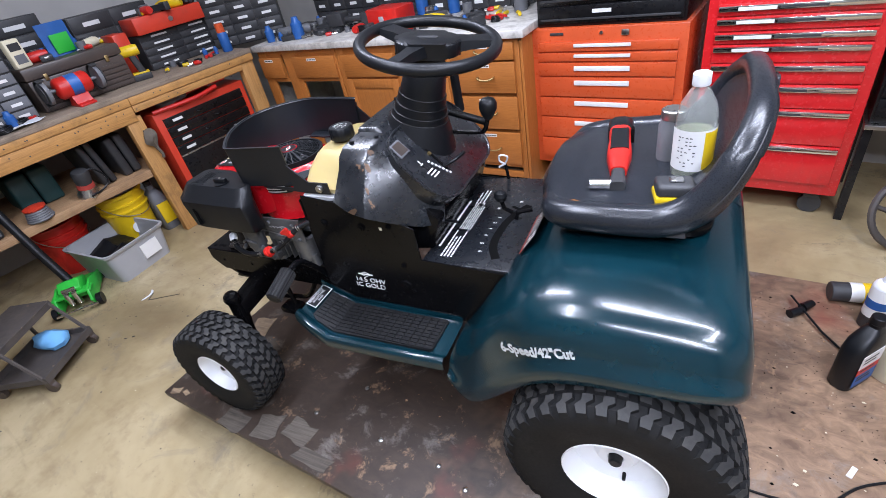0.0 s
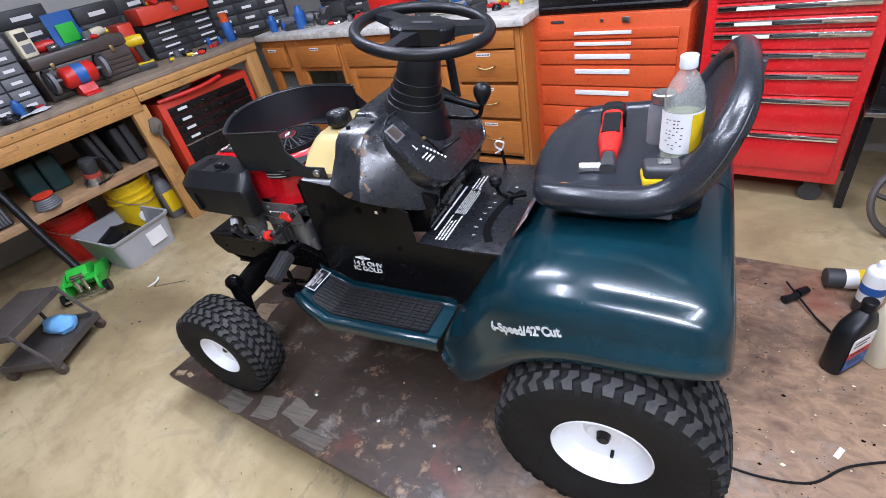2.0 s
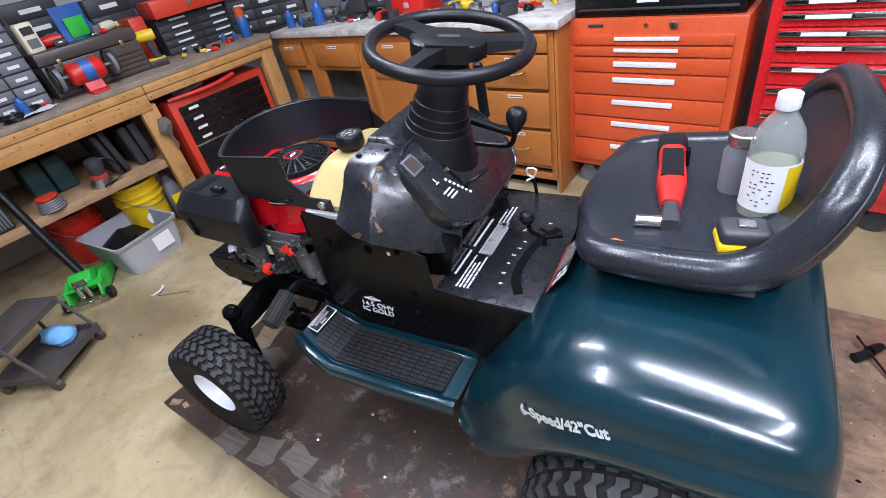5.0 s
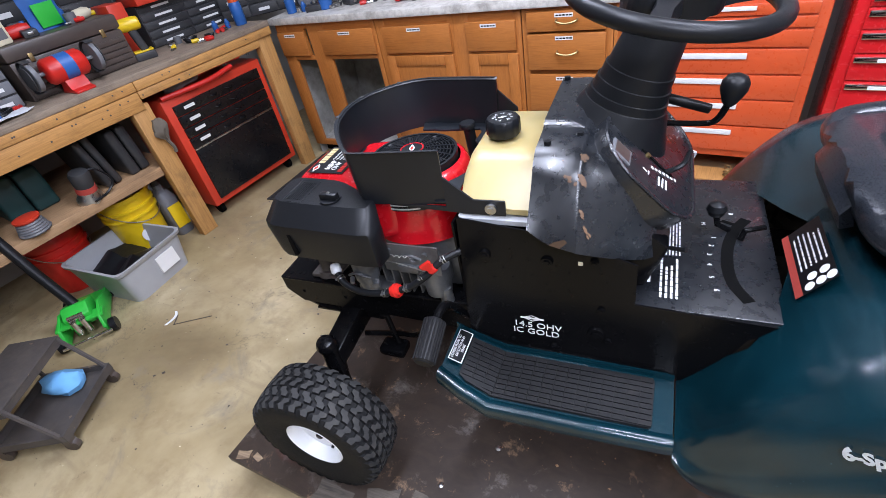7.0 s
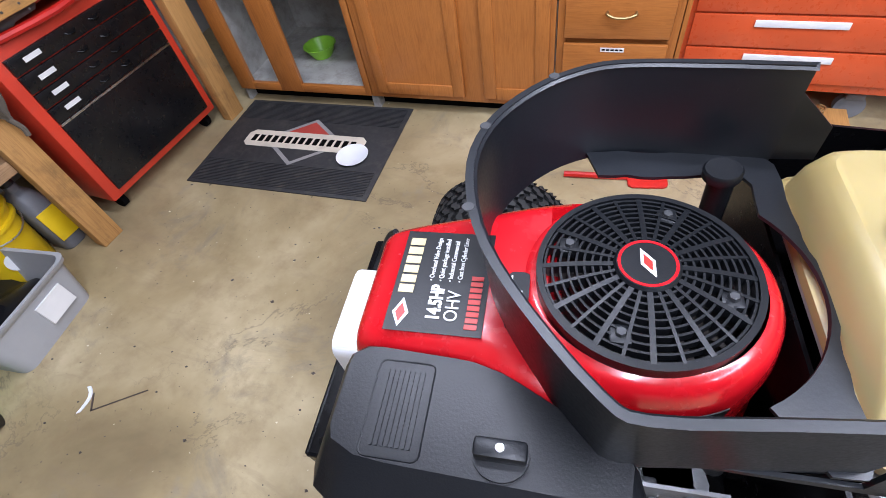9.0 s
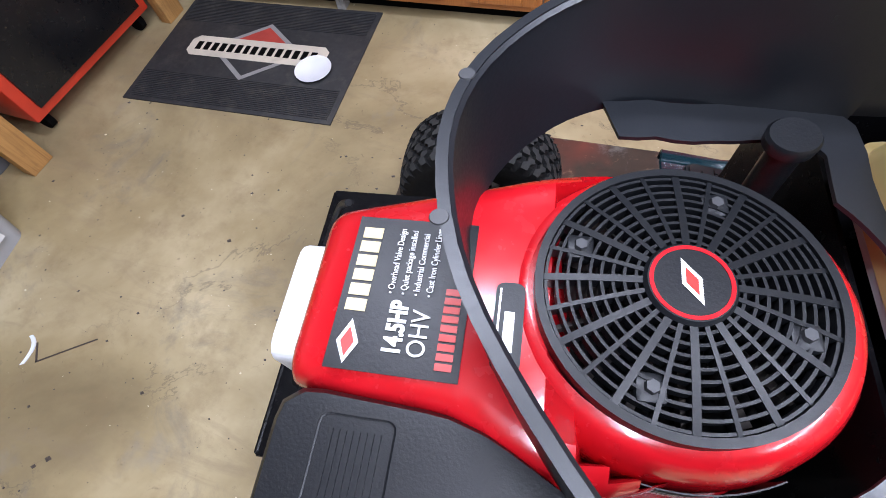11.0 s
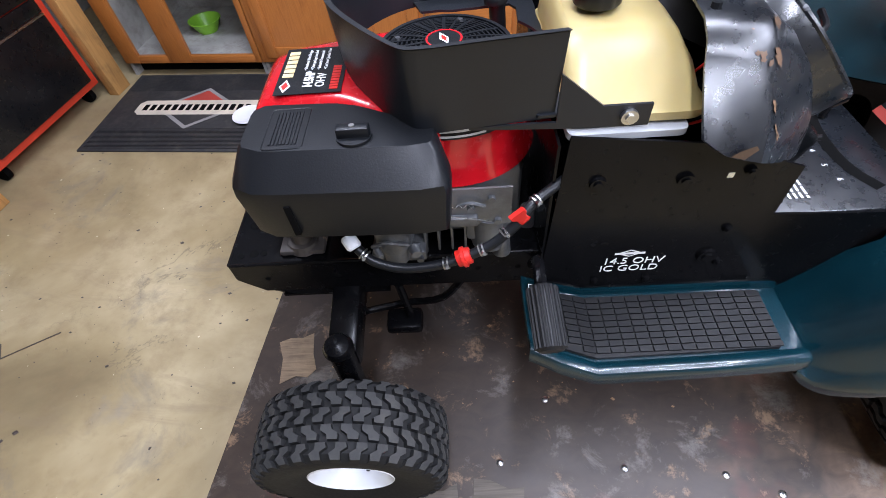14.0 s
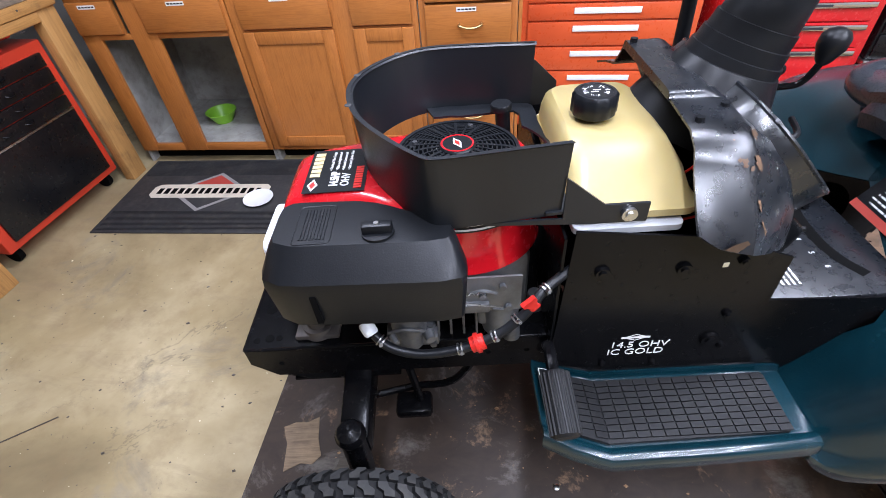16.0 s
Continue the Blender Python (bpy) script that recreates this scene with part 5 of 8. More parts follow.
AIR = soft_outline([(-0.758, 1.122), (-0.488, 1.112), (-0.482, 1.168), (-0.615, 1.262), (-0.758, 1.272)])
acx, acy = -0.62, 1.195
bm = BM()
loft(bm, [[(acx + (x - acx) * k, acy + (y - acy) * k2 + dy, z) for x, y in AIR] for z, k, k2, dy in ((0.768, 0.93, 0.85, 0.004), (0.776, 0.97, 0.93, 0.002), (0.850, 1.0, 1.0, 0), (0.866, 0.99, 0.98, 0), (0.896, 0.90, 0.76, 0.014), (0.904, 0.86, 0.68, 0.016), (0.9045, 0.5, 0.4, 0.016))], True, True)
ac = part("air_cleaner", bm, BLACKPLAST, eng, "black plastic air cleaner box with a turn knob")
bm = BM()
for k in range(8):
    box(bm, -0.702 + k * 0.0045, -0.6995 + k * 0.0045, 1.172, 1.240, 0.9038, 0.9056)
ringpts = rounded(0.05, 0.086, 0.006, 3, -0.685, 1.206)
tube(bm, [(x, y, 0.9042) for x, y in ringpts], 0.0009, 5, True)
pieces("cover_rib", bm, BLACKPLAST, ac)
bm = BM()
lathe(bm, [(0, 0.022), (0.004, 0.022), (0.0045, 0.001)], (-0.598, 1.180, 0.904), (0, 0, 1), 24)
box(bm, -0.618, -0.578, 1.172, 1.188, 0.906, 0.921, 0.003)
kn = part("turn_knob", bm, BLACKPLAST, ac)
part("knob_screw", cyl(BM(), (-0.598, 1.180, 0.921), (-0.598, 1.180, 0.9225), 0.0038, 0.0034, 12), STEEL, kn)
part("vent_slot", box(BM(), -0.692, -0.684, 1.118, 1.126, 0.79, 0.845), DARK, ac)

# block, valve cover, muffler, carburettor
bm = BM()
box(bm, -0.585, -0.375, 1.27, 1.49, 0.60, 0.765, 0.02)
for k in range(6):
    box(bm, -0.66 + 0.008 * k, -0.657 + 0.008 * k, 1.28, 1.46, 0.64, 0.80)
cyl(bm, (-0.43, 1.235, 0.62), (-0.43, 1.235, 0.70), 0.03, 0.035, 16)
box(bm, -0.47, -0.40, 1.215, 1.27, 0.64, 0.70, 0.01)
for x, y in ((-0.55, 1.235), (-0.41, 1.225), (-0.36, 1.29)):
    cyl(bm, (x, y, 0.598), (x, y, 0.64), 0.016, 0.013, 14)
pieces("block", bm, ALU, eng, "dirty cast aluminium crankcase")
bm = BM()
prism(bm, rounded(0.135, 0.10, 0.02, 4, 1.375, 0.735), "x", -0.822, -0.772, 0.006)
part("valve_cover", bm, WHITERIM, eng, "pale cast valve cover at the front")
bm = BM()
cyl(bm, (-0.755, 1.262, 0.60), (-0.755, 1.262, 0.618), 0.030, 0.026, 22)
cyl(bm, (-0.755, 1.262, 0.618), (-0.755, 1.268, 0.74), 0.017, 0.017, 18)
box(bm, -0.795, -0.715, 1.236, 1.36, 0.599, 0.612, 0.005)
part("exhaust", bm, RUST, eng, "dull rusty exhaust outlet")
bm = BM()
tube(bm, [(-0.80, 1.445, 0.77), (-0.79, 1.465, 0.79), (-0.775, 1.468, 0.82), (-0.76, 1.46, 0.84)], 0.004, 8, smooth=4)
part("spark_lead", bm, BLACKPLAST, eng)
bm = BM()
box(bm, -0.535, -0.40, 1.205, 1.209, 0.695, 0.775)
box(bm, -0.50, -0.45, 1.195, 1.23, 0.70, 0.72, 0.003)
for x, z in ((-0.515, 0.76), (-0.46, 0.735), (-0.42, 0.705), (-0.43, 0.755)):
    cyl(bm, (x, 1.206, z), (x, 1.198, z), 0.006, None, 8)
tube(bm, [(-0.48, 1.2, 0.745), (-0.46, 1.197, 0.753), (-0.44, 1.2, 0.742)], 0.003, 6, smooth=4)
part("governor_plate", bm, ALU, eng, "bare steel governor plate with springs")
bm = BM()
cyl(bm, (-0.58, 1.19, 0.68), (-0.58, 1.19, 0.75), 0.028, 0.03, 18)
cyl(bm, (-0.58, 1.19, 0.64), (-0.58, 1.19, 0.68), 0.020, 0.024, 18)
cyl(bm, (-0.55, 1.175, 0.68), (-0.545, 1.16, 0.68), 0.010, 0.008, 10)
box(bm, -0.625, -0.535, 1.20, 1.245, 0.612, 0.635, 0.004)
for x in (-0.615, -0.545):
    cyl(bm, (x, 1.20, 0.624), (x, 1.19, 0.624), 0.006, None, 6)
tube(bm, [(-0.61, 1.165, 0.70), (-0.585, 1.158, 0.715), (-0.555, 1.165, 0.70)], 0.0035, 6, smooth=4)
cyl(bm, (-0.605, 1.165, 0.692), (-0.597, 1.15, 0.69), 0.006, 0.005, 10)
part("carburettor", bm, ALU, eng)
bm = BM()
for k in range(7):
    box(bm, -0.56 + 0.022 * k, -0.556 + 0.022 * k, 1.222, 1.262, 0.612, 0.70, 0.001)
pieces("cooling_fin", bm, ALU, eng)
bm = BM()
for k in range(16):
    t = 0.55 * k
    q_ = Vector((-0.505 + 0.0032 * k, 1.192 + 0.003 * math.sin(k * 1.6), 0.752 + 0.003 * math.cos(k * 1.6)))
    if k:
        cyl(bm, q0_, q_, 0.0008, None, 5)
    q0_ = q_
part("governor_spring", bm, STEEL, eng)
part("link_rod", tube(BM(), [(-0.56, 1.19, 0.735), (-0.52, 1.185, 0.742), (-0.47, 1.188, 0.73), (-0.43, 1.192, 0.715)], 0.0016, 5, smooth=3), STEEL, eng)
# fuel hose with red filter and shut-off
hose = BM()
tube(hose, [(-0.628, 1.150, 0.715), (-0.605, 1.135, 0.700), (-0.56, 1.125, 0.692), (-0.50, 1.125, 0.700), (-0.44, 1.135, 0.722), (-0.40, 1.150, 0.752), (-0.375, 1.17, 0.775), (-0.33, 1.20, 0.79)], 0.0078, 10, smooth=5)
fh = part("fuel_hose", hose, BLACKPLAST, eng, "black rubber fuel hose with clamps")
part("fuel_filter", lathe(BM(), [(-0.011, 0.0085), (-0.010, 0.013), (-0.003, 0.0135), (-0.0025, 0.0165), (0.0025, 0.0165), (0.003, 0.0135), (0.010, 0.013), (0.011, 0.0085)], (-0.474, 1.129, 0.708), (0.95, 0.1, 0.3), 20), REDPLAST, fh, "red fuel filter")
bm = BM()
lathe(bm, [(-0.008, 0.0085), (-0.006, 0.0098), (0.006, 0.0098), (0.008, 0.0085)], (-0.392, 1.155, 0.762), (0.7, 0.3, 0.6), 14)
tap_x, tap_u = Vector((0.75, 0.25, 0.55)).normalized(), Vector((-0.5, -0.35, 0.8)).normalized()
tap_c, tap_s = Vector((-0.393, 1.150, 0.768)), tap_x.cross(tap_u).normalized()
loft(bm, [[tap_c + tap_u * h + tap_x * (sx * w) + tap_s * (ss * d) for sx, ss in ((-1, -1), (1, -1), (1, 1), (-1, 1))] for h, w, d in ((0.0, 0.006, 0.006), (0.006, 0.007, 0.005), (0.012, 0.012, 0.004), (0.019, 0.0115, 0.0035))], True, True)
part("shut_off", bm, REDPLAST, fh, "red shut-off valve")
bm = BM()
for p, dd in (((-0.50, 1.125, 0.700), (1, 0, 0.2)), ((-0.448, 1.133, 0.718), (1, 0.1, 0.4)), ((-0.415, 1.146, 0.741), (0.8, 0.3, 0.6)), ((-0.372, 1.172, 0.777), (0.8, 0.5, 0.3)), ((-0.618, 1.143, 0.708), (0.7, -0.4, -0.4))):
    dd = Vector(dd).normalized()
    for o in (-0.003, 0.003):
        lathe(bm, [(-0.001, 0.010), (0.001, 0.010)], Vector(p) + dd * o, dd, 16)
    cyl(bm, Vector(p) + Vector((0, -0.009, 0.006)), Vector(p) + Vector((0.002, -0.018, 0.012)), 0.003, None, 6)
pieces("hose_clamp", bm, STEEL, fh, "spring steel hose clamps")
part("hose_elbow", lathe(BM(), [(0, 0.009), (0.004, 0.012), (0.02, 0.012), (0.024, 0.009)], (-0.632, 1.153, 0.712), (-0.4, 0.5, 0.5), 12), WHITERIM, fh, "white plastic elbow")
ORG = Vector((0, 0, 0))
ORG = Vector((0, 1.42, TOP))
lv = BM()
tube(lv, [(-0.03, 1.64, 0.72), (-0.05, 1.645, 0.88), (-0.052, 1.645, 0.94)], 0.008, 8)
hl = part("height_lever", lv, BLACKPAINT, mower, "upright black height lever with a long grip")
part("lever_grip", cyl(BM(), (-0.052, 1.645, 0.93), (-0.056, 1.648, 1.075), 0.0135, 0.0125, 14, 0.004), BLACKPLAST, hl)
lv = BM()
tube(lv, [(0.07, 1.655, 0.69), (0.066, 1.65, 0.75)], 0.005, 8)
part("blade_lever", lv, BLACKPAINT, mower)
lv = BM()
tube(lv, [(0.066, 1.65, 0.75), (0.05, 1.645, 0.765), (0.055, 1.64, 0.785), (0.075, 1.645, 0.78), (0.066, 1.65, 0.755), (0.045, 1.648, 0.74)], 0.003, 6, smooth=5)
part("tied_string", lv, WHITERIM, mower, "white string tied round a lever")
ORG = Vector((0, 0, 0))

# ---- room furniture (room coordinates: u along the back wall, v towards it) ----
# the cabinets stand a little askew to the bench
CABINETS = ROOM @ pose(-1.99, 2.585, 0, 0, 0, 4.5) @ Matrix.Scale(1.025, 4) @ pose(1.865, -2.60, 0)


def at(u, v, z=0.0, turn=0.0):
    """A place by the bench, among the cabinets or by the tool chests."""
    if v > 2.4 and u > -0.66:
        return ROOM @ pose(1.1 * u + 0.04, v + 0.06, z, 0, 0, turn + 1.5)
    if v > 2.6:
        return CABINETS @ pose(u, v, z, 0, 0, turn)
    return ROOM @ pose(1.1 * u - 0.07, 1.14 * v - 0.36, z, 0, 0, turn) @ Matrix.Scale(1.1, 4)


def handle_bow(bm, x, y, z, w=0.045):
    tube(bm, [(x - w, y, z + 0.006), (x - w, y - 0.018, z + 0.004), (x - w * 0.4, y - 0.024, z - 0.004), (x + w * 0.4, y - 0.024, z - 0.004), (x + w, y - 0.018, z + 0.004), (x + w, y, z + 0.006)], 0.0045, 8, smooth=3)
    return bm


def raised_panel(bm, u0, u1, z0, z1, v, flat=False):
    """A drawer front or door leaf standing 18 mm proud of the frame; doors have a sunk field."""
    if flat:
        box(bm, u0, u1, v - 0.018, v, z0, z1, 0.005)
        return bm
    s = 0.052
    box(bm, u0, u0 + s, v - 0.018, v, z0, z1, 0.004)
    box(bm, u1 - s, u1, v - 0.018, v, z0, z1, 0.004)
    box(bm, u0 + s, u1 - s, v - 0.0178, v, z0, z0 + s, 0.003)
    box(bm, u0 + s, u1 - s, v - 0.0178, v, z1 - s, z1, 0.003)
    return bm


FV = 2.60       # plane of the cabinet faces
CT = 0.846      # top of the cases


def base_cabinet(u0, u1, stiles, drawers, doors, openings, label, pulls=False):
    """Face-frame base cabinet; all lists in room coordinates."""
    c = thing("base_cabinet", label, "cabinet", CABINETS, "base cabinets along the wall")
    bm = BM()
    box(bm, u0, u0 + 0.016, FV + 0.02, FV + 0.60, 0.0, CT)
    box(bm, u1 - 0.016, u1, FV + 0.02, FV + 0.60, 0.0, CT)
    box(bm, u0 + 0.016, u1 - 0.016, FV + 0.585, FV + 0.60, 0.0, CT)
    box(bm, u0 + 0.016, u1 - 0.016, FV + 0.02, FV + 0.585, 0.075, 0.09)
    pieces("carcass", bm, CABINSIDE, c, "greyed inside of the carcass")
    part("toe_kick", box(BM(), u0 + 0.016, u1 - 0.016, FV + 0.07, FV + 0.085, 0, 0.075), DARK, c)
    bm = BM()
    for a, b_ in stiles:
        box(bm, a, b_, FV, FV + 0.02, 0.075, CT - 0.002, 0.0015)
    pieces("stile", bm, OAK, c)
    bm = BM()
    for z0, z1 in ((0.075, 0.112), (0.640, 0.662), (CT - 0.03, CT - 0.002)):
        for (a, b_), (a2, b2) in zip(stiles, stiles[1:]):
            box(bm, b_, a2, FV + 0.0005, FV + 0.02, z0, z1, 0.001)
    pieces("rail", bm, OAK_H, c)
    for a, b_, z0, z1 in drawers:
        part("drawer_frame", box(BM(), a + 0.004, b_ - 0.004, FV + 0.0012, FV + 0.0185, z0 - 0.024, min(z1 + 0.024, CT - 0.003)), OAK_H, c)
        d_ = part("drawer", raised_panel(BM(), a, b_, z0, z1, FV, True), OAK_H, c)
        lab = BM()
        mid = (a + b_) / 2
        box(lab, mid - 0.045, mid + 0.035, FV - 0.0192, FV - 0.018, z1 - 0.026, z1 - 0.010)
        part("label", lab, LABEL, d_, "white paper label")
        lab = BM()
        for k in range(5):
            box(lab, mid - 0.04 + k * 0.015, mid - 0.029 + k * 0.015, FV - 0.0196, FV - 0.0192, z1 - 0.021, z1 - 0.015)
        pieces("label_print", lab, DARK, d_)
        if pulls:
            part("pull", handle_bow(BM(), mid + 0.01, FV - 0.017, z0 + (z1 - z0) * 0.5), BRASS, d_, "bowed metal drawer pull")
    for a, b_, z0, z1 in doors:
        d_ = part("door", box(BM(), a + 0.05, b_ - 0.05, FV - 0.010, FV - 0.002, z0 + 0.05, z1 - 0.05), OAK, c)
        pieces("door_rail", raised_panel(BM(), a, b_, z0, z1, FV), OAK, d_)
    bk_ = BM()
    for a, b_ in openings:
        box(bk_, a, b_, FV + 0.578, FV + 0.584, 0.09, 0.80)
    if openings:
        part("inner_back", bk_, IVORY, c, "bare board at the back of the open cabinet")
    return c


base_cabinet(-2.56, -1.835, [(-2.558, -2.475), (-2.318, -2.195), (-1.865, -1.837)], [(-2.55, -2.34, 0.668, 0.802), (-2.225, -1.85, 0.668, 0.802)], [], [(-2.12, -1.98)], "oak base cabinet with its doors missing and grey inside")
base_cabinet(-1.833, -1.02, [(-1.831, -1.775), (-1.40, -1.285), (-1.06, -1.022)], [(-1.785, -1.385, 0.668, 0.802), (-1.30, -1.045, 0.668, 0.802)], [(-1.79, -1.385, 0.105, 0.655), (-1.30, -1.04, 0.105, 0.655)], [], "oak base cabinet with panelled doors and white drawer labels")
base_cabinet(-1.018, -0.612, [(-1.016, -0.985), (-0.645, -0.614)], [(-0.99, -0.64, 0.745, 0.830), (-0.99, -0.64, 0.575, 0.735), (-0.99, -0.64, 0.375, 0.555), (-0.99, -0.64, 0.165, 0.355)], [], [], "oak drawer cabinet with four labelled drawers", True)
part_end = solid("end_panel", box(BM(), -0.611, -0.596, FV, FV + 0.6, 0.0, CT, 0.002), OAK, "worn oak end panel of the cabinets", "panel", CABINETS)
ct = BM()
box(ct, -2.57, -0.575, FV - 0.03, 3.235, CT + 0.001, CT + 0.04, 0.006)
solid("countertop", ct, LAMINATE, "grimy white laminate countertop on the oak cabinets", "countertop", CABINETS)

BOWL_U = -2.235
bowl = thing("bowl", "lime green plastic bowl inside the open cabinet", "bowl", at(BOWL_U, 2.90, 0.0905))
part("bowl_body", thicken(lathe(BM(), [(0.0, 0.045), (0.03, 0.062), (0.06, 0.078), (0.062, 0.084)], (0, 0, 0), (0, 0, 1), 28, False), 0.003), LIME, bowl)
part("bowl_base", cyl(BM(), (0, 0, 0.0), (0, 0, 0.004), 0.046, None, 28), LIME, bowl)
solid("plumbing_trap", tube(BM(), [(-1.90, 3.10, 0.62), (-1.90, 3.10, 0.46), (-1.90, 3.04, 0.42), (-1.90, 2.98, 0.46), (-1.90, 3.0, 0.62), (-1.90, 3.1, 0.86)], 0.02, 10, smooth=4), GREY, "grey drain pipe at the back of the open cabinet", "pipe", CABINETS)

# mat and the plate on it
mat_ = thing("rubber_mat", "black ribbed rubber floor mat with a red and cream emblem", "mat", ROOM @ pose(-2.19, 2.275, 0, 0, 0, 5.3) @ Matrix.Scale(1.06, 4))
bm = BM()
box(bm, -0.42, 0.42, -0.29, 0.29, 0.0, 0.006, 0.002)
for k in range(64):
    y = -0.27 + k * 0.0086
    if -0.14 < y < 0.15:
        continue
    part("rib", box(BM(), -0.40, 0.40, y - 0.0022, y + 0.0022, 0.0061, 0.009), FLOORMAT, mat_)
part("mat_sheet", bm, FLOORMAT, mat_)
bm = BM()
Q = [(-0.20, 0), (0, 0.155), (0.20, 0), (0, -0.155)]
bm.faces.new([bm.verts.new((x, y + 0.01, 0.0096)) for x, y in Q])
part("emblem_outline", bm, LOGOGREY, mat_)
bm = BM()
bm.faces.new([bm.verts.new((x * 0.86, y * 0.86 + 0.01, 0.0101)) for x, y in (Q[0], Q[1], Q[2])])
part("emblem_upper", bm, LOGORED, mat_)
bm = BM()
bm.faces.new([bm.verts.new((x * 0.86, y * 0.86 + 0.01, 0.0101)) for x, y in (Q[0], Q[3], Q[2])])
part("emblem_lower", bm, FLOORMAT, mat_)
bm = BM()
oct_ = lambda w, h, c, z: [(-w, -h + c, z), (-w + c, -h, z), (w - c, -h, z), (w, -h + c, z), (w, h - c, z), (w - c, h, z), (-w + c, h, z), (-w, h - c, z)]
bm.faces.new([bm.verts.new((x, y + 0.01, z)) for x, y, z in oct_(0.292, 0.054, 0.024, 0.0106)])
part("banner", bm, LOGOCREAM, mat_)
bm = BM()
x = -0.26
for k in range(15):
    w = 0.026 if k != 6 else 0.022
    box(bm, x, x + w * 0.9, -0.012, 0.032, 0.0108, 0.0112)
    x += w + 0.009
pieces("banner_mark", bm, DARK, mat_, "dark bars in place of lettering")
pl = thing("plate", "white enamel plate lying on the rubber mat", "plate", ROOM @ pose(-1.90, 2.238, 0.0122))
part("plate_dish", thicken(lathe(BM(), [(0.0, 0.001), (0.001, 0.05), (0.008, 0.062), (0.010, 0.072)], (0, 0, 0), (0, 0, 1), 32, False), 0.002), WHITERIM, pl)

# workbench along the left wall
BU, BT = -2.677, 0.912
wb = thing("workbench", "long pine workbench with a scuffed top and a lower shelf", "workbench", ROOM)
part("bench_top", box(BM(), -3.53, BU + 0.01, -1.4, 2.47, BT - 0.03, BT, 0.003), BENCHTOP, wb, "dark scuffed bench top")
part("edge_board", box(BM(), BU - 0.03, BU + 0.012, -1.4, 1.58, BT - 0.075, BT - 0.031, 0.004), PINE, wb)
part("edge_board", box(BM(), BU - 0.03, BU + 0.012, 1.583, 2.465, BT - 0.075, BT - 0.031, 0.004), PINE, wb)
part("apron", box(BM(), BU - 0.035, BU + 0.006, -1.4, 1.58, BT - 0.165, BT - 0.077, 0.004), PINE, wb)
part("apron", box(BM(), BU - 0.035, BU + 0.006, 1.583, 2.36, BT - 0.118, BT - 0.077, 0.004), PINE, wb)
for v0, v1, zt in ((0.06, 0.155, BT - 0.166), (1.51, 1.605, BT - 0.14), (2.36, 2.46, BT - 0.031)):
    part("post", box(BM(), BU - 0.055, BU - 0.002, v0, v1, 0, zt, 0.004), PINE_Z, wb)
part("shelf", box(BM(), -3.5, BU - 0.056, -1.4, 1.60, 0.42, 0.454, 0.003), SHELFWOOD, wb)
part("shelf_edge", box(BM(), BU - 0.055, BU - 0.04, -1.4, 1.508, 0.405, 0.455, 0.003), SHELFWOOD, wb)
nails = BM()
nr = random.Random(6)
for k in range(40):
    v = nr.uniform(-0.4, 2.34)
    if 1.57 < v < 1.593:
        continue
    z = nr.choice((BT - 0.05, BT - 0.10, BT - 0.125))
    cyl(nails, (BU + 0.005, v, z), (BU + (0.0135 if z > BT - 0.06 else 0.0075), v, z), 0.004, None, 8)
pieces("nail", nails, RUST, wb)

# red rolling chest with black drawers under the bench
rc = thing("rolling_tool_chest", "red tool chest with black drawers on casters under the bench", "tool chest", at(-2.42, 2.085))
part("body", box(BM(), -0.42, -0.001, -0.305, 0.305, 0.07, 0.665, 0.008), CHESTRED, rc)
for z0, z1 in ((0.575, 0.625), (0.515, 0.569), (0.460, 0.509), (0.405, 0.454)):
    d_ = part("drawer", box(BM(), -0.0005, 0.012, -0.265, 0.265, z0, z1, 0.002), CHESTBLACK, rc)
    part("label", box(BM(), 0.0122, 0.0130, -0.215, -0.155, z0 + 0.02, z0 + 0.035), LABEL, d_)
    hb = BM()
    for y in (-0.04, 0.06):
        handle = tube(hb, [(0.012, y - 0.02, z0 + 0.03), (0.022, y - 0.01, z0 + 0.024), (0.022, y + 0.01, z0 + 0.024), (0.012, y + 0.02, z0 + 0.03)], 0.003, 6)
    pieces("handle", hb, BLACKPAINT, d_)
part("lower_door", box(BM(), -0.0005, 0.012, -0.265, 0.265, 0.105, 0.392, 0.003), CHESTBLACK, rc)
part("trim_strip", box(BM(), 0.0, 0.014, -0.265, 0.265, 0.394, 0.402, 0.001), STEEL, rc)
for y in (-0.26, 0.26):
    for x in (-0.06, -0.37):
        bm = BM()
        cyl(bm, (x, y - 0.012, 0.034), (x, y + 0.012, 0.034), 0.033, None, 18)
        box(bm, x - 0.02, x + 0.02, y - 0.016, y + 0.016, 0.05, 0.07, 0.003)
        pieces("caster", bm, DARK, rc)
vac = thing("hand_saw_tool", "grey power tool with a red handle lying on the red chest", "power tool", at(-2.47, 2.05, 0.7320, -8))
bm = BM()
lathe(bm, [(0, 0.025), (0.02, 0.035), (0.09, 0.036), (0.10, 0.03), (0.17, 0.026), (0.18, 0.016)], (0.02, -0.20, 0.04), (0.1, 1, 0.05), 18)
part("tool_body", bm, GREY, vac)
bm = BM()
tube(bm, [(0.04, -0.02, 0.045), (0.05, 0.06, 0.055), (0.04, 0.13, 0.06), (0.06, 0.20, 0.06), (0.03, 0.22, 0.05), (0.0, 0.17, 0.045), (0.0, 0.08, 0.045), (0.03, 0.02, 0.045)], 0.011, 8, smooth=4)
tube(bm, [(0.09, -0.25, 0.012), (0.09, 0.0, 0.012), (0.07, 0.15, 0.03)], 0.012, 8, smooth=3)
part("handle", bm, REDPLAST, vac)

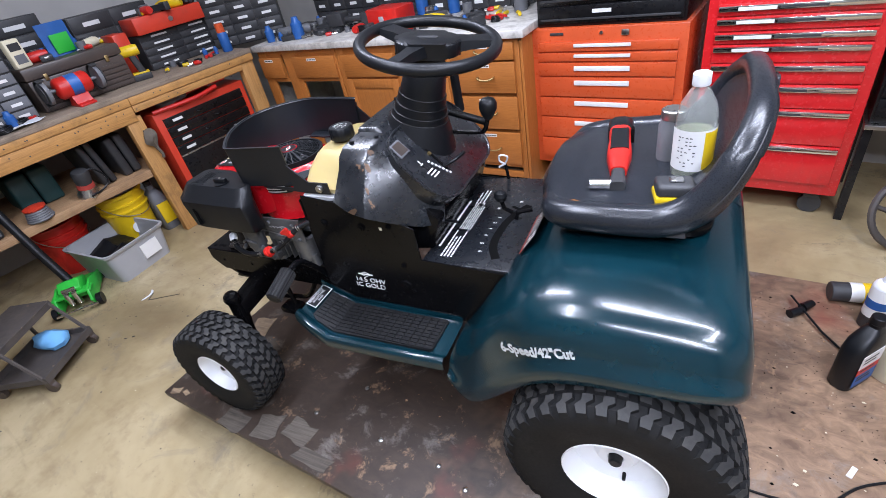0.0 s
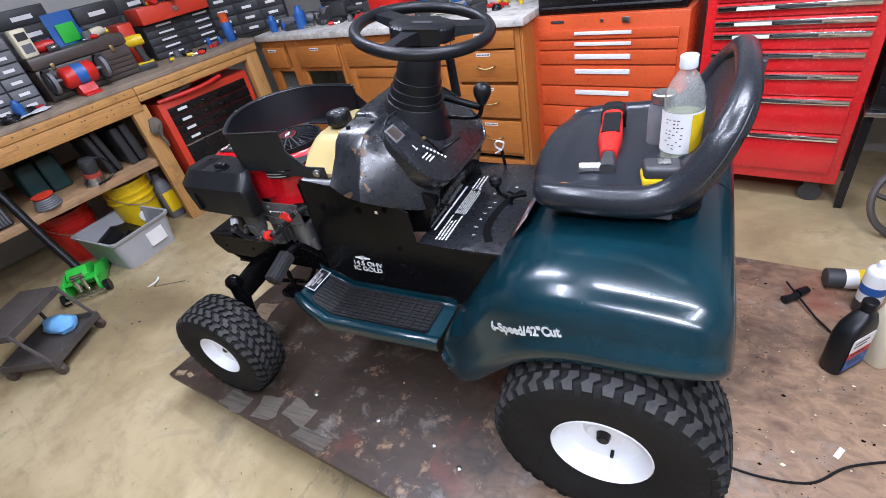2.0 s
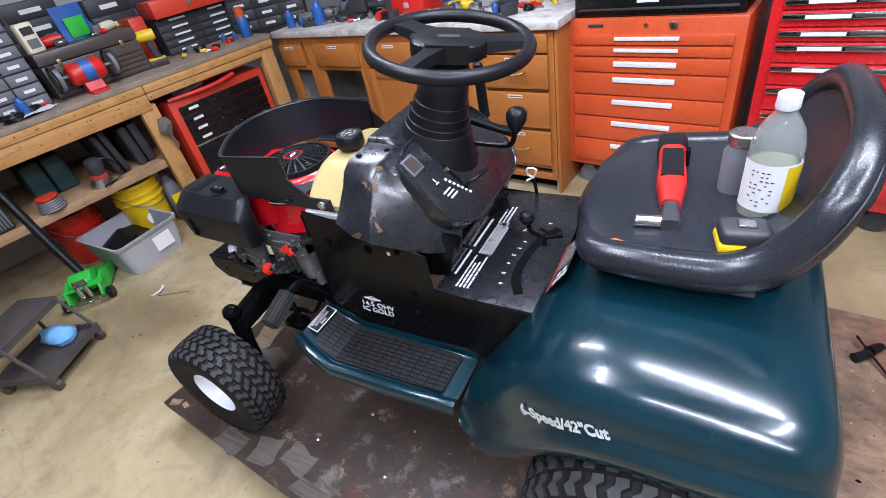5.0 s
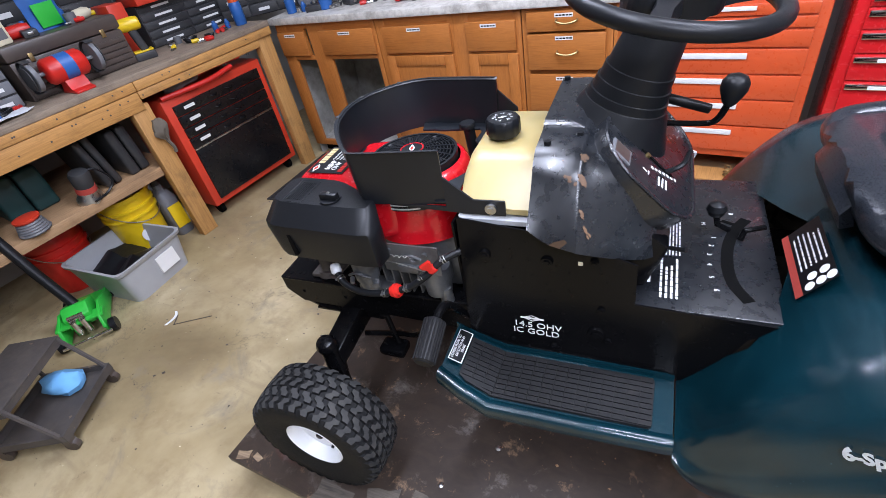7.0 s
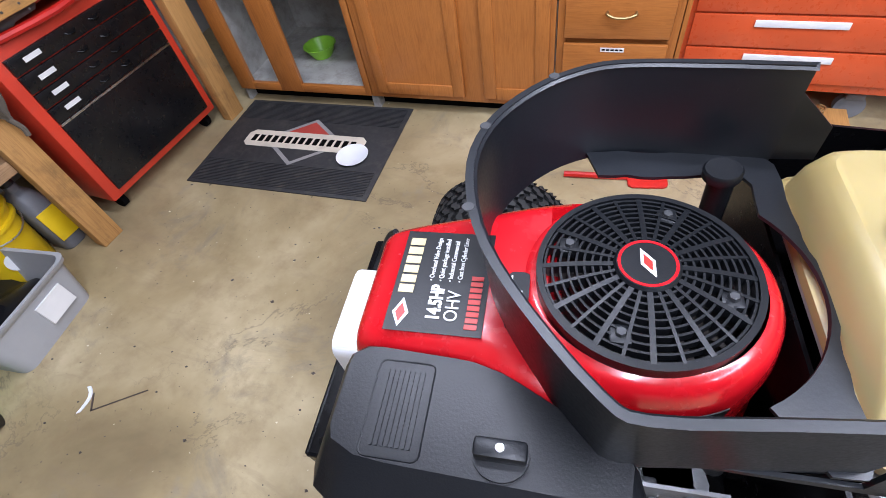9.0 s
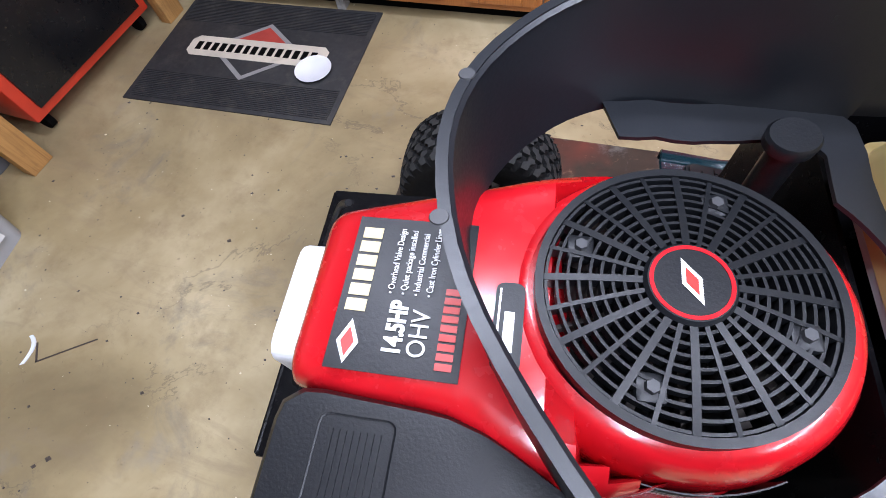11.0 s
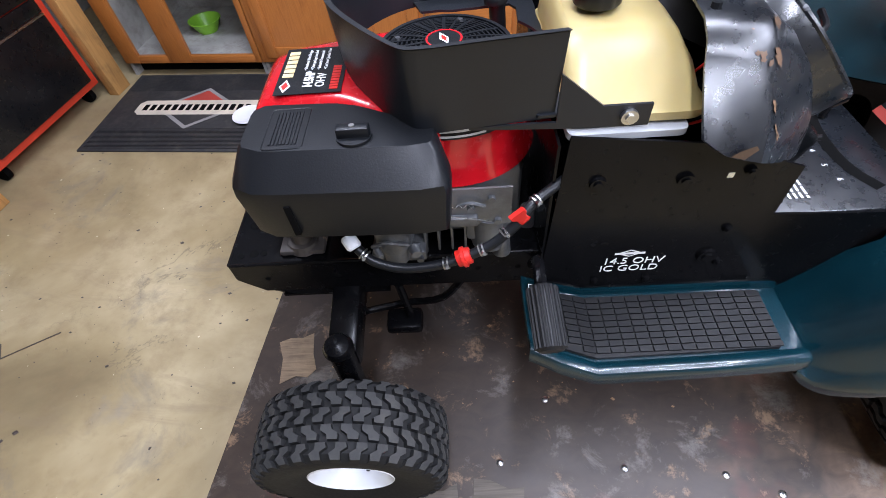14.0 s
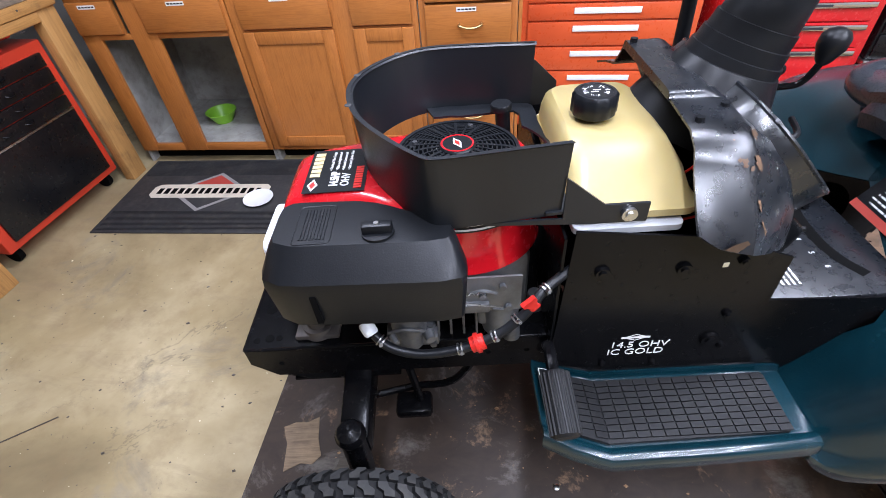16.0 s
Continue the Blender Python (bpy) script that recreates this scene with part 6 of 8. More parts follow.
rag = BM()
rr = random.Random(9)
folds = []
for i in range(14):
    f = i / 13
    ring = []
    for j in range(18):
        a = 2 * math.pi * j / 18
        rad = (0.25 + 0.75 * math.sin(math.pi * min(1, 0.12 + f * 0.95))) * (1 + 0.22 * math.sin(5 * a + 3 * f) + 0.12 * math.sin(9 * a - 7 * f))
        ring.append((BU + 0.022 + 0.024 * rad * math.cos(a), 1.585 + 0.036 * rad * math.sin(a) + 0.006 * math.sin(8 * f), 0.69 - 0.12 * f + 0.004 * rr.random()))
    folds.append(ring)
loft(rag, folds, True, True)
tube(rag, [(BU + 0.022, 1.588, 0.575), (BU + 0.026, 1.60, 0.535), (BU + 0.022, 1.598, 0.505)], 0.009, 8, smooth=3)
solid("hanging_glove", rag, CLOTH, "grey dusty work glove bundled on the bench post", "glove", ROOM)

# under the shelf
def pail(u, v, r, h, mat, label, tilt=0.0):
    p = thing("bucket", label, "bucket", at(u, v))
    bm = BM()
    lathe(bm, [(0.0, r * 0.80), (0.006, r * 0.83), (h * 0.66, r * 0.94), (h * 0.67, r * 1.02), (h * 0.70, r * 1.02), (h * 0.71, r * 0.95), (h * 0.78, r * 0.96), (h * 0.79, r * 1.03), (h * 0.82, r * 1.03), (h * 0.83, r * 0.97), (h * 0.93, r * 0.99), (h * 0.94, r * 1.06), (h, r * 1.06), (h, r * 0.98), (0.012, r * 0.80), (0.012, 0.001)], (0, 0, 0), (0, 0, 1), 36, False)
    part("pail", bm, mat, p)
    bm = BM()
    tube(bm, [(r * 1.04 * math.cos(a), r * 1.04 * math.sin(a), h * 0.86 - 0.10 * math.sin(a + 1.2)) for a in [radians(-90 + 12 * k) for k in range(16)]], 0.003, 6)
    part("bail", bm, STEEL, p, "thin wire handle")
    return p


yb = pail(-2.60, 1.475, 0.128, 0.335, YELLOW, "yellow plastic bucket with grey lid and round label, under shelf")
part("lid", lathe(BM(), [(0.336, 0.12), (0.345, 0.12), (0.346, 0.001)], (0, 0, 0), (0, 0, 1), 32), GREY, yb, "grey lid")
bm = BM()
for k, (ra, rb_) in enumerate(((0.0, 0.030),)):
    ctr = radians(-12)
    bm.faces.new([bm.verts.new((0.1215 * math.cos(ctr + math.cos(t) * 0.24), 0.1215 * math.sin(ctr + math.cos(t) * 0.24), 0.125 + 0.035 * math.sin(t))) for t in [2 * math.pi * q / 20 for q in range(20)]])
for vtx in bm.verts:
    vtx.co += Vector((0.006, 0, 0))
part("label", bm, LABEL, yb)
pail(-2.72, 1.16, 0.13, 0.30, REDPLAST, "red plastic bucket under the bench shelf")
jug = thing("chemical_jug", "grey-blue jug with a yellow label under the shelf", "jug", at(-2.56, 1.63))
bm = BM()
loft(bm, [[(x, y, z) for x, y in rounded(0.12 * k, 0.09 * k, 0.03 * k, 4)] for z, k in ((0, 0.92), (0.01, 1), (0.21, 1), (0.25, 0.7), (0.265, 0.42), (0.29, 0.40))], True, True)
part("jug_body", bm, GREY, jug)
part("cap", cyl(BM(), (0, 0, 0.289), (0, 0, 0.315), 0.022, 0.02, 16), GREYDARK, jug)
part("label", box(BM(), 0.0585, 0.0625, -0.035, 0.035, 0.05, 0.18, 0.001), YELLOW, jug, "yellow label")
tub = thing("storage_tub", "grey plastic storage tub with white label, holding black plastic", "storage tub", at(-2.40, 1.30, 0, 10))
bm = BM()
secs = [[(x, y, z) for x, y in rounded(w, h, 0.035, 4)] for z, w, h in ((0.0, 0.36, 0.30), (0.16, 0.395, 0.34), (0.17, 0.415, 0.36), (0.185, 0.42, 0.365), (0.185, 0.395, 0.34), (0.16, 0.388, 0.332), (0.008, 0.35, 0.29))]
loft(bm, secs, True, True)
part("tub_body", bm, GREYLIGHT, tub)
part("label", box(BM(), 0.186, 0.1995, 0.0, 0.10, 0.055, 0.135, 0.0), LABEL, tub, "white paper label")
scrap_ = BM()
secs = []
for i in range(9):
    secs.append([(-0.17 + 0.034 * i, -0.14 + 0.0 * i, 0.06 + 0.03 * math.sin(i)), (-0.16 + 0.036 * i, 0.0, 0.12 + 0.02 * math.sin(i * 1.3)), (-0.17 + 0.036 * i, 0.13, 0.07 + 0.02 * math.cos(i))])
loft(scrap_, secs)
solid("plastic_cover", thicken(scrap_, 0.004), BLACKPLAST, "shiny black plastic cover lying in the grey tub", "cover", at(-2.40, 1.30, 0.01, 10))

# floor jack
jk = thing("floor_jack", "bright green floor jack with a black handle and chrome rollers", "floor jack", at(-2.30, 1.02, 0, -28))
bm = BM()
for y in (-0.075, 0.075):
    prism(bm, [(-0.20, 0.02), (0.13, 0.02), (0.15, 0.05), (0.12, 0.10), (0.02, 0.115), (-0.1, 0.075), (-0.2, 0.06)], "y", y - 0.006, y + 0.006, 0.002)
box(bm, -0.19, 0.02, -0.07, 0.07, 0.025, 0.04)
pieces("frame", bm, GREEN, jk)
bm = BM()
prism(bm, [(-0.02, 0.05), (0.09, 0.06), (0.10, 0.12), (0.05, 0.15), (-0.03, 0.12)], "y", -0.05, 0.05, 0.006)
box(bm, 0.06, 0.12, -0.09, 0.09, 0.09, 0.10, 0.002)
part("lift_arm", bm, GREEN, jk)
bm = BM()
for y in (-0.018, 0.018):
    cyl(bm, (0.115, y, 0.045), (0.115, y, 0.11), 0.013, 0.013, 14)
cyl(bm, (0.155, -0.095, 0.03), (0.155, 0.095, 0.03), 0.007, None, 12)
cyl(bm, (0.10, -0.03, 0.12), (0.10, 0.03, 0.12), 0.012, None, 14)
part("ram", bm, CHROME, jk)
bm = BM()
for x, y in ((-0.16, -0.095), (-0.16, 0.095), (0.12, -0.1), (0.12, 0.1)):
    cyl(bm, (x, y - 0.012, 0.03), (x, y + 0.012, 0.03), 0.03, None, 18)
pieces("wheel", bm, BLACKPLAST, jk)
bm = BM()
tube(bm, [(0.02, 0, 0.12), (-0.05, -0.06, 0.30), (-0.16, -0.16, 0.72)], 0.021, 10)
part("handle", bm, BLACKPLAST, jk, "thick black padded handle")

# roller stool
cart = thing("roller_stool", "grimy brown metal roller stool with a tray", "stool", at(-1.87, 0.725, 0, 36))
bm = BM()
for y0, y1 in ((-0.15, -0.142), (0.142, 0.15)):
    box(bm, -0.13, 0.13, y0, y1, 0.055, 0.085)
for x0, x1 in ((-0.13, -0.122), (0.122, 0.13)):
    box(bm, x0, x1, -0.142, 0.142, 0.055, 0.085)
box(bm, -0.122, 0.122, -0.142, 0.142, 0.055, 0.06)
part("tray", bm, RUST, cart)
bm = BM()
box(bm, -0.14, 0.045, -0.155, 0.155, 0.245, 0.252, 0.002)
for y in (-0.155, 0.151):
    box(bm, -0.14, 0.045, y, y + 0.004, 0.222, 0.245)
box(bm, 0.041, 0.045, -0.151, 0.151, 0.222, 0.245)
part("seat", bm, RUST, cart, "paint-spattered metal top")
bm = BM()
for y in (-0.145, 0.145):
    tube(bm, [(-0.125, y, 0.06), (-0.13, y, 0.245)], 0.008, 6)
    tube(bm, [(0.12, y, 0.06), (0.04, y, 0.245)], 0.008, 6)
pieces("leg", bm, RUST, cart)
bm = BM()
for x in (-0.115, 0.115):
    for y in (-0.135, 0.135):
        cyl(bm, (x, y - 0.010, 0.0225), (x, y + 0.010, 0.0225), 0.022, None, 16)
        box(bm, x - 0.012, x + 0.012, y - 0.014, y + 0.014, 0.036, 0.056)
pieces("caster", bm, BROWN, cart)
bm = BM()
rr = random.Random(21)
secs = [[(0.0 + 0.085 * math.cos(a) * k * (0.8 + 0.3 * rr.random()), 0.08 + 0.05 * math.sin(a) * k * (0.8 + 0.4 * rr.random()), z + 0.012 * rr.random()) for a in [2 * math.pi * i / 12 for i in range(12)]] for z, k in ((0.062, 0.9), (0.085, 1.0), (0.11, 0.8), (0.125, 0.35))]
loft(bm, secs, True, True)
solid("shop_rag", bm, SKYBLUE, "crumpled pale blue paper towel on the roller stool", "rag", at(-1.87, 0.725, 0, 36))

# floor bits
bm = BM()
loft(bm, [[(0.0 + 0.03 * math.sin(i * 0.35), -0.045 + 0.012 * i, 0.001), (0.012 + 0.03 * math.sin(i * 0.35), -0.045 + 0.012 * i, 0.001)] for i in range(8)])
solid("plastic_offcut", thicken(bm, 0.003), WHITERIM, "curved white plastic offcut lying on the concrete", "offcut", ROOM @ pose(-2.235, 0.985, 0.003, 0, 0, 38))
bm = BM()
box(bm, -0.09, 0.09, -0.002, 0.002, 0.0, 0.002)
solid("dried_stick", box(bm, -0.09, -0.085, -0.002, 0.06, 0.0, 0.002), BROWN, "thin brown twig lying on the concrete", "twig", ROOM @ pose(-2.10, 1.03, 0, 0, 0, 40))

# ---- tool chests along the back wall ----
def caster(bm, x, y, r=0.05):
    cyl(bm, (x, y - 0.015, r), (x, y + 0.015, r), r, None, 20)
    box(bm, x - 0.03, x + 0.03, y - 0.024, y + 0.024, r + 0.035, r + 0.06, 0.003)


TV = 2.77
oc = thing("tool_chest", "orange enamel tool chest with white handle strips on casters", "tool chest", at(-0.341, TV))
part("body", box(BM(), -0.375, 0.375, 0.001, 0.45, 0.130, 0.868, 0.008), ORANGE, oc)
zs = [0.805, 0.755, 0.706, 0.633, 0.525, 0.415, 0.292, 0.165]
for z1, z0 in zip(zs, zs[1:] + [0.10]):
    if z0 == 0.10:
        break
    d_ = part("drawer", box(BM(), -0.337, 0.337, -0.012, 0.0005, z0 + 0.004, z1 - 0.004, 0.003), ORANGE, oc)
    part("handle_strip", box(BM(), -0.143, 0.133, -0.019, -0.0125, z1 - 0.026 if z1 - z0 < 0.06 else z1 - 0.042, z1 - 0.010 if z1 - z0 < 0.06 else z1 - 0.018, 0.002), LABEL, d_, "white handle strip")
part("latch", box(BM(), 0.085, 0.12, -0.008, 0.0, 0.826, 0.852, 0.003), STEEL, oc)
part("lock", cyl(BM(), (-0.01, 0.001, 0.84), (-0.01, -0.006, 0.84), 0.008, None, 14), STEEL, oc)
part("badge", box(BM(), -0.27, -0.20, -0.003, 0.0005, 0.834, 0.846, 0.001), GREYDARK, oc)
bm = BM()
for x in (-0.28, 0.28):
    for y in (0.06, 0.39):
        caster(bm, x, y)
pieces("caster", bm, GREY, oc)
tc_ = thing("top_chest", "black tool box standing on the orange chest", "tool chest", at(-0.341, TV + 0.02, 0.8685))
part("body", box(BM(), -0.345, 0.355, 0.0, 0.36, 0.0, 0.30, 0.008), CHESTBLACK, tc_)
for k in range(3):
    d_ = part("drawer", box(BM(), -0.33, 0.34, -0.010, 0.0005, 0.018 + 0.085 * k, 0.093 + 0.085 * k, 0.003), CHESTBLACK, tc_)
    part("handle_strip", box(BM(), -0.32, 0.33, -0.016, -0.0105, 0.030 + 0.085 * k, 0.040 + 0.085 * k, 0.001), GREYDARK, d_)
    part("label", box(BM(), -0.06, 0.03, -0.0115, -0.0102, 0.058 + 0.085 * k, 0.075 + 0.085 * k), LABEL, d_)

rd = thing("tool_chest", "tall bright red tool cabinet with long chrome pulls", "tool chest", at(0.332, TV))
part("body", box(BM(), -0.303, 0.303, 0.001, 0.46, 0.115, 1.30, 0.010), RED, rd)
zs = [0.936, 0.886, 0.828, 0.778, 0.701, 0.616, 0.514, 0.355, 0.17]
for z1, z0 in zip(zs, zs[1:]):
    d_ = part("drawer", box(BM(), -0.265, 0.265, -0.012, 0.0005, z0 + 0.003, z1 - 0.003, 0.003), RED, rd)
    part("pull", box(BM(), -0.26, 0.26, -0.026, -0.0125, z1 - 0.030, z1 - 0.008, 0.004), CHROME, d_, "long chrome pull")
    part("label", box(BM(), -0.19, -0.06, -0.0275, -0.0262, z1 - 0.026, z1 - 0.013), LABEL, d_)
    part("pull_insert", box(BM(), -0.05, 0.10, -0.0275, -0.0262, z1 - 0.024, z1 - 0.015), GREYDARK, d_)
part("drawer", box(BM(), -0.265, 0.265, -0.012, 0.0005, 1.00, 1.27, 0.003), RED, rd)
bm = BM()
for k in range(9):
    box(bm, -0.20 + k * 0.024, -0.183 + k * 0.024, -0.003, 0.0005, 0.955, 0.975)
pieces("badge", bm, GREYDARK, rd, "dark badge lettering as plain bars")
bm = BM()
for x in (-0.22, 0.22):
    for y in (0.06, 0.40):
        caster(bm, x, y, 0.045)
pieces("caster", bm, GREYDARK, rd)

bc = thing("tool_chest", "black stacked tool drawers with white labels on a stand", "tool chest", at(0.90, TV + 0.02))
part("body", box(BM(), -0.30, 0.30, 0.001, 0.40, 0.46, 1.25, 0.006), CHESTBLACK, bc)
for k, (z0, z1) in enumerate(((0.475, 0.56), (0.57, 0.64), (0.645, 0.71), (0.755, 0.84), (0.85, 0.92), (0.93, 1.0), (1.01, 1.1))):
    d_ = part("drawer", box(BM(), -0.29, 0.29, -0.010, 0.0005, z0, z1, 0.003), CHESTBLACK, bc)
    bm = box(BM(), -0.23, -0.16, -0.012, -0.0102, (z0 + z1) / 2 - 0.009, (z0 + z1) / 2 + 0.009)
    if k == 0:
        bmesh.ops.rotate(bm, verts=bm.verts[:], cent=(-0.2, -0.011, (z0 + z1) / 2), matrix=Matrix.Rotation(radians(25), 3, "Y"))
    part("label", bm, LABEL, d_)
part("badge", box(BM(), -0.27, -0.19, -0.004, 0.0005, 0.722, 0.738), GREY, bc)
part("stand_rail", box(BM(), -0.31, 0.31, -0.02, 0.40, 0.44, 0.459, 0.003), STEEL, bc)
bm = BM()
for x in (-0.29, 0.29):
    for y in (0.02, 0.38):
        box(bm, x - 0.015, x + 0.015, y - 0.015, y + 0.015, 0, 0.44)
pieces("stand_leg", bm, CHESTBLACK, bc)

wh = thing("cast_wheel", "rusty cast iron spoked wheel leaning under the black chest", "wheel", at(0.83, 2.66, 0, 20))
bm = BM()
tube(bm, [(0.14 * math.cos(a), 0.05 * math.sin(a), 0.155 + 0.14 * math.sin(a)) for a in [2 * math.pi * k / 36 for k in range(36)]], 0.014, 8, True)
for k in range(5):
    a = 2 * math.pi * k / 5 + 0.4
    tube(bm, [(0, 0, 0.155), (0.07 * math.cos(a + 0.2), 0.025 * math.sin(a + 0.2), 0.155 + 0.07 * math.sin(a + 0.2)), (0.135 * math.cos(a), 0.048 * math.sin(a), 0.155 + 0.135 * math.sin(a))], 0.010, 6)
cyl(bm, (0, -0.03, 0.145), (0, 0.03, 0.165), 0.028, None, 14)
part("wheel_casting", bm, RUST, wh)
hd = BM()
prism(hd, [(-0.03, 0.0), (0.045, 0.0), (0.09, 0.04), (0.42, 0.30), (0.50, 0.46), (0.40, 0.48), (-0.12, 0.22)], "y", -0.008, 0.008, 0.004)
solid("mower_deflector", hd, GREYDARK, "dusty dark grey plastic chute panel leaning by the black chest", "chute panel", at(0.92, 2.50, 0, 8) @ pose(0, 0, 0, -14))
bl = thing("engine_cover", "black moulded engine cover standing on the floor", "engine part", at(1.19, 2.42))
part("cover_shell", lathe(BM(), [(0, 0.11), (0.12, 0.11), (0.16, 0.09), (0.17, 0.04), (0.172, 0.001)], (0, 0, 0), (0, 0, 1), 30), BLACKPLAST, bl)
part("cover_lip", tube(BM(), [(0.115 * math.cos(a), 0.115 * math.sin(a), 0.10) for a in [2 * math.pi * k / 30 for k in range(30)]], 0.005, 6, True), STEEL, bl)

wd = thing("wood_block", "scrap plywood block on small blocks under the orange chest", "wood block", at(-0.22, 2.72))
part("board", box(BM(), -0.13, 0.13, -0.06, 0.06, 0.05, 0.066, 0.002), PINE, wd)
bm = BM()
box(bm, -0.12, -0.05, -0.05, 0.05, 0, 0.05, 0.003)
box(bm, 0.04, 0.12, -0.05, 0.05, 0, 0.05, 0.003)
pieces("foot_block", bm, SHELFWOOD, wd)
sprg = BM()
tube(sprg, [(0.014 * math.cos(k * 0.8), 0.014 * math.sin(k * 0.8), 0.002 * k) for k in range(30)], 0.003, 6)
solid("coil_spring", sprg, BRASS, "small pale coil of wire on the plywood block", "spring", at(-0.20, 2.70, 0.069))

# ---- things on the mower's seat ----
rt = thing("cordless_ratchet", "red and black cordless ratchet lying on the seat", "power tool", pose(along(0.427), 1.268, 0.905, 0, 0, 96))
bm = BM()
secs = []
for x, w, h, z in ((0.06, 0.017, 0.017, 0.0), (0.09, 0.021, 0.021, 0.0), (0.13, 0.027, 0.026, 0.002), (0.17, 0.026, 0.026, 0.003), (0.21, 0.024, 0.024, 0.003), (0.25, 0.026, 0.026, 0.002), (0.285, 0.029, 0.028, 0.0), (0.295, 0.026, 0.025, 0.0)):
    secs.append([(x, a, b_ + z) for a, b_ in rounded(2 * w, 2 * h, min(w, h) * 0.7, 4)])
loft(bm, secs, True, True)
bd = part("body", bm, REDPLAST, rt, "red moulded body")
bm = BM()
loft(bm, [[(x, a * 1.0, b_) for a, b_ in rounded(0.040, 0.010, 0.004, 3, 0, 0.024)] for x in (0.13, 0.17, 0.24)], True, True)
loft(bm, [[(x, a, b_) for a, b_ in rounded(0.060 * k, 0.058 * k, 0.02, 4)] for x, k in ((0.255, 0.9), (0.262, 1.0), (0.31, 1.0), (0.318, 0.9))], True, True)
part("grip", bm, BLACKPLAST, bd)
bm = BM()
loft(bm, [[(x, a, b_ + z) for a, b_ in rounded(2 * w, 2 * h, min(w, h) * 0.7, 4)] for x, w, h, z in ((0.0, 0.015, 0.012, 0.0), (0.02, 0.017, 0.014, 0), (0.05, 0.013, 0.012, 0), (0.075, 0.016, 0.016, 0))], True, True)
part("head", bm, GREYDARK, rt, "black steel ratchet head")
bm = BM()
cyl(bm, (0.012, 0.01, 0.0), (0.012, 0.058, 0.0), 0.011, 0.011, 18, 0.002)
part("socket", bm, CHROME, rt, "short chrome socket")
bm = BM()
box(bm, 0.225, 0.245, -0.032, -0.024, -0.01, 0.03, 0.003)
part("trigger", bm, DARK, bd)

bo_ = thing("soda_bottle", "clear bottle half full of pale yellow-green liquid, white cap", "bottle", pose(along(0.552), 1.345, 0.880))
outer = [(0.0, 0.030), (0.004, 0.036), (0.02, 0.038), (0.10, 0.038), (0.15, 0.037), (0.175, 0.031), (0.195, 0.020), (0.205, 0.0135), (0.215, 0.013)]
bm = BM()
lathe(bm, outer + [(0.215, 0.0118)] + [(h + (0.002 if h < 0.01 else 0), r - 0.0012) for h, r in reversed(outer)], (0, 0, 0), (0, 0, 1), 32, False)
bt_ = part("shell", bm, BOTTLE, bo_)
part("liquid", lathe(BM(), [(0.003, 0.028), (0.008, 0.0345), (0.07, 0.0362), (0.118, 0.0362), (0.1182, 0.001)], (0, 0, 0), (0, 0, 1), 32), LIQUID, bt_)
bm = BM()
lathe(bm, [(0.208, 0.0155), (0.210, 0.0165), (0.230, 0.016), (0.232, 0.013), (0.2322, 0.001)], (0, 0, 0), (0, 0, 1), 28)
part("cap", bm, WHITERIM, bo_, "white screw cap")
bm = BM()
loft(bm, [[(0.0387 * math.cos(a), 0.0387 * math.sin(a), 0.045), (0.0387 * math.cos(a), 0.0387 * math.sin(a), 0.130)] for a in [radians(-170 + 6 * k) for k in range(34)]])
lb_ = part("label", bm, LABEL, bo_, "pale label with a yellow panel")
bm = BM()
loft(bm, [[(0.0390 * math.cos(a), 0.0390 * math.sin(a), 0.048), (0.0390 * math.cos(a), 0.0390 * math.sin(a), 0.126)] for a in [radians(-62 + 6 * k) for k in range(15)]])
part("label_panel", bm, YELLOW, lb_)
bm = BM()
br = random.Random(31)
for k in range(9):
    a0 = radians(-140 + 2)
    for j in range(5):
        if br.random() < 0.35:
            continue
        a = radians(-135 + 11 * j)
        z = 0.055 + 0.0075 * k
        bm.faces.new([bm.verts.new((0.0391 * math.cos(q), 0.0391 * math.sin(q), zz)) for q, zz in ((a, z), (a + 0.16 * (0.3 + 0.7 * br.random()), z), (a + 0.10, z + 0.0022), (a, z + 0.0022))])
pieces("label_print", bm, GREYDARK, lb_)

jr = thing("glass_jar", "small grey glass jar with a metal lid on the seat", "jar", pose(along(0.512), 1.415, 0.880))
part("glass", lathe(BM(), [(0, 0.024), (0.004, 0.028), (0.10, 0.028), (0.112, 0.022), (0.118, 0.022)], (0, 0, 0), (0, 0, 1), 28), GREY, jr)
part("lid", lathe(BM(), [(0.116, 0.0235), (0.118, 0.0245), (0.134, 0.0245), (0.136, 0.022), (0.1362, 0.001)], (0, 0, 0), (0, 0, 1), 28), STEEL, jr, "dull metal lid")
tp = thing("tape_measure", "black and yellow tape measure lying on the seat", "tape measure", pose(along(0.527), 1.255, 0.893, 0, 4, 12))
part("case", box(BM(), -0.036, 0.036, -0.026, 0.026, 0.012, 0.040, 0.009, 3), GREYDARK, tp)
part("base_band", box(BM(), -0.037, 0.037, -0.027, 0.027, 0.0, 0.015, 0.004), YELLOW, tp, "yellow lower band")
part("belt_clip", box(BM(), -0.012, 0.014, -0.010, 0.010, 0.040, 0.044, 0.002), STEEL, tp)

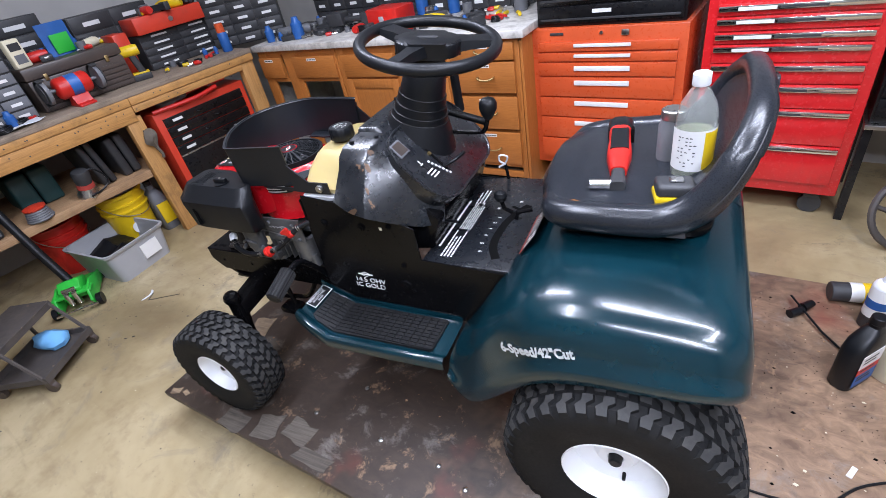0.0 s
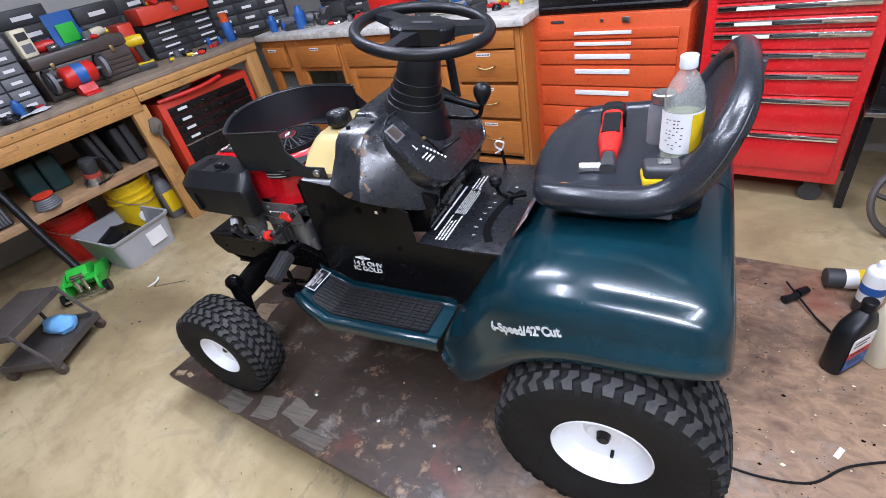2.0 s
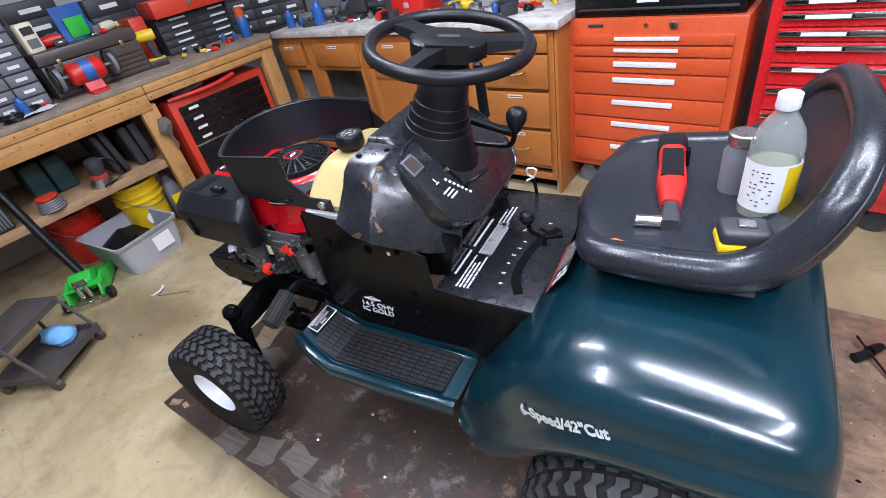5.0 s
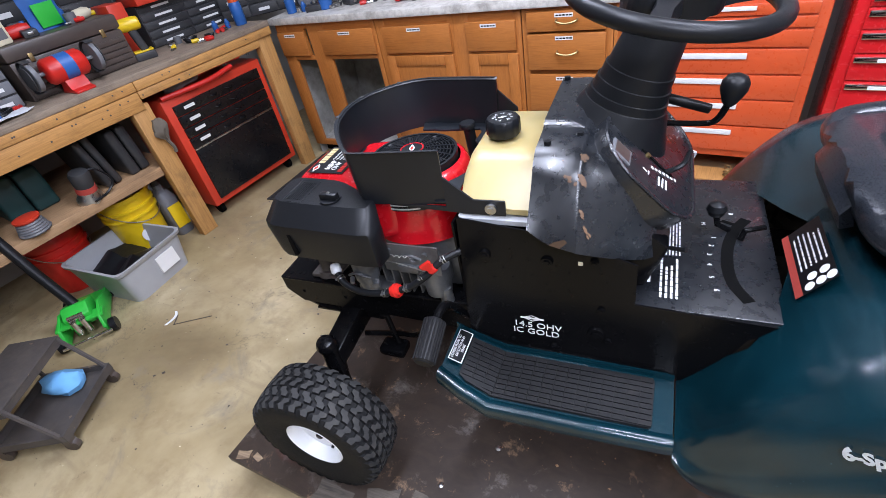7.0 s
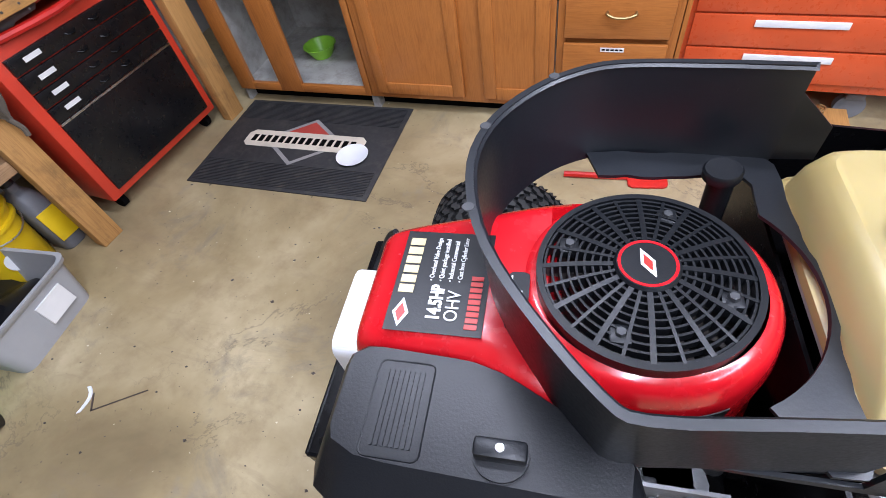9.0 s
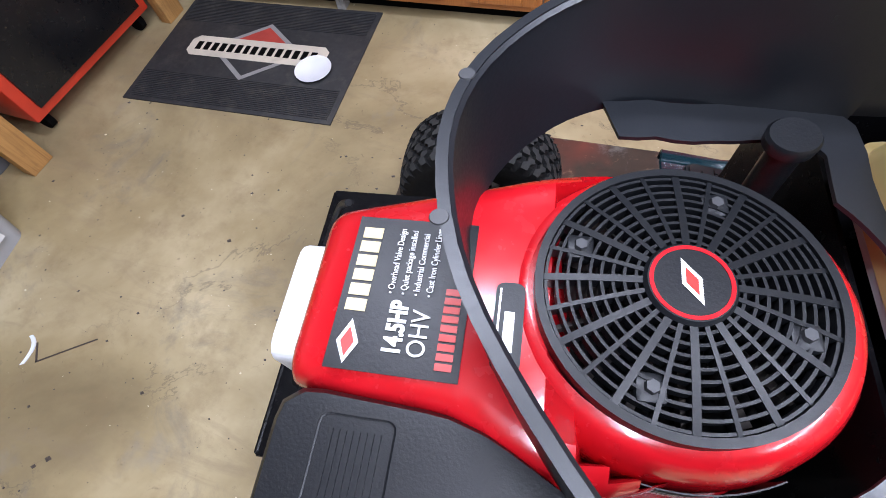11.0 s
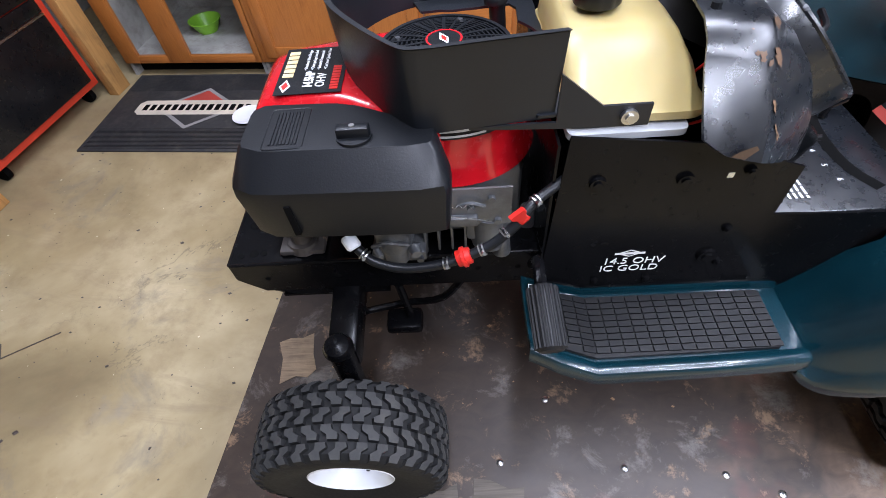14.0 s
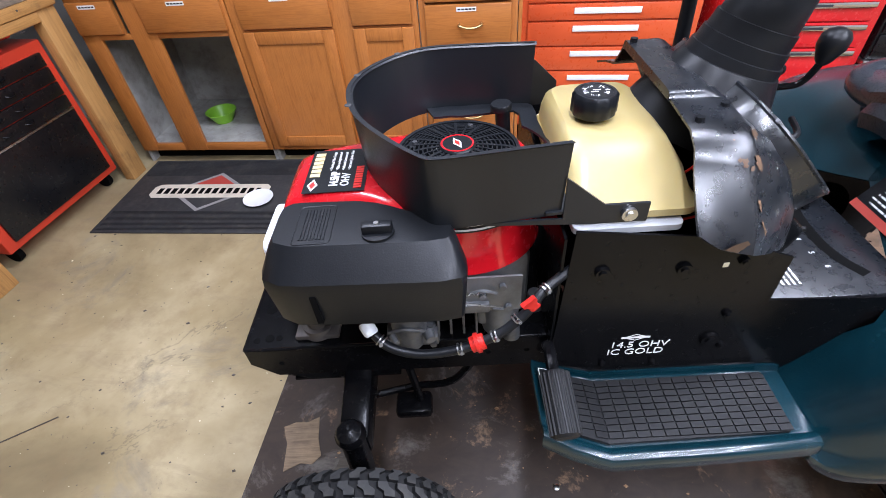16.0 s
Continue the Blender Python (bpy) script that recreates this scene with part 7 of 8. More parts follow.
# ---- things on the platform ----
oil = thing("oil_bottle", "black plastic motor oil bottle with a red, white and blue label", "bottle", pose(1.10, 1.56, TOP, 0, 0, 48))
bm = BM()
loft(bm, [[(x, y, z) for x, y in rounded(0.115 * a, 0.06 * b_, 0.022 * b_, 4, cx)] for z, a, b_, cx in ((0, 0.93, 0.9, 0), (0.008, 1, 1, 0), (0.14, 1, 1, 0), (0.17, 0.85, 0.95, 0.005), (0.195, 0.5, 0.75, 0.018), (0.205, 0.3, 0.52, 0.022), (0.215, 0.28, 0.5, 0.022))], True, True)
ob_ = part("bottle_body", bm, BLACKPLAST, oil)
part("cap", cyl(BM(), (0.022, 0, 0.214), (0.022, 0, 0.238), 0.019, 0.018, 20, 0.002), BLACKPLAST, oil)
for z0, z1, mt in ((0.095, 0.145, LABEL), (0.07, 0.095, REDPLAST), (0.022, 0.07, BLUE)):
    part("label", box(BM(), -0.045, 0.040, -0.0312, -0.0298, z0, z1), mt, ob_)
bm = BM()
for k, z in enumerate((0.125, 0.112, 0.082, 0.055, 0.043)):
    box(bm, -0.035, 0.02 - 0.006 * (k % 2), -0.0318, -0.0311, z, z + 0.005)
pieces("label_print", bm, GREYDARK, ob_)
wbt = thing("white_bottle", "cream plastic jug standing behind the oil bottle", "bottle", pose(1.205, 1.615, TOP, 0, 0, 40))
bm = BM()
loft(bm, [[(x, y, z) for x, y in rounded(0.11 * a, 0.075 * a, 0.025 * a, 4)] for z, a in ((0, 0.93), (0.008, 1), (0.17, 1), (0.20, 0.85), (0.215, 0.4), (0.225, 0.36))], True, True)
part("jug_body", bm, IVORY, wbt)
part("cap", cyl(BM(), (0, 0, 0.224), (0, 0, 0.245), 0.018, None, 18, 0.002), BLACKPLAST, wbt)
def spray(m, label, mats):
    s = thing("spray_can", label, "spray can", m, "spray cans on the platform")
    part("can", lathe(BM(), [(0, 0.030), (0.003, 0.033), (0.05, 0.033)], (0, 0, 0), (0, 0, 1), 28), mats[0], s)
    part("label", lathe(BM(), [(0.05, 0.0331), (0.15, 0.0331), (0.158, 0.031)], (0, 0, 0), (0, 0, 1), 28), LABEL, s)
    part("label_band", lathe(BM(), [(0.085, 0.0335), (0.115, 0.0335)], (0, 0, 0), (0, 0, 1), 28, False), mats[1], s)
    part("shoulder", lathe(BM(), [(0.157, 0.032), (0.166, 0.030), (0.175, 0.022), (0.178, 0.016), (0.195, 0.0125), (0.197, 0.001)], (0, 0, 0), (0, 0, 1), 28), WHITERIM, s)


spray(pose(1.195, 1.81, TOP), "white spray can with a blue label standing on the platform", (GREYDARK, BLUE))
spray(pose(1.10, 1.915, TOP + 0.0335, 0, 90, 5), "white spray can lying on the platform", (GREYDARK, YELLOW))
bm = BM()
cyl(bm, (0.91, 1.80, TOP + 0.016), (0.95, 1.83, TOP + 0.016), 0.015, 0.012, 12)
cyl(bm, (0.95, 1.84, TOP + 0.016), (0.98, 1.87, TOP + 0.016), 0.016, 0.012, 12)
tube(bm, [(0.92, 1.88, TOP + 0.03), (0.99, 1.74, TOP + 0.012), (1.04, 1.66, TOP + 0.008)], 0.0035, 6)
solid("cable_clips", bm, BLACKPLAST, "two black plastic clips and a thin rod on the platform", "clips", pose(0.07, -0.01, 0))
bm = BM()
tube(bm, [(0.70, 1.20, TOP + 0.004), (0.82, 1.13, TOP + 0.004), (0.98, 1.14, TOP + 0.004), (1.08, 1.22, TOP + 0.004), (1.25, 1.30, TOP + 0.004)], 0.0035, 6, smooth=6)
solid("black_cord", bm, BLACKPLAST, "thin black cord lying on the plywood", "cord")
for x, y in bolts:
    bm = BM()
    lathe(bm, [(0, 0.008), (0.003, 0.0075), (0.005, 0.004), (0.0052, 0.001)], (0, 0, 0), (0, 0, 1), 12)
    solid("bolt_head", bm, STEEL, "small bright bolt head in the plywood deck", "bolt", pose(x, y, TOP - 0.001), group="bolt heads in the deck")
bm = BM()
box(bm, -0.018, 0.018, -0.006, 0.006, 0.0, 0.003)
solid("paper_scrap", bm, LABEL, "small white paper scrap on the plywood", "paper", pose(1.06, 1.25, TOP + 0.0005, 0, 0, 60))

# beyond the mower: a red shovel head and blue rag near the far front wheel
bm = BM()
prism(bm, rounded(0.14, 0.10, 0.02, 3, -0.24, 2.47), "z", 0.002, 0.012, 0.003)
tube(bm, [(-0.31, 2.47, 0.012), (-0.54, 2.48, 0.012)], 0.012, 8)
solid("red_scraper", bm, REDPLAST, "red plastic scraper lying on the floor beside the platform", "scraper")

# ---- things on the bench and counter ----
def stand(name, label, cat, u, v, turn=0.0, z=None):
    return thing(name, label, cat, at(u, v, BT if z is None else z, turn))


gr = stand("bench_grinder", "red bench grinder with a blue label and two grey wheels", "bench grinder", -2.47, 1.545, 0)
gr.scale = (0.86, 0.86, 0.86)
bm = BM()
lathe(bm, [(-0.105, 0.04), (-0.10, 0.055), (-0.085, 0.066), (0.085, 0.066), (0.10, 0.055), (0.105, 0.04)], (0, 0, 0.125), (0, 1, 0), 32)
mo = part("motor", bm, REDPLAST, gr)
part("label", lathe(BM(), [(-0.03, 0.0672), (0.035, 0.0672)], (0, 0, 0.125), (0, 1, 0), 32, False), BLUE, mo, "blue band label")
bm = BM()
prism(bm, [(-0.075, 0), (0.095, 0), (0.095, 0.012), (0.05, 0.018), (0.035, 0.07), (-0.035, 0.07), (-0.05, 0.018), (-0.075, 0.012)], "y", -0.05, 0.05, 0.003)
part("foot", bm, REDPLAST, gr)
bm = BM()
for y in (-0.16, 0.16):
    cyl(bm, (0, y - 0.012, 0.125), (0, y + 0.012, 0.125), 0.072, None, 28, 0.002)
cyl(bm, (0, -0.17, 0.125), (0, 0.17, 0.125), 0.01, None, 12)
pieces("grinding_wheel", bm, GREY, gr, "grey grinding wheels")
bm = BM()
for y in (-0.16, 0.16):
    loft(bm, [[(r * math.cos(a), y + q, 0.125 + r * math.sin(a)) for r, q in ((0.08, -0.02), (0.084, -0.02), (0.084, 0.02), (0.08, 0.02))] for a in [radians(60 + 12 * k) for k in range(18)]], True, True)
    cyl(bm, (0, y + math.copysign(0.02, y), 0.125), (0, y + math.copysign(0.024, y), 0.125), 0.06, None, 24)
pieces("wheel_guard", bm, GREYDARK, gr)

dr = stand("impact_driver", "yellow and black cordless impact driver standing on its battery", "power tool", -2.56, 1.90, -20)
dr.scale = (0.93, 0.93, 0.93)
bm = BM()
lathe(bm, [(-0.06, 0.025), (-0.05, 0.033), (0.02, 0.035), (0.05, 0.032), (0.055, 0.026)], (0, 0, 0.185), (0, 1, 0), 22)
dbody = part("body", bm, YELLOW, dr)
part("nose", lathe(BM(), [(-0.12, 0.012), (-0.115, 0.022), (-0.06, 0.030)], (0, 0, 0.185), (0, 1, 0), 20), GREYLIGHT, dr)
bm = BM()
loft(bm, [[(x, y + oy, z) for x, y in rounded(0.034, 0.045, 0.014, 4)] for z, oy in ((0.04, 0.02), (0.09, 0.01), (0.16, 0.0))], True, True)
part("grip", bm, GREYDARK, dr)
part("battery", box(BM(), -0.036, 0.036, -0.05, 0.062, 0.0, 0.042, 0.008), GREYDARK, dr, "black battery pack")
part("battery_top", box(BM(), -0.034, 0.034, -0.045, 0.058, 0.041, 0.050, 0.003), YELLOW, dr)

br_ = stand("steel_tool_box", "old brown steel tool box with brass latches and loaded lid", "tool box", -2.66, 1.63, 0)
part("box_body", box(BM(), -0.11, 0.11, -0.235, 0.235, 0, 0.155, 0.006), BROWN, br_)
part("lid", box(BM(), -0.114, 0.114, -0.239, 0.239, 0.157, 0.215, 0.010), BROWN, br_)
for y in (-0.15, 0.15):
    part("latch", box(BM(), 0.111, 0.117, y - 0.009, y + 0.009, 0.14, 0.172, 0.002), BRASS, br_, "brass latch")
for k in range(5):
    part("drawer", box(BM(), 0.1105, 0.116, -0.225, 0.225, 0.008 + 0.024 * k, 0.029 + 0.024 * k, 0.002), BROWN, br_)
mm = stand("multimeter", "white hand-held meter with dark screen on the tool box", "meter", -2.60, 1.44, 20, BT + 0.2371)
part("case", box(BM(), -0.018, 0.018, -0.04, 0.04, 0.0, 0.13, 0.008), IVORY, mm)
part("screen", box(BM(), 0.0175, 0.019, -0.028, 0.028, 0.078, 0.112), GREYDARK, mm)
part("keypad", box(BM(), 0.0175, 0.019, -0.026, 0.026, 0.02, 0.06), GREY, mm)

def organizer(u, v, n_rows, n_cols, w, h, d, label, turn=0, z=None, mt=GREYDARK):
    o = stand("parts_organizer", label, "organizer", u, v, turn, z)
    part("frame", box(BM(), -d, 0, -w / 2, w / 2, 0, h, 0.004), GREYDARK, o)
    ch, cw = h / n_rows, w / n_cols
    for r in range(n_rows):
        for c in range(n_cols):
            y0, z0 = -w / 2 + c * cw, r * ch
            d_ = part("bin_drawer", box(BM(), -0.004, 0.006, y0 + 0.004, y0 + cw - 0.004, z0 + 0.004, z0 + ch - 0.004, 0.002), mt, o)
            part("label", box(BM(), 0.006, 0.0068, y0 + cw * 0.3, y0 + cw * 0.7, z0 + ch * 0.35, z0 + ch * 0.6), LABEL, d_)
    return o


organizer(-2.56, 1.20, 8, 3, 0.36, 0.44, 0.16, "grey plastic parts organizer full of small labelled drawers", mt=GREY)
organizer(-2.72, 2.28, 5, 2, 0.5, 0.20, 0.24, "black drawer chest with white labels on the bench")
rb2 = stand("red_tool_box", "open red tool box heaped with tools", "tool box", -2.72, 2.24, 0, BT + 0.2206)
part("box_body", box(BM(), -0.12, 0.06, -0.22, 0.22, 0, 0.09, 0.006), CHESTRED, rb2)
part("clasp", cyl(BM(), (0.06, 0.0, 0.045), (0.067, 0.0, 0.045), 0.014, None, 16), STEEL, rb2)
side = stand("red_side_box", "narrow red metal box beside the tool box", "tool box", -2.66, 1.93, 0)
part("box_body", box(BM(), -0.16, 0.0, -0.04, 0.04, 0.0, 0.24, 0.006), CHESTRED, side)
sc = stand("spray_bottle", "orange-capped aerosol can at the end of the bench", "spray can", -2.50, 2.42)
part("can", lathe(BM(), [(0, 0.028), (0.004, 0.031), (0.10, 0.031), (0.112, 0.026)], (0, 0, 0), (0, 0, 1), 24), BLUE, sc)
part("cap", lathe(BM(), [(0.112, 0.026), (0.16, 0.026), (0.164, 0.022), (0.1642, 0.001)], (0, 0, 0), (0, 0, 1), 24), ORANGE, sc)
bag = stand("parts_bag", "blue and green plastic parts bag leaning on the bench", "bag", -2.70, 1.66, 10, BT + 0.2373)
bm = BM()
br2 = random.Random(14)
secs = [[(0.02 * math.sin(math.pi * j / 6) * (1 - i / 8) + 0.006 * br2.random(), -0.075 + 0.025 * j, 0.155 * i / 7) for j in range(7)] + [(-0.02 * math.sin(math.pi * j / 6) * (1 - i / 8), -0.075 + 0.025 * j, 0.155 * i / 7) for j in range(5, 0, -1)] for i in range(8)]
loft(bm, secs, True, True)
bg_ = part("bag_film", bm, BLUE, bag)
part("bag_card", box(BM(), 0.022, 0.028, -0.045, 0.05, 0.01, 0.10, 0.001), GREEN, bag)


def clutter(seed, u0, u1, v0, v1, z, n, group, sizes=(0.03, 0.09)):
    """Small hand tools and parts lying about, each a thing of its own."""
    r = random.Random(seed)
    kinds = (("pliers", "red-handled pliers lying among the tools", "pliers", REDPLAST), ("socket", "steel socket lying among the tools", "socket", STEEL), ("tool_bit_case", "black plastic bit case among the tools", "case", GREYDARK), ("screwdriver", "yellow-handled screwdriver lying among the tools", "screwdriver", YELLOW), ("tin", "grey metal tin among the tools", "tin", GREY), ("wrench", "steel wrench lying among the tools", "wrench", STEEL), ("glue_bottle", "blue plastic bottle among the tools", "bottle", BLUE), ("cable_coil", "coil of black cable among the tools", "cable", BLACKPLAST))
    for k in range(n):
        name, label, cat, mt = kinds[r.randrange(len(kinds))]
        m = at(r.uniform(u0, u1), r.uniform(v0, v1), z, r.uniform(0, 360))
        s = r.uniform(*sizes)
        t = thing(name, label, cat, m, group)
        bm = BM()
        if name in ("pliers", "screwdriver", "wrench"):
            part("shaft", tube(BM(), [(-s, 0, 0.006), (0, 0, 0.006), (s * 0.4, 0.004, 0.006)], 0.005, 6), STEEL, t)
            tube(bm, [(s * 0.3, 0.006, 0.011), (s * 0.8, 0.012, 0.011), (s * 1.3, 0.008, 0.011)], 0.010, 8)
            if name == "pliers":
                tube(bm, [(s * 0.3, -0.006, 0.010), (s * 0.8, -0.02, 0.010), (s * 1.3, -0.018, 0.010)], 0.009, 8)
            part("handle", bm, mt, t)
        elif name in ("socket", "tin", "glue_bottle"):
            h = s * (1.0 if name != "glue_bottle" else 1.6)
            lathe(bm, [(0, s * 0.42), (0.003, s * 0.46), (h * 0.7, s * 0.46), (h * 0.8, s * 0.3), (h, s * 0.24), (h + 0.001, 0.001)] if name == "glue_bottle" else [(0, s * 0.42), (0.003, s * 0.45), (h * 0.8, s * 0.45), (h * 0.82, s * 0.3), (h * 0.6, s * 0.28)], (0, 0, 0), (0, 0, 1), 18)
            part("body", bm, mt, t)
        elif name == "cable_coil":
            for q in range(3):
                tube(bm, [((s * 0.7 + 0.004 * q) * math.cos(a), (s * 0.7 - 0.003 * q) * math.sin(a), 0.006 + 0.007 * q) for a in [2 * math.pi * i / 20 for i in range(20)]], 0.005, 6, True)
            part("coil", bm, mt, t)
        else:
            box(bm, -s, s, -s * 0.6, s * 0.6, 0, s * 0.6, 0.005)
            cs = part("case", bm, mt, t)
            part("clasp", box(BM(), s, s + 0.004, -0.01, 0.01, s * 0.25, s * 0.45, 0.001), STEEL, cs)


clutter(1, -2.66, -2.42, 1.98, 2.40, BT, 12, "tools on the bench", (0.02, 0.05))
clutter(2, -2.62, -2.40, 0.6, 1.40, BT, 12, "tools on the bench", (0.03, 0.07))
clutter(3, -2.50, -0.75, 2.72, 3.15, CT + 0.0405, 64, "tools on the countertop", (0.03, 0.09))
clutter(4, -2.80, -2.66, 2.05, 2.45, BT + 0.3201, 10, "tools on the red box", (0.03, 0.07))
clutter(5, -2.76, -2.60, 1.45, 1.80, BT + 0.2371, 9, "tools on the brown box", (0.03, 0.06))
clutter(6, -3.05, -2.88, 0.9, 1.9, BT, 18, "tools at the back of the bench", (0.08, 0.16))
clutter(7, -2.50, -2.2, 2.66, 2.8, CT + 0.0405, 10, "tools at the end of the countertop", (0.03, 0.07))
organizer(-2.90, 1.45, 5, 2, 0.5, 0.42, 0.16, "tall black drawer box behind the bench tools", 0)
organizer(-2.88, 2.02, 4, 2, 0.46, 0.36, 0.16, "dark grey drawer box behind the red tool box", 0)
organizer(-2.72, 2.72, 6, 3, 0.5, 0.40, 0.18, "black drawer chest with white labels in the bench corner", -45, CT + 0.0405)
organizer(-2.0, 3.16, 4, 6, 0.9, 0.30, 0.12, "long dark drawer rack at the back of the countertop", -90, CT + 0.0405)
organizer(-1.1, 3.16, 3, 5, 0.7, 0.26, 0.12, "small-parts rack at the back of the countertop", -90, CT + 0.0405)
for k, (u_, v_, s_, mt) in enumerate(((-2.70, 2.14, 0.8, REDPLAST), (-2.72, 2.30, 1.0, YELLOW), (-2.70, 1.52, 0.9, REDPLAST), (-2.68, 1.78, 0.8, IVORY), (-2.72, 2.40, 0.7, GREYDARK), (-1.25, 2.86, 0.9, YELLOW), (-0.95, 2.80, 0.9, GREYDARK), (-1.75, 2.78, 0.8, REDPLAST), (-2.2, 2.98, 1.1, GREYDARK))):
    top_ = CT + 0.0405 if v_ > 2.6 else (BT + 0.3201 if v_ > 2.0 else BT + 0.2371)
    pt = thing("cordless_drill", "cordless drill lying among the other tools", "power tool", at(u_, v_, top_ + 0.03 * s_, 40 * k) @ Matrix.Scale(s_, 4), "loose cordless tools")
    part("body", lathe(BM(), [(-0.08, 0.012), (-0.06, 0.020), (-0.02, 0.028), (0.05, 0.030), (0.075, 0.024)], (0, 0, 0), (1, 0, 0), 16), mt, pt)
    part("grip", loft(BM(), [[(0.03 + a * 0.022 + 0.2 * h, h, b_ * 0.020) for a, b_ in ((1, 1), (-1, 1), (-1, -1), (1, -1))] for h in (0.02, 0.06, 0.11)], True, True), BLACKPLAST, pt)
    part("battery", box(BM(), 0.01, 0.10, 0.105, 0.145, -0.028, 0.028, 0.006), GREYDARK, pt)
pp = stand("paper_sheet", "white crumpled paper sheet on the bench", "paper", -2.46, 1.27, 20)
bm = BM()
loft(bm, [[(-0.06 + 0.03 * i, -0.08 + 0.04 * j, 0.003 + 0.012 * abs(math.sin(i * 1.1 + j * 0.7))) for j in range(5)] for i in range(5)])
part("sheet", thicken(bm, 0.0006), WHITERIM, pp)

# larger things on the countertop
sd_ = thing("angle_grinder", "grey and red power tool on the countertop", "power tool", at(-2.34, 2.80, CT + 0.0405, 25))
part("body", lathe(BM(), [(0, 0.02), (0.02, 0.03), (0.12, 0.032), (0.15, 0.026), (0.22, 0.03), (0.24, 0.02)], (-0.12, 0, 0.034), (1, 0, 0.02), 18), GREY, sd_)
part("collar", lathe(BM(), [(0.12, 0.034), (0.16, 0.034)], (-0.12, 0, 0.034), (1, 0, 0.02), 18), REDPLAST, sd_)
bvc = thing("bench_vise", "dark steel vise parts on the countertop", "vise", at(-1.98, 2.86, CT + 0.0405, 10))
bm = BM()
box(bm, -0.16, 0.02, -0.04, 0.04, 0, 0.05, 0.008)
box(bm, -0.06, 0.06, -0.05, 0.05, 0.03, 0.11, 0.012)
cyl(bm, (0.06, 0, 0.06), (0.20, 0, 0.06), 0.018, 0.016, 14)
box(bm, 0.18, 0.24, -0.03, 0.03, 0, 0.09, 0.008)
part("casting", bm, GREYDARK, bvc)
rdb = thing("tool_case", "red hard plastic tool case on the countertop", "case", at(-1.62, 2.95, CT + 0.0405, -5))
part("shell", box(BM(), -0.13, 0.13, -0.09, 0.09, 0, 0.10, 0.012), REDPLAST, rdb)
part("latch", box(BM(), -0.02, 0.02, -0.096, -0.088, 0.03, 0.06, 0.003), GREYLIGHT, rdb)

# ---- things on the bench shelf ----
SZ = 0.4550
def case(u, v, w, d, h, mt, label, lean=0.0, turn=0.0):
    """Hard plastic carrying case stood on edge: w along v, d along u."""
    c = thing("carrying_case", label, "case", at(u, v, SZ, turn) @ pose(0, 0, 0, 0 if lean == 0 else lean, 0, 0))
    for k, (a, b_) in enumerate(((-w / 2, -0.002), (0.002, w / 2))):
        part("case_half", box(BM(), -d, 0, a, b_, 0.0, h, min(w, 0.05) * 0.3, 3), mt, c)
    part("seam", box(BM(), -d + 0.004, -0.004, -0.002, 0.002, 0.004, h - 0.004), DARK, c)
    bm = BM()
    tube(bm, [(-d * 0.35, 0, h - 0.004), (-d * 0.35, 0, h + 0.02), (-d * 0.65, 0, h + 0.02), (-d * 0.65, 0, h - 0.004)], 0.008, 8)
    part("handle", bm, GREYDARK, c)
    return c


case(-2.47, 1.46, 0.075, 0.30, 0.245, GREYDARK, "grey hard plastic tool case standing on the shelf", 8)
case(-2.47, 1.585, 0.10, 0.30, 0.225, GREYDARK, "black ribbed tool case standing on the shelf", 4)
case(-2.62, 1.18, 0.20, 0.24, 0.19, TEAL, "dark teal plastic case on the shelf")
dcase = case(-2.42, 0.86, 0.17, 0.30, 0.20, GREYDARK, "black drill case with grey ribs and yellow badge")
bm = BM()
for k in range(5):
    box(bm, 0.0005, 0.006, 0.01 + 0.014 * k, 0.019 + 0.014 * k, 0.015, 0.175, 0.002)
pieces("ribs", bm, GREY, dcase, "pale grey ribs")
part("badge", cyl(BM(), (0.0, -0.045, 0.07), (0.005, -0.045, 0.07), 0.014, None, 18), YELLOW, dcase)
rtr = thing("router", "grey and red router lying on its base on the shelf", "power tool", at(-2.46, 1.335, SZ, 15) @ pose(0, 0, 0, 0, 0, 0))
part("base", lathe(BM(), [(0, 0.055), (0.012, 0.055), (0.03, 0.045), (0.055, 0.04)], (0, 0, 0), (0.25, 0, 1), 24), STEEL, rtr, "shiny metal base")
part("collar", lathe(BM(), [(0.05, 0.042), (0.075, 0.040)], (0, 0, 0), (0.25, 0, 1), 24), LOGORED, rtr)
part("motor", lathe(BM(), [(0.073, 0.038), (0.13, 0.042), (0.145, 0.036), (0.15, 0.02), (0.151, 0.001)], (0, 0, 0), (0.25, 0, 1), 24), GREYDARK, rtr)
part("cord", tube(BM(), [(0.04, 0.0, 0.14), (0.06, 0.06, 0.12), (0.07, 0.09, 0.05), (0.06, 0.05, 0.012), (0.07, -0.03, 0.01)], 0.005, 6, smooth=5), BLACKPLAST, rtr)
rl = thing("cord_reel", "red reel wound with grey cord on the shelf", "cord reel", at(-2.44, 1.10, SZ))
bm = BM()
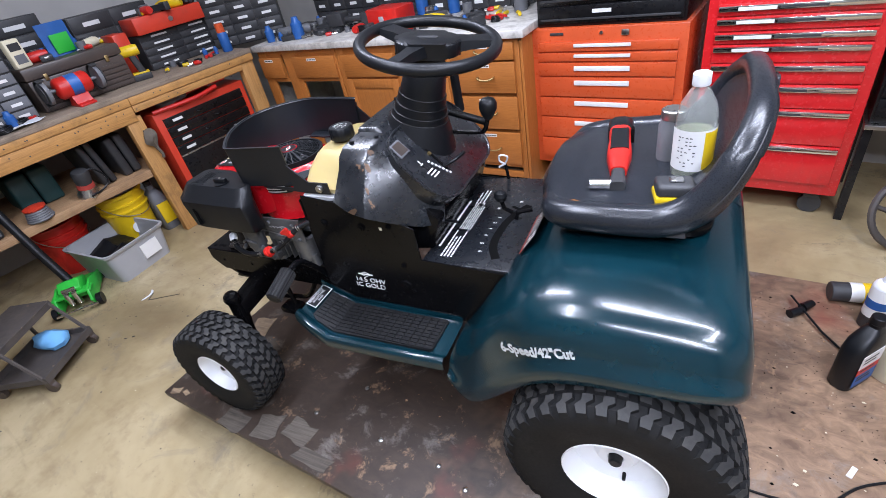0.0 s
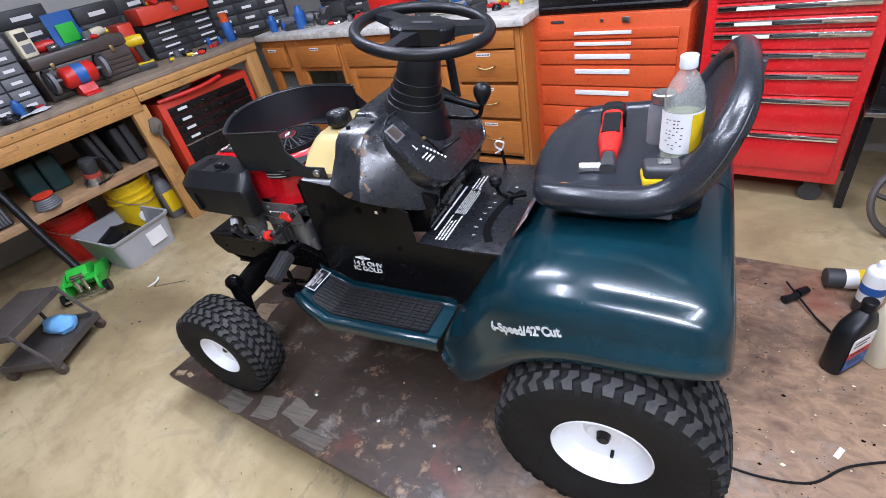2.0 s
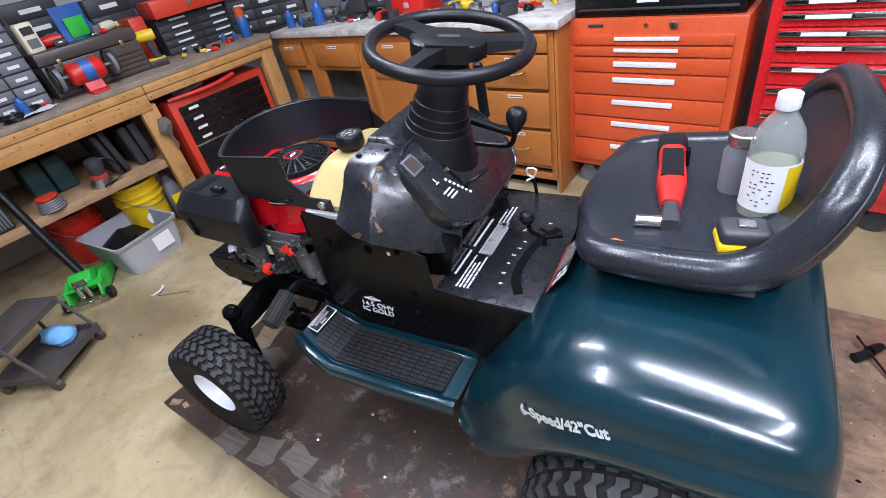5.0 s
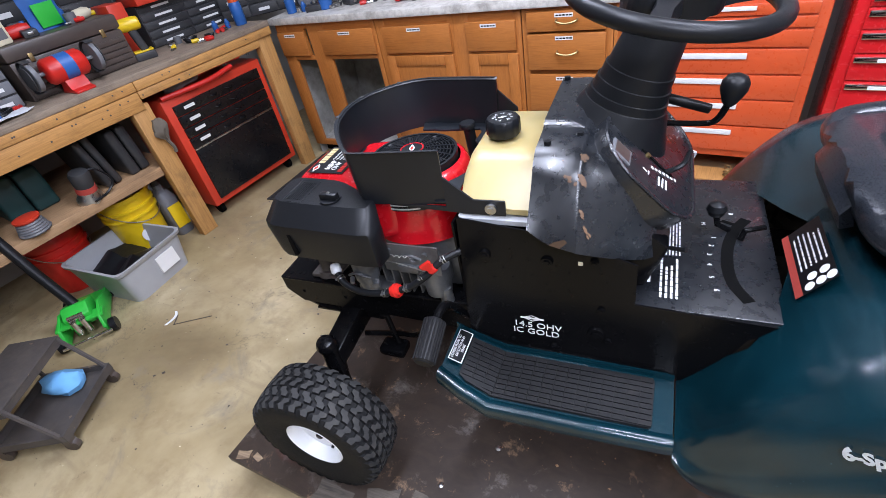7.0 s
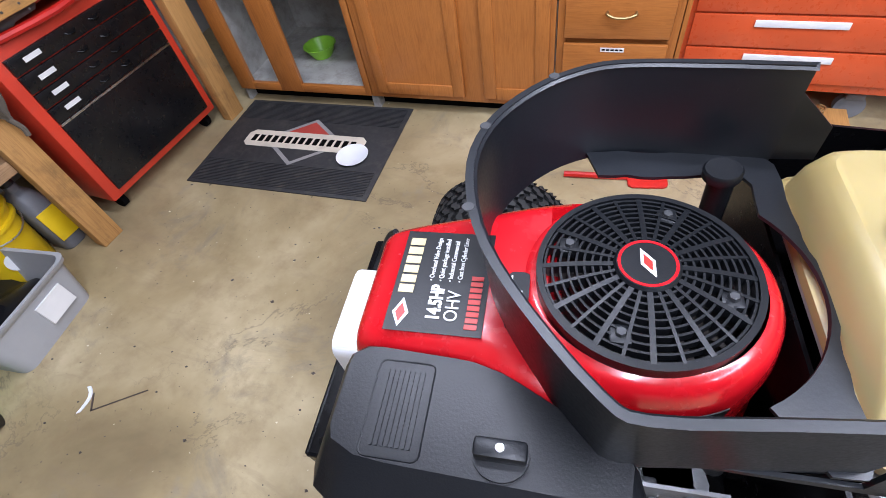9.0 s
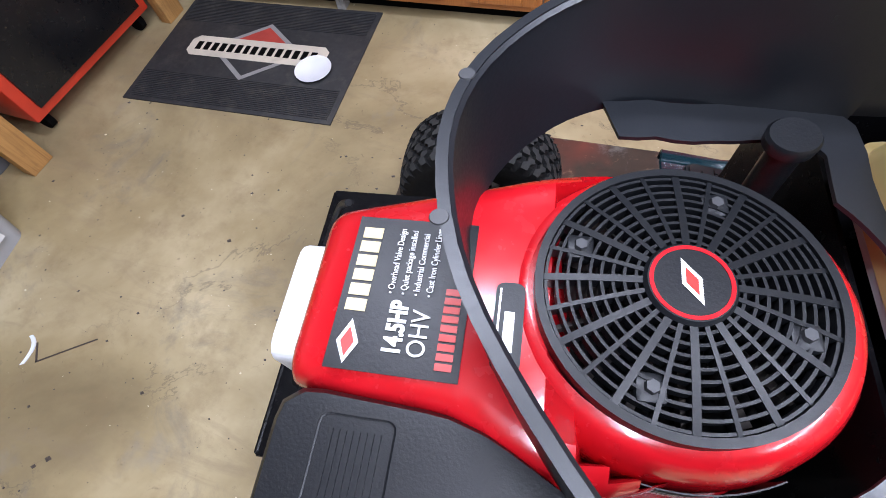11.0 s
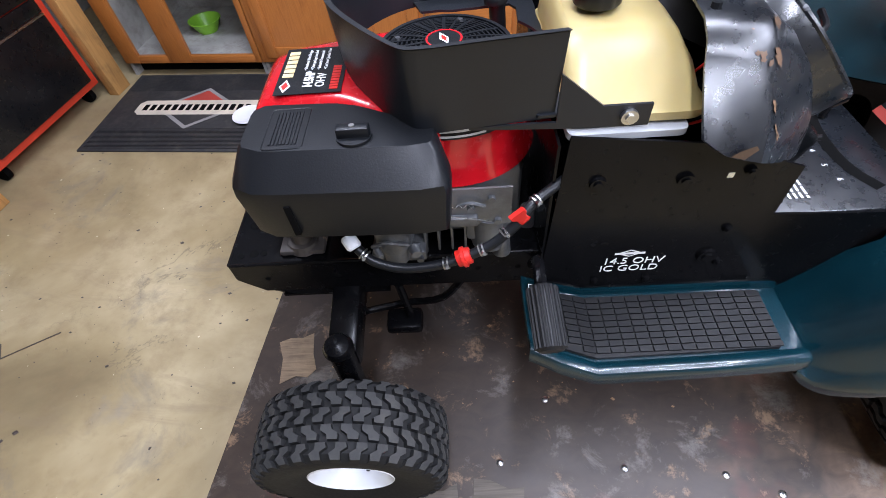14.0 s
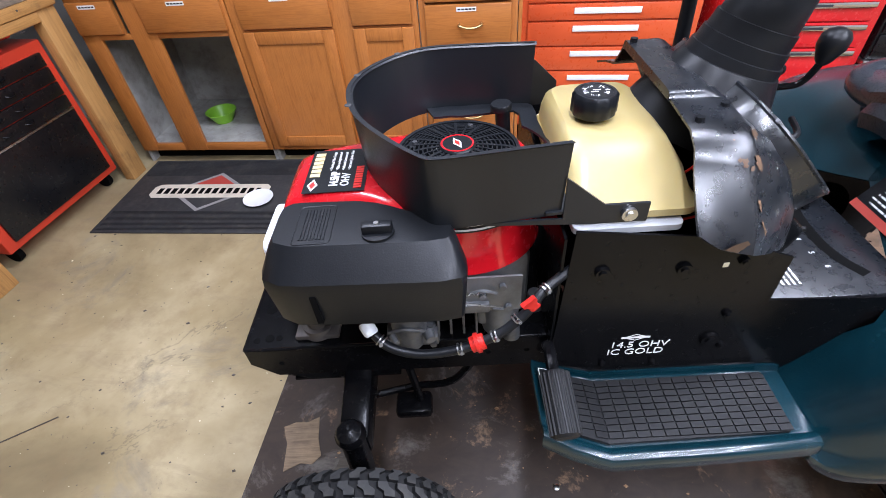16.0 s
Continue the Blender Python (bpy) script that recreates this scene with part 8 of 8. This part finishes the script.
for k in range(5):
    tube(bm, [((0.055 - 0.003 * k) * math.cos(a), (0.055 - 0.003 * k) * math.sin(a), 0.008 + 0.010 * k) for a in [2 * math.pi * i / 28 for i in range(28)]], 0.007, 6, True)
part("cord", bm, GREY, rl)
part("drum", lathe(BM(), [(0, 0.04), (0.06, 0.04), (0.062, 0.05), (0.07, 0.05), (0.075, 0.03), (0.0752, 0.001)], (0, 0, 0), (0, 0, 1), 26), CHESTRED, rl)

# ---- grit and scraps on the floor and the platform ----
def grit(name, label, n, seed, place, mt, lo, hi):
    r = random.Random(seed)
    verts, faces = [], []
    for _ in range(n):
        x, y, z = place(r)
        s, a = r.uniform(lo, hi) * (0.4 + r.random() ** 3), r.uniform(0, 6.28)
        k = len(verts)
        for q in range(4):
            b_ = a + 1.57 * q + r.uniform(-0.3, 0.3)
            verts.append((x + s * math.cos(b_) * (1.8 if q % 2 else 0.7), y + s * math.sin(b_) * (0.7 if q % 2 else 1.3), z))
        verts.append((x, y, z + s * 0.6))
        faces += [(k + q, k + (q + 1) % 4, k + 4) for q in range(4)]
    me = bpy.data.meshes.new(name)
    me.from_pydata(verts, [], faces)
    me.materials.append(mt)
    ob = new(name, me)
    return tagged(ob, label, "debris", "", "stuff")


def on_floor(r):
    p = ROOM @ Vector((r.uniform(-2.6, -0.4), r.gauss(1.5, 0.8), 0))
    return p.x, p.y, 0.0003


def on_deck(r):
    return r.uniform(-0.95, 1.5), r.uniform(1.08, 1.9), TOP + 0.0003


grit("floor_grit", "dark grit and crumbs scattered on the concrete", 900, 41, on_floor, BROWN, 0.0012, 0.0045)
grit("floor_chips", "pale chips scattered on the concrete", 260, 42, on_floor, IVORY, 0.001, 0.003)
grit("deck_grit", "grit and wood crumbs scattered on the platform", 420, 43, on_deck, SHELFWOOD, 0.001, 0.004)


def on_tail(r):
    return r.uniform(0.72, 1.7), r.uniform(0.85, 1.9), TOP + 0.0003


grit("deck_specks", "black crumbs scattered over the bare end of the platform", 700, 44, on_tail, DARK, 0.001, 0.0035)
grit("deck_shavings", "pale wood shavings on the bare end of the platform", 160, 45, on_tail, IVORY, 0.001, 0.004)
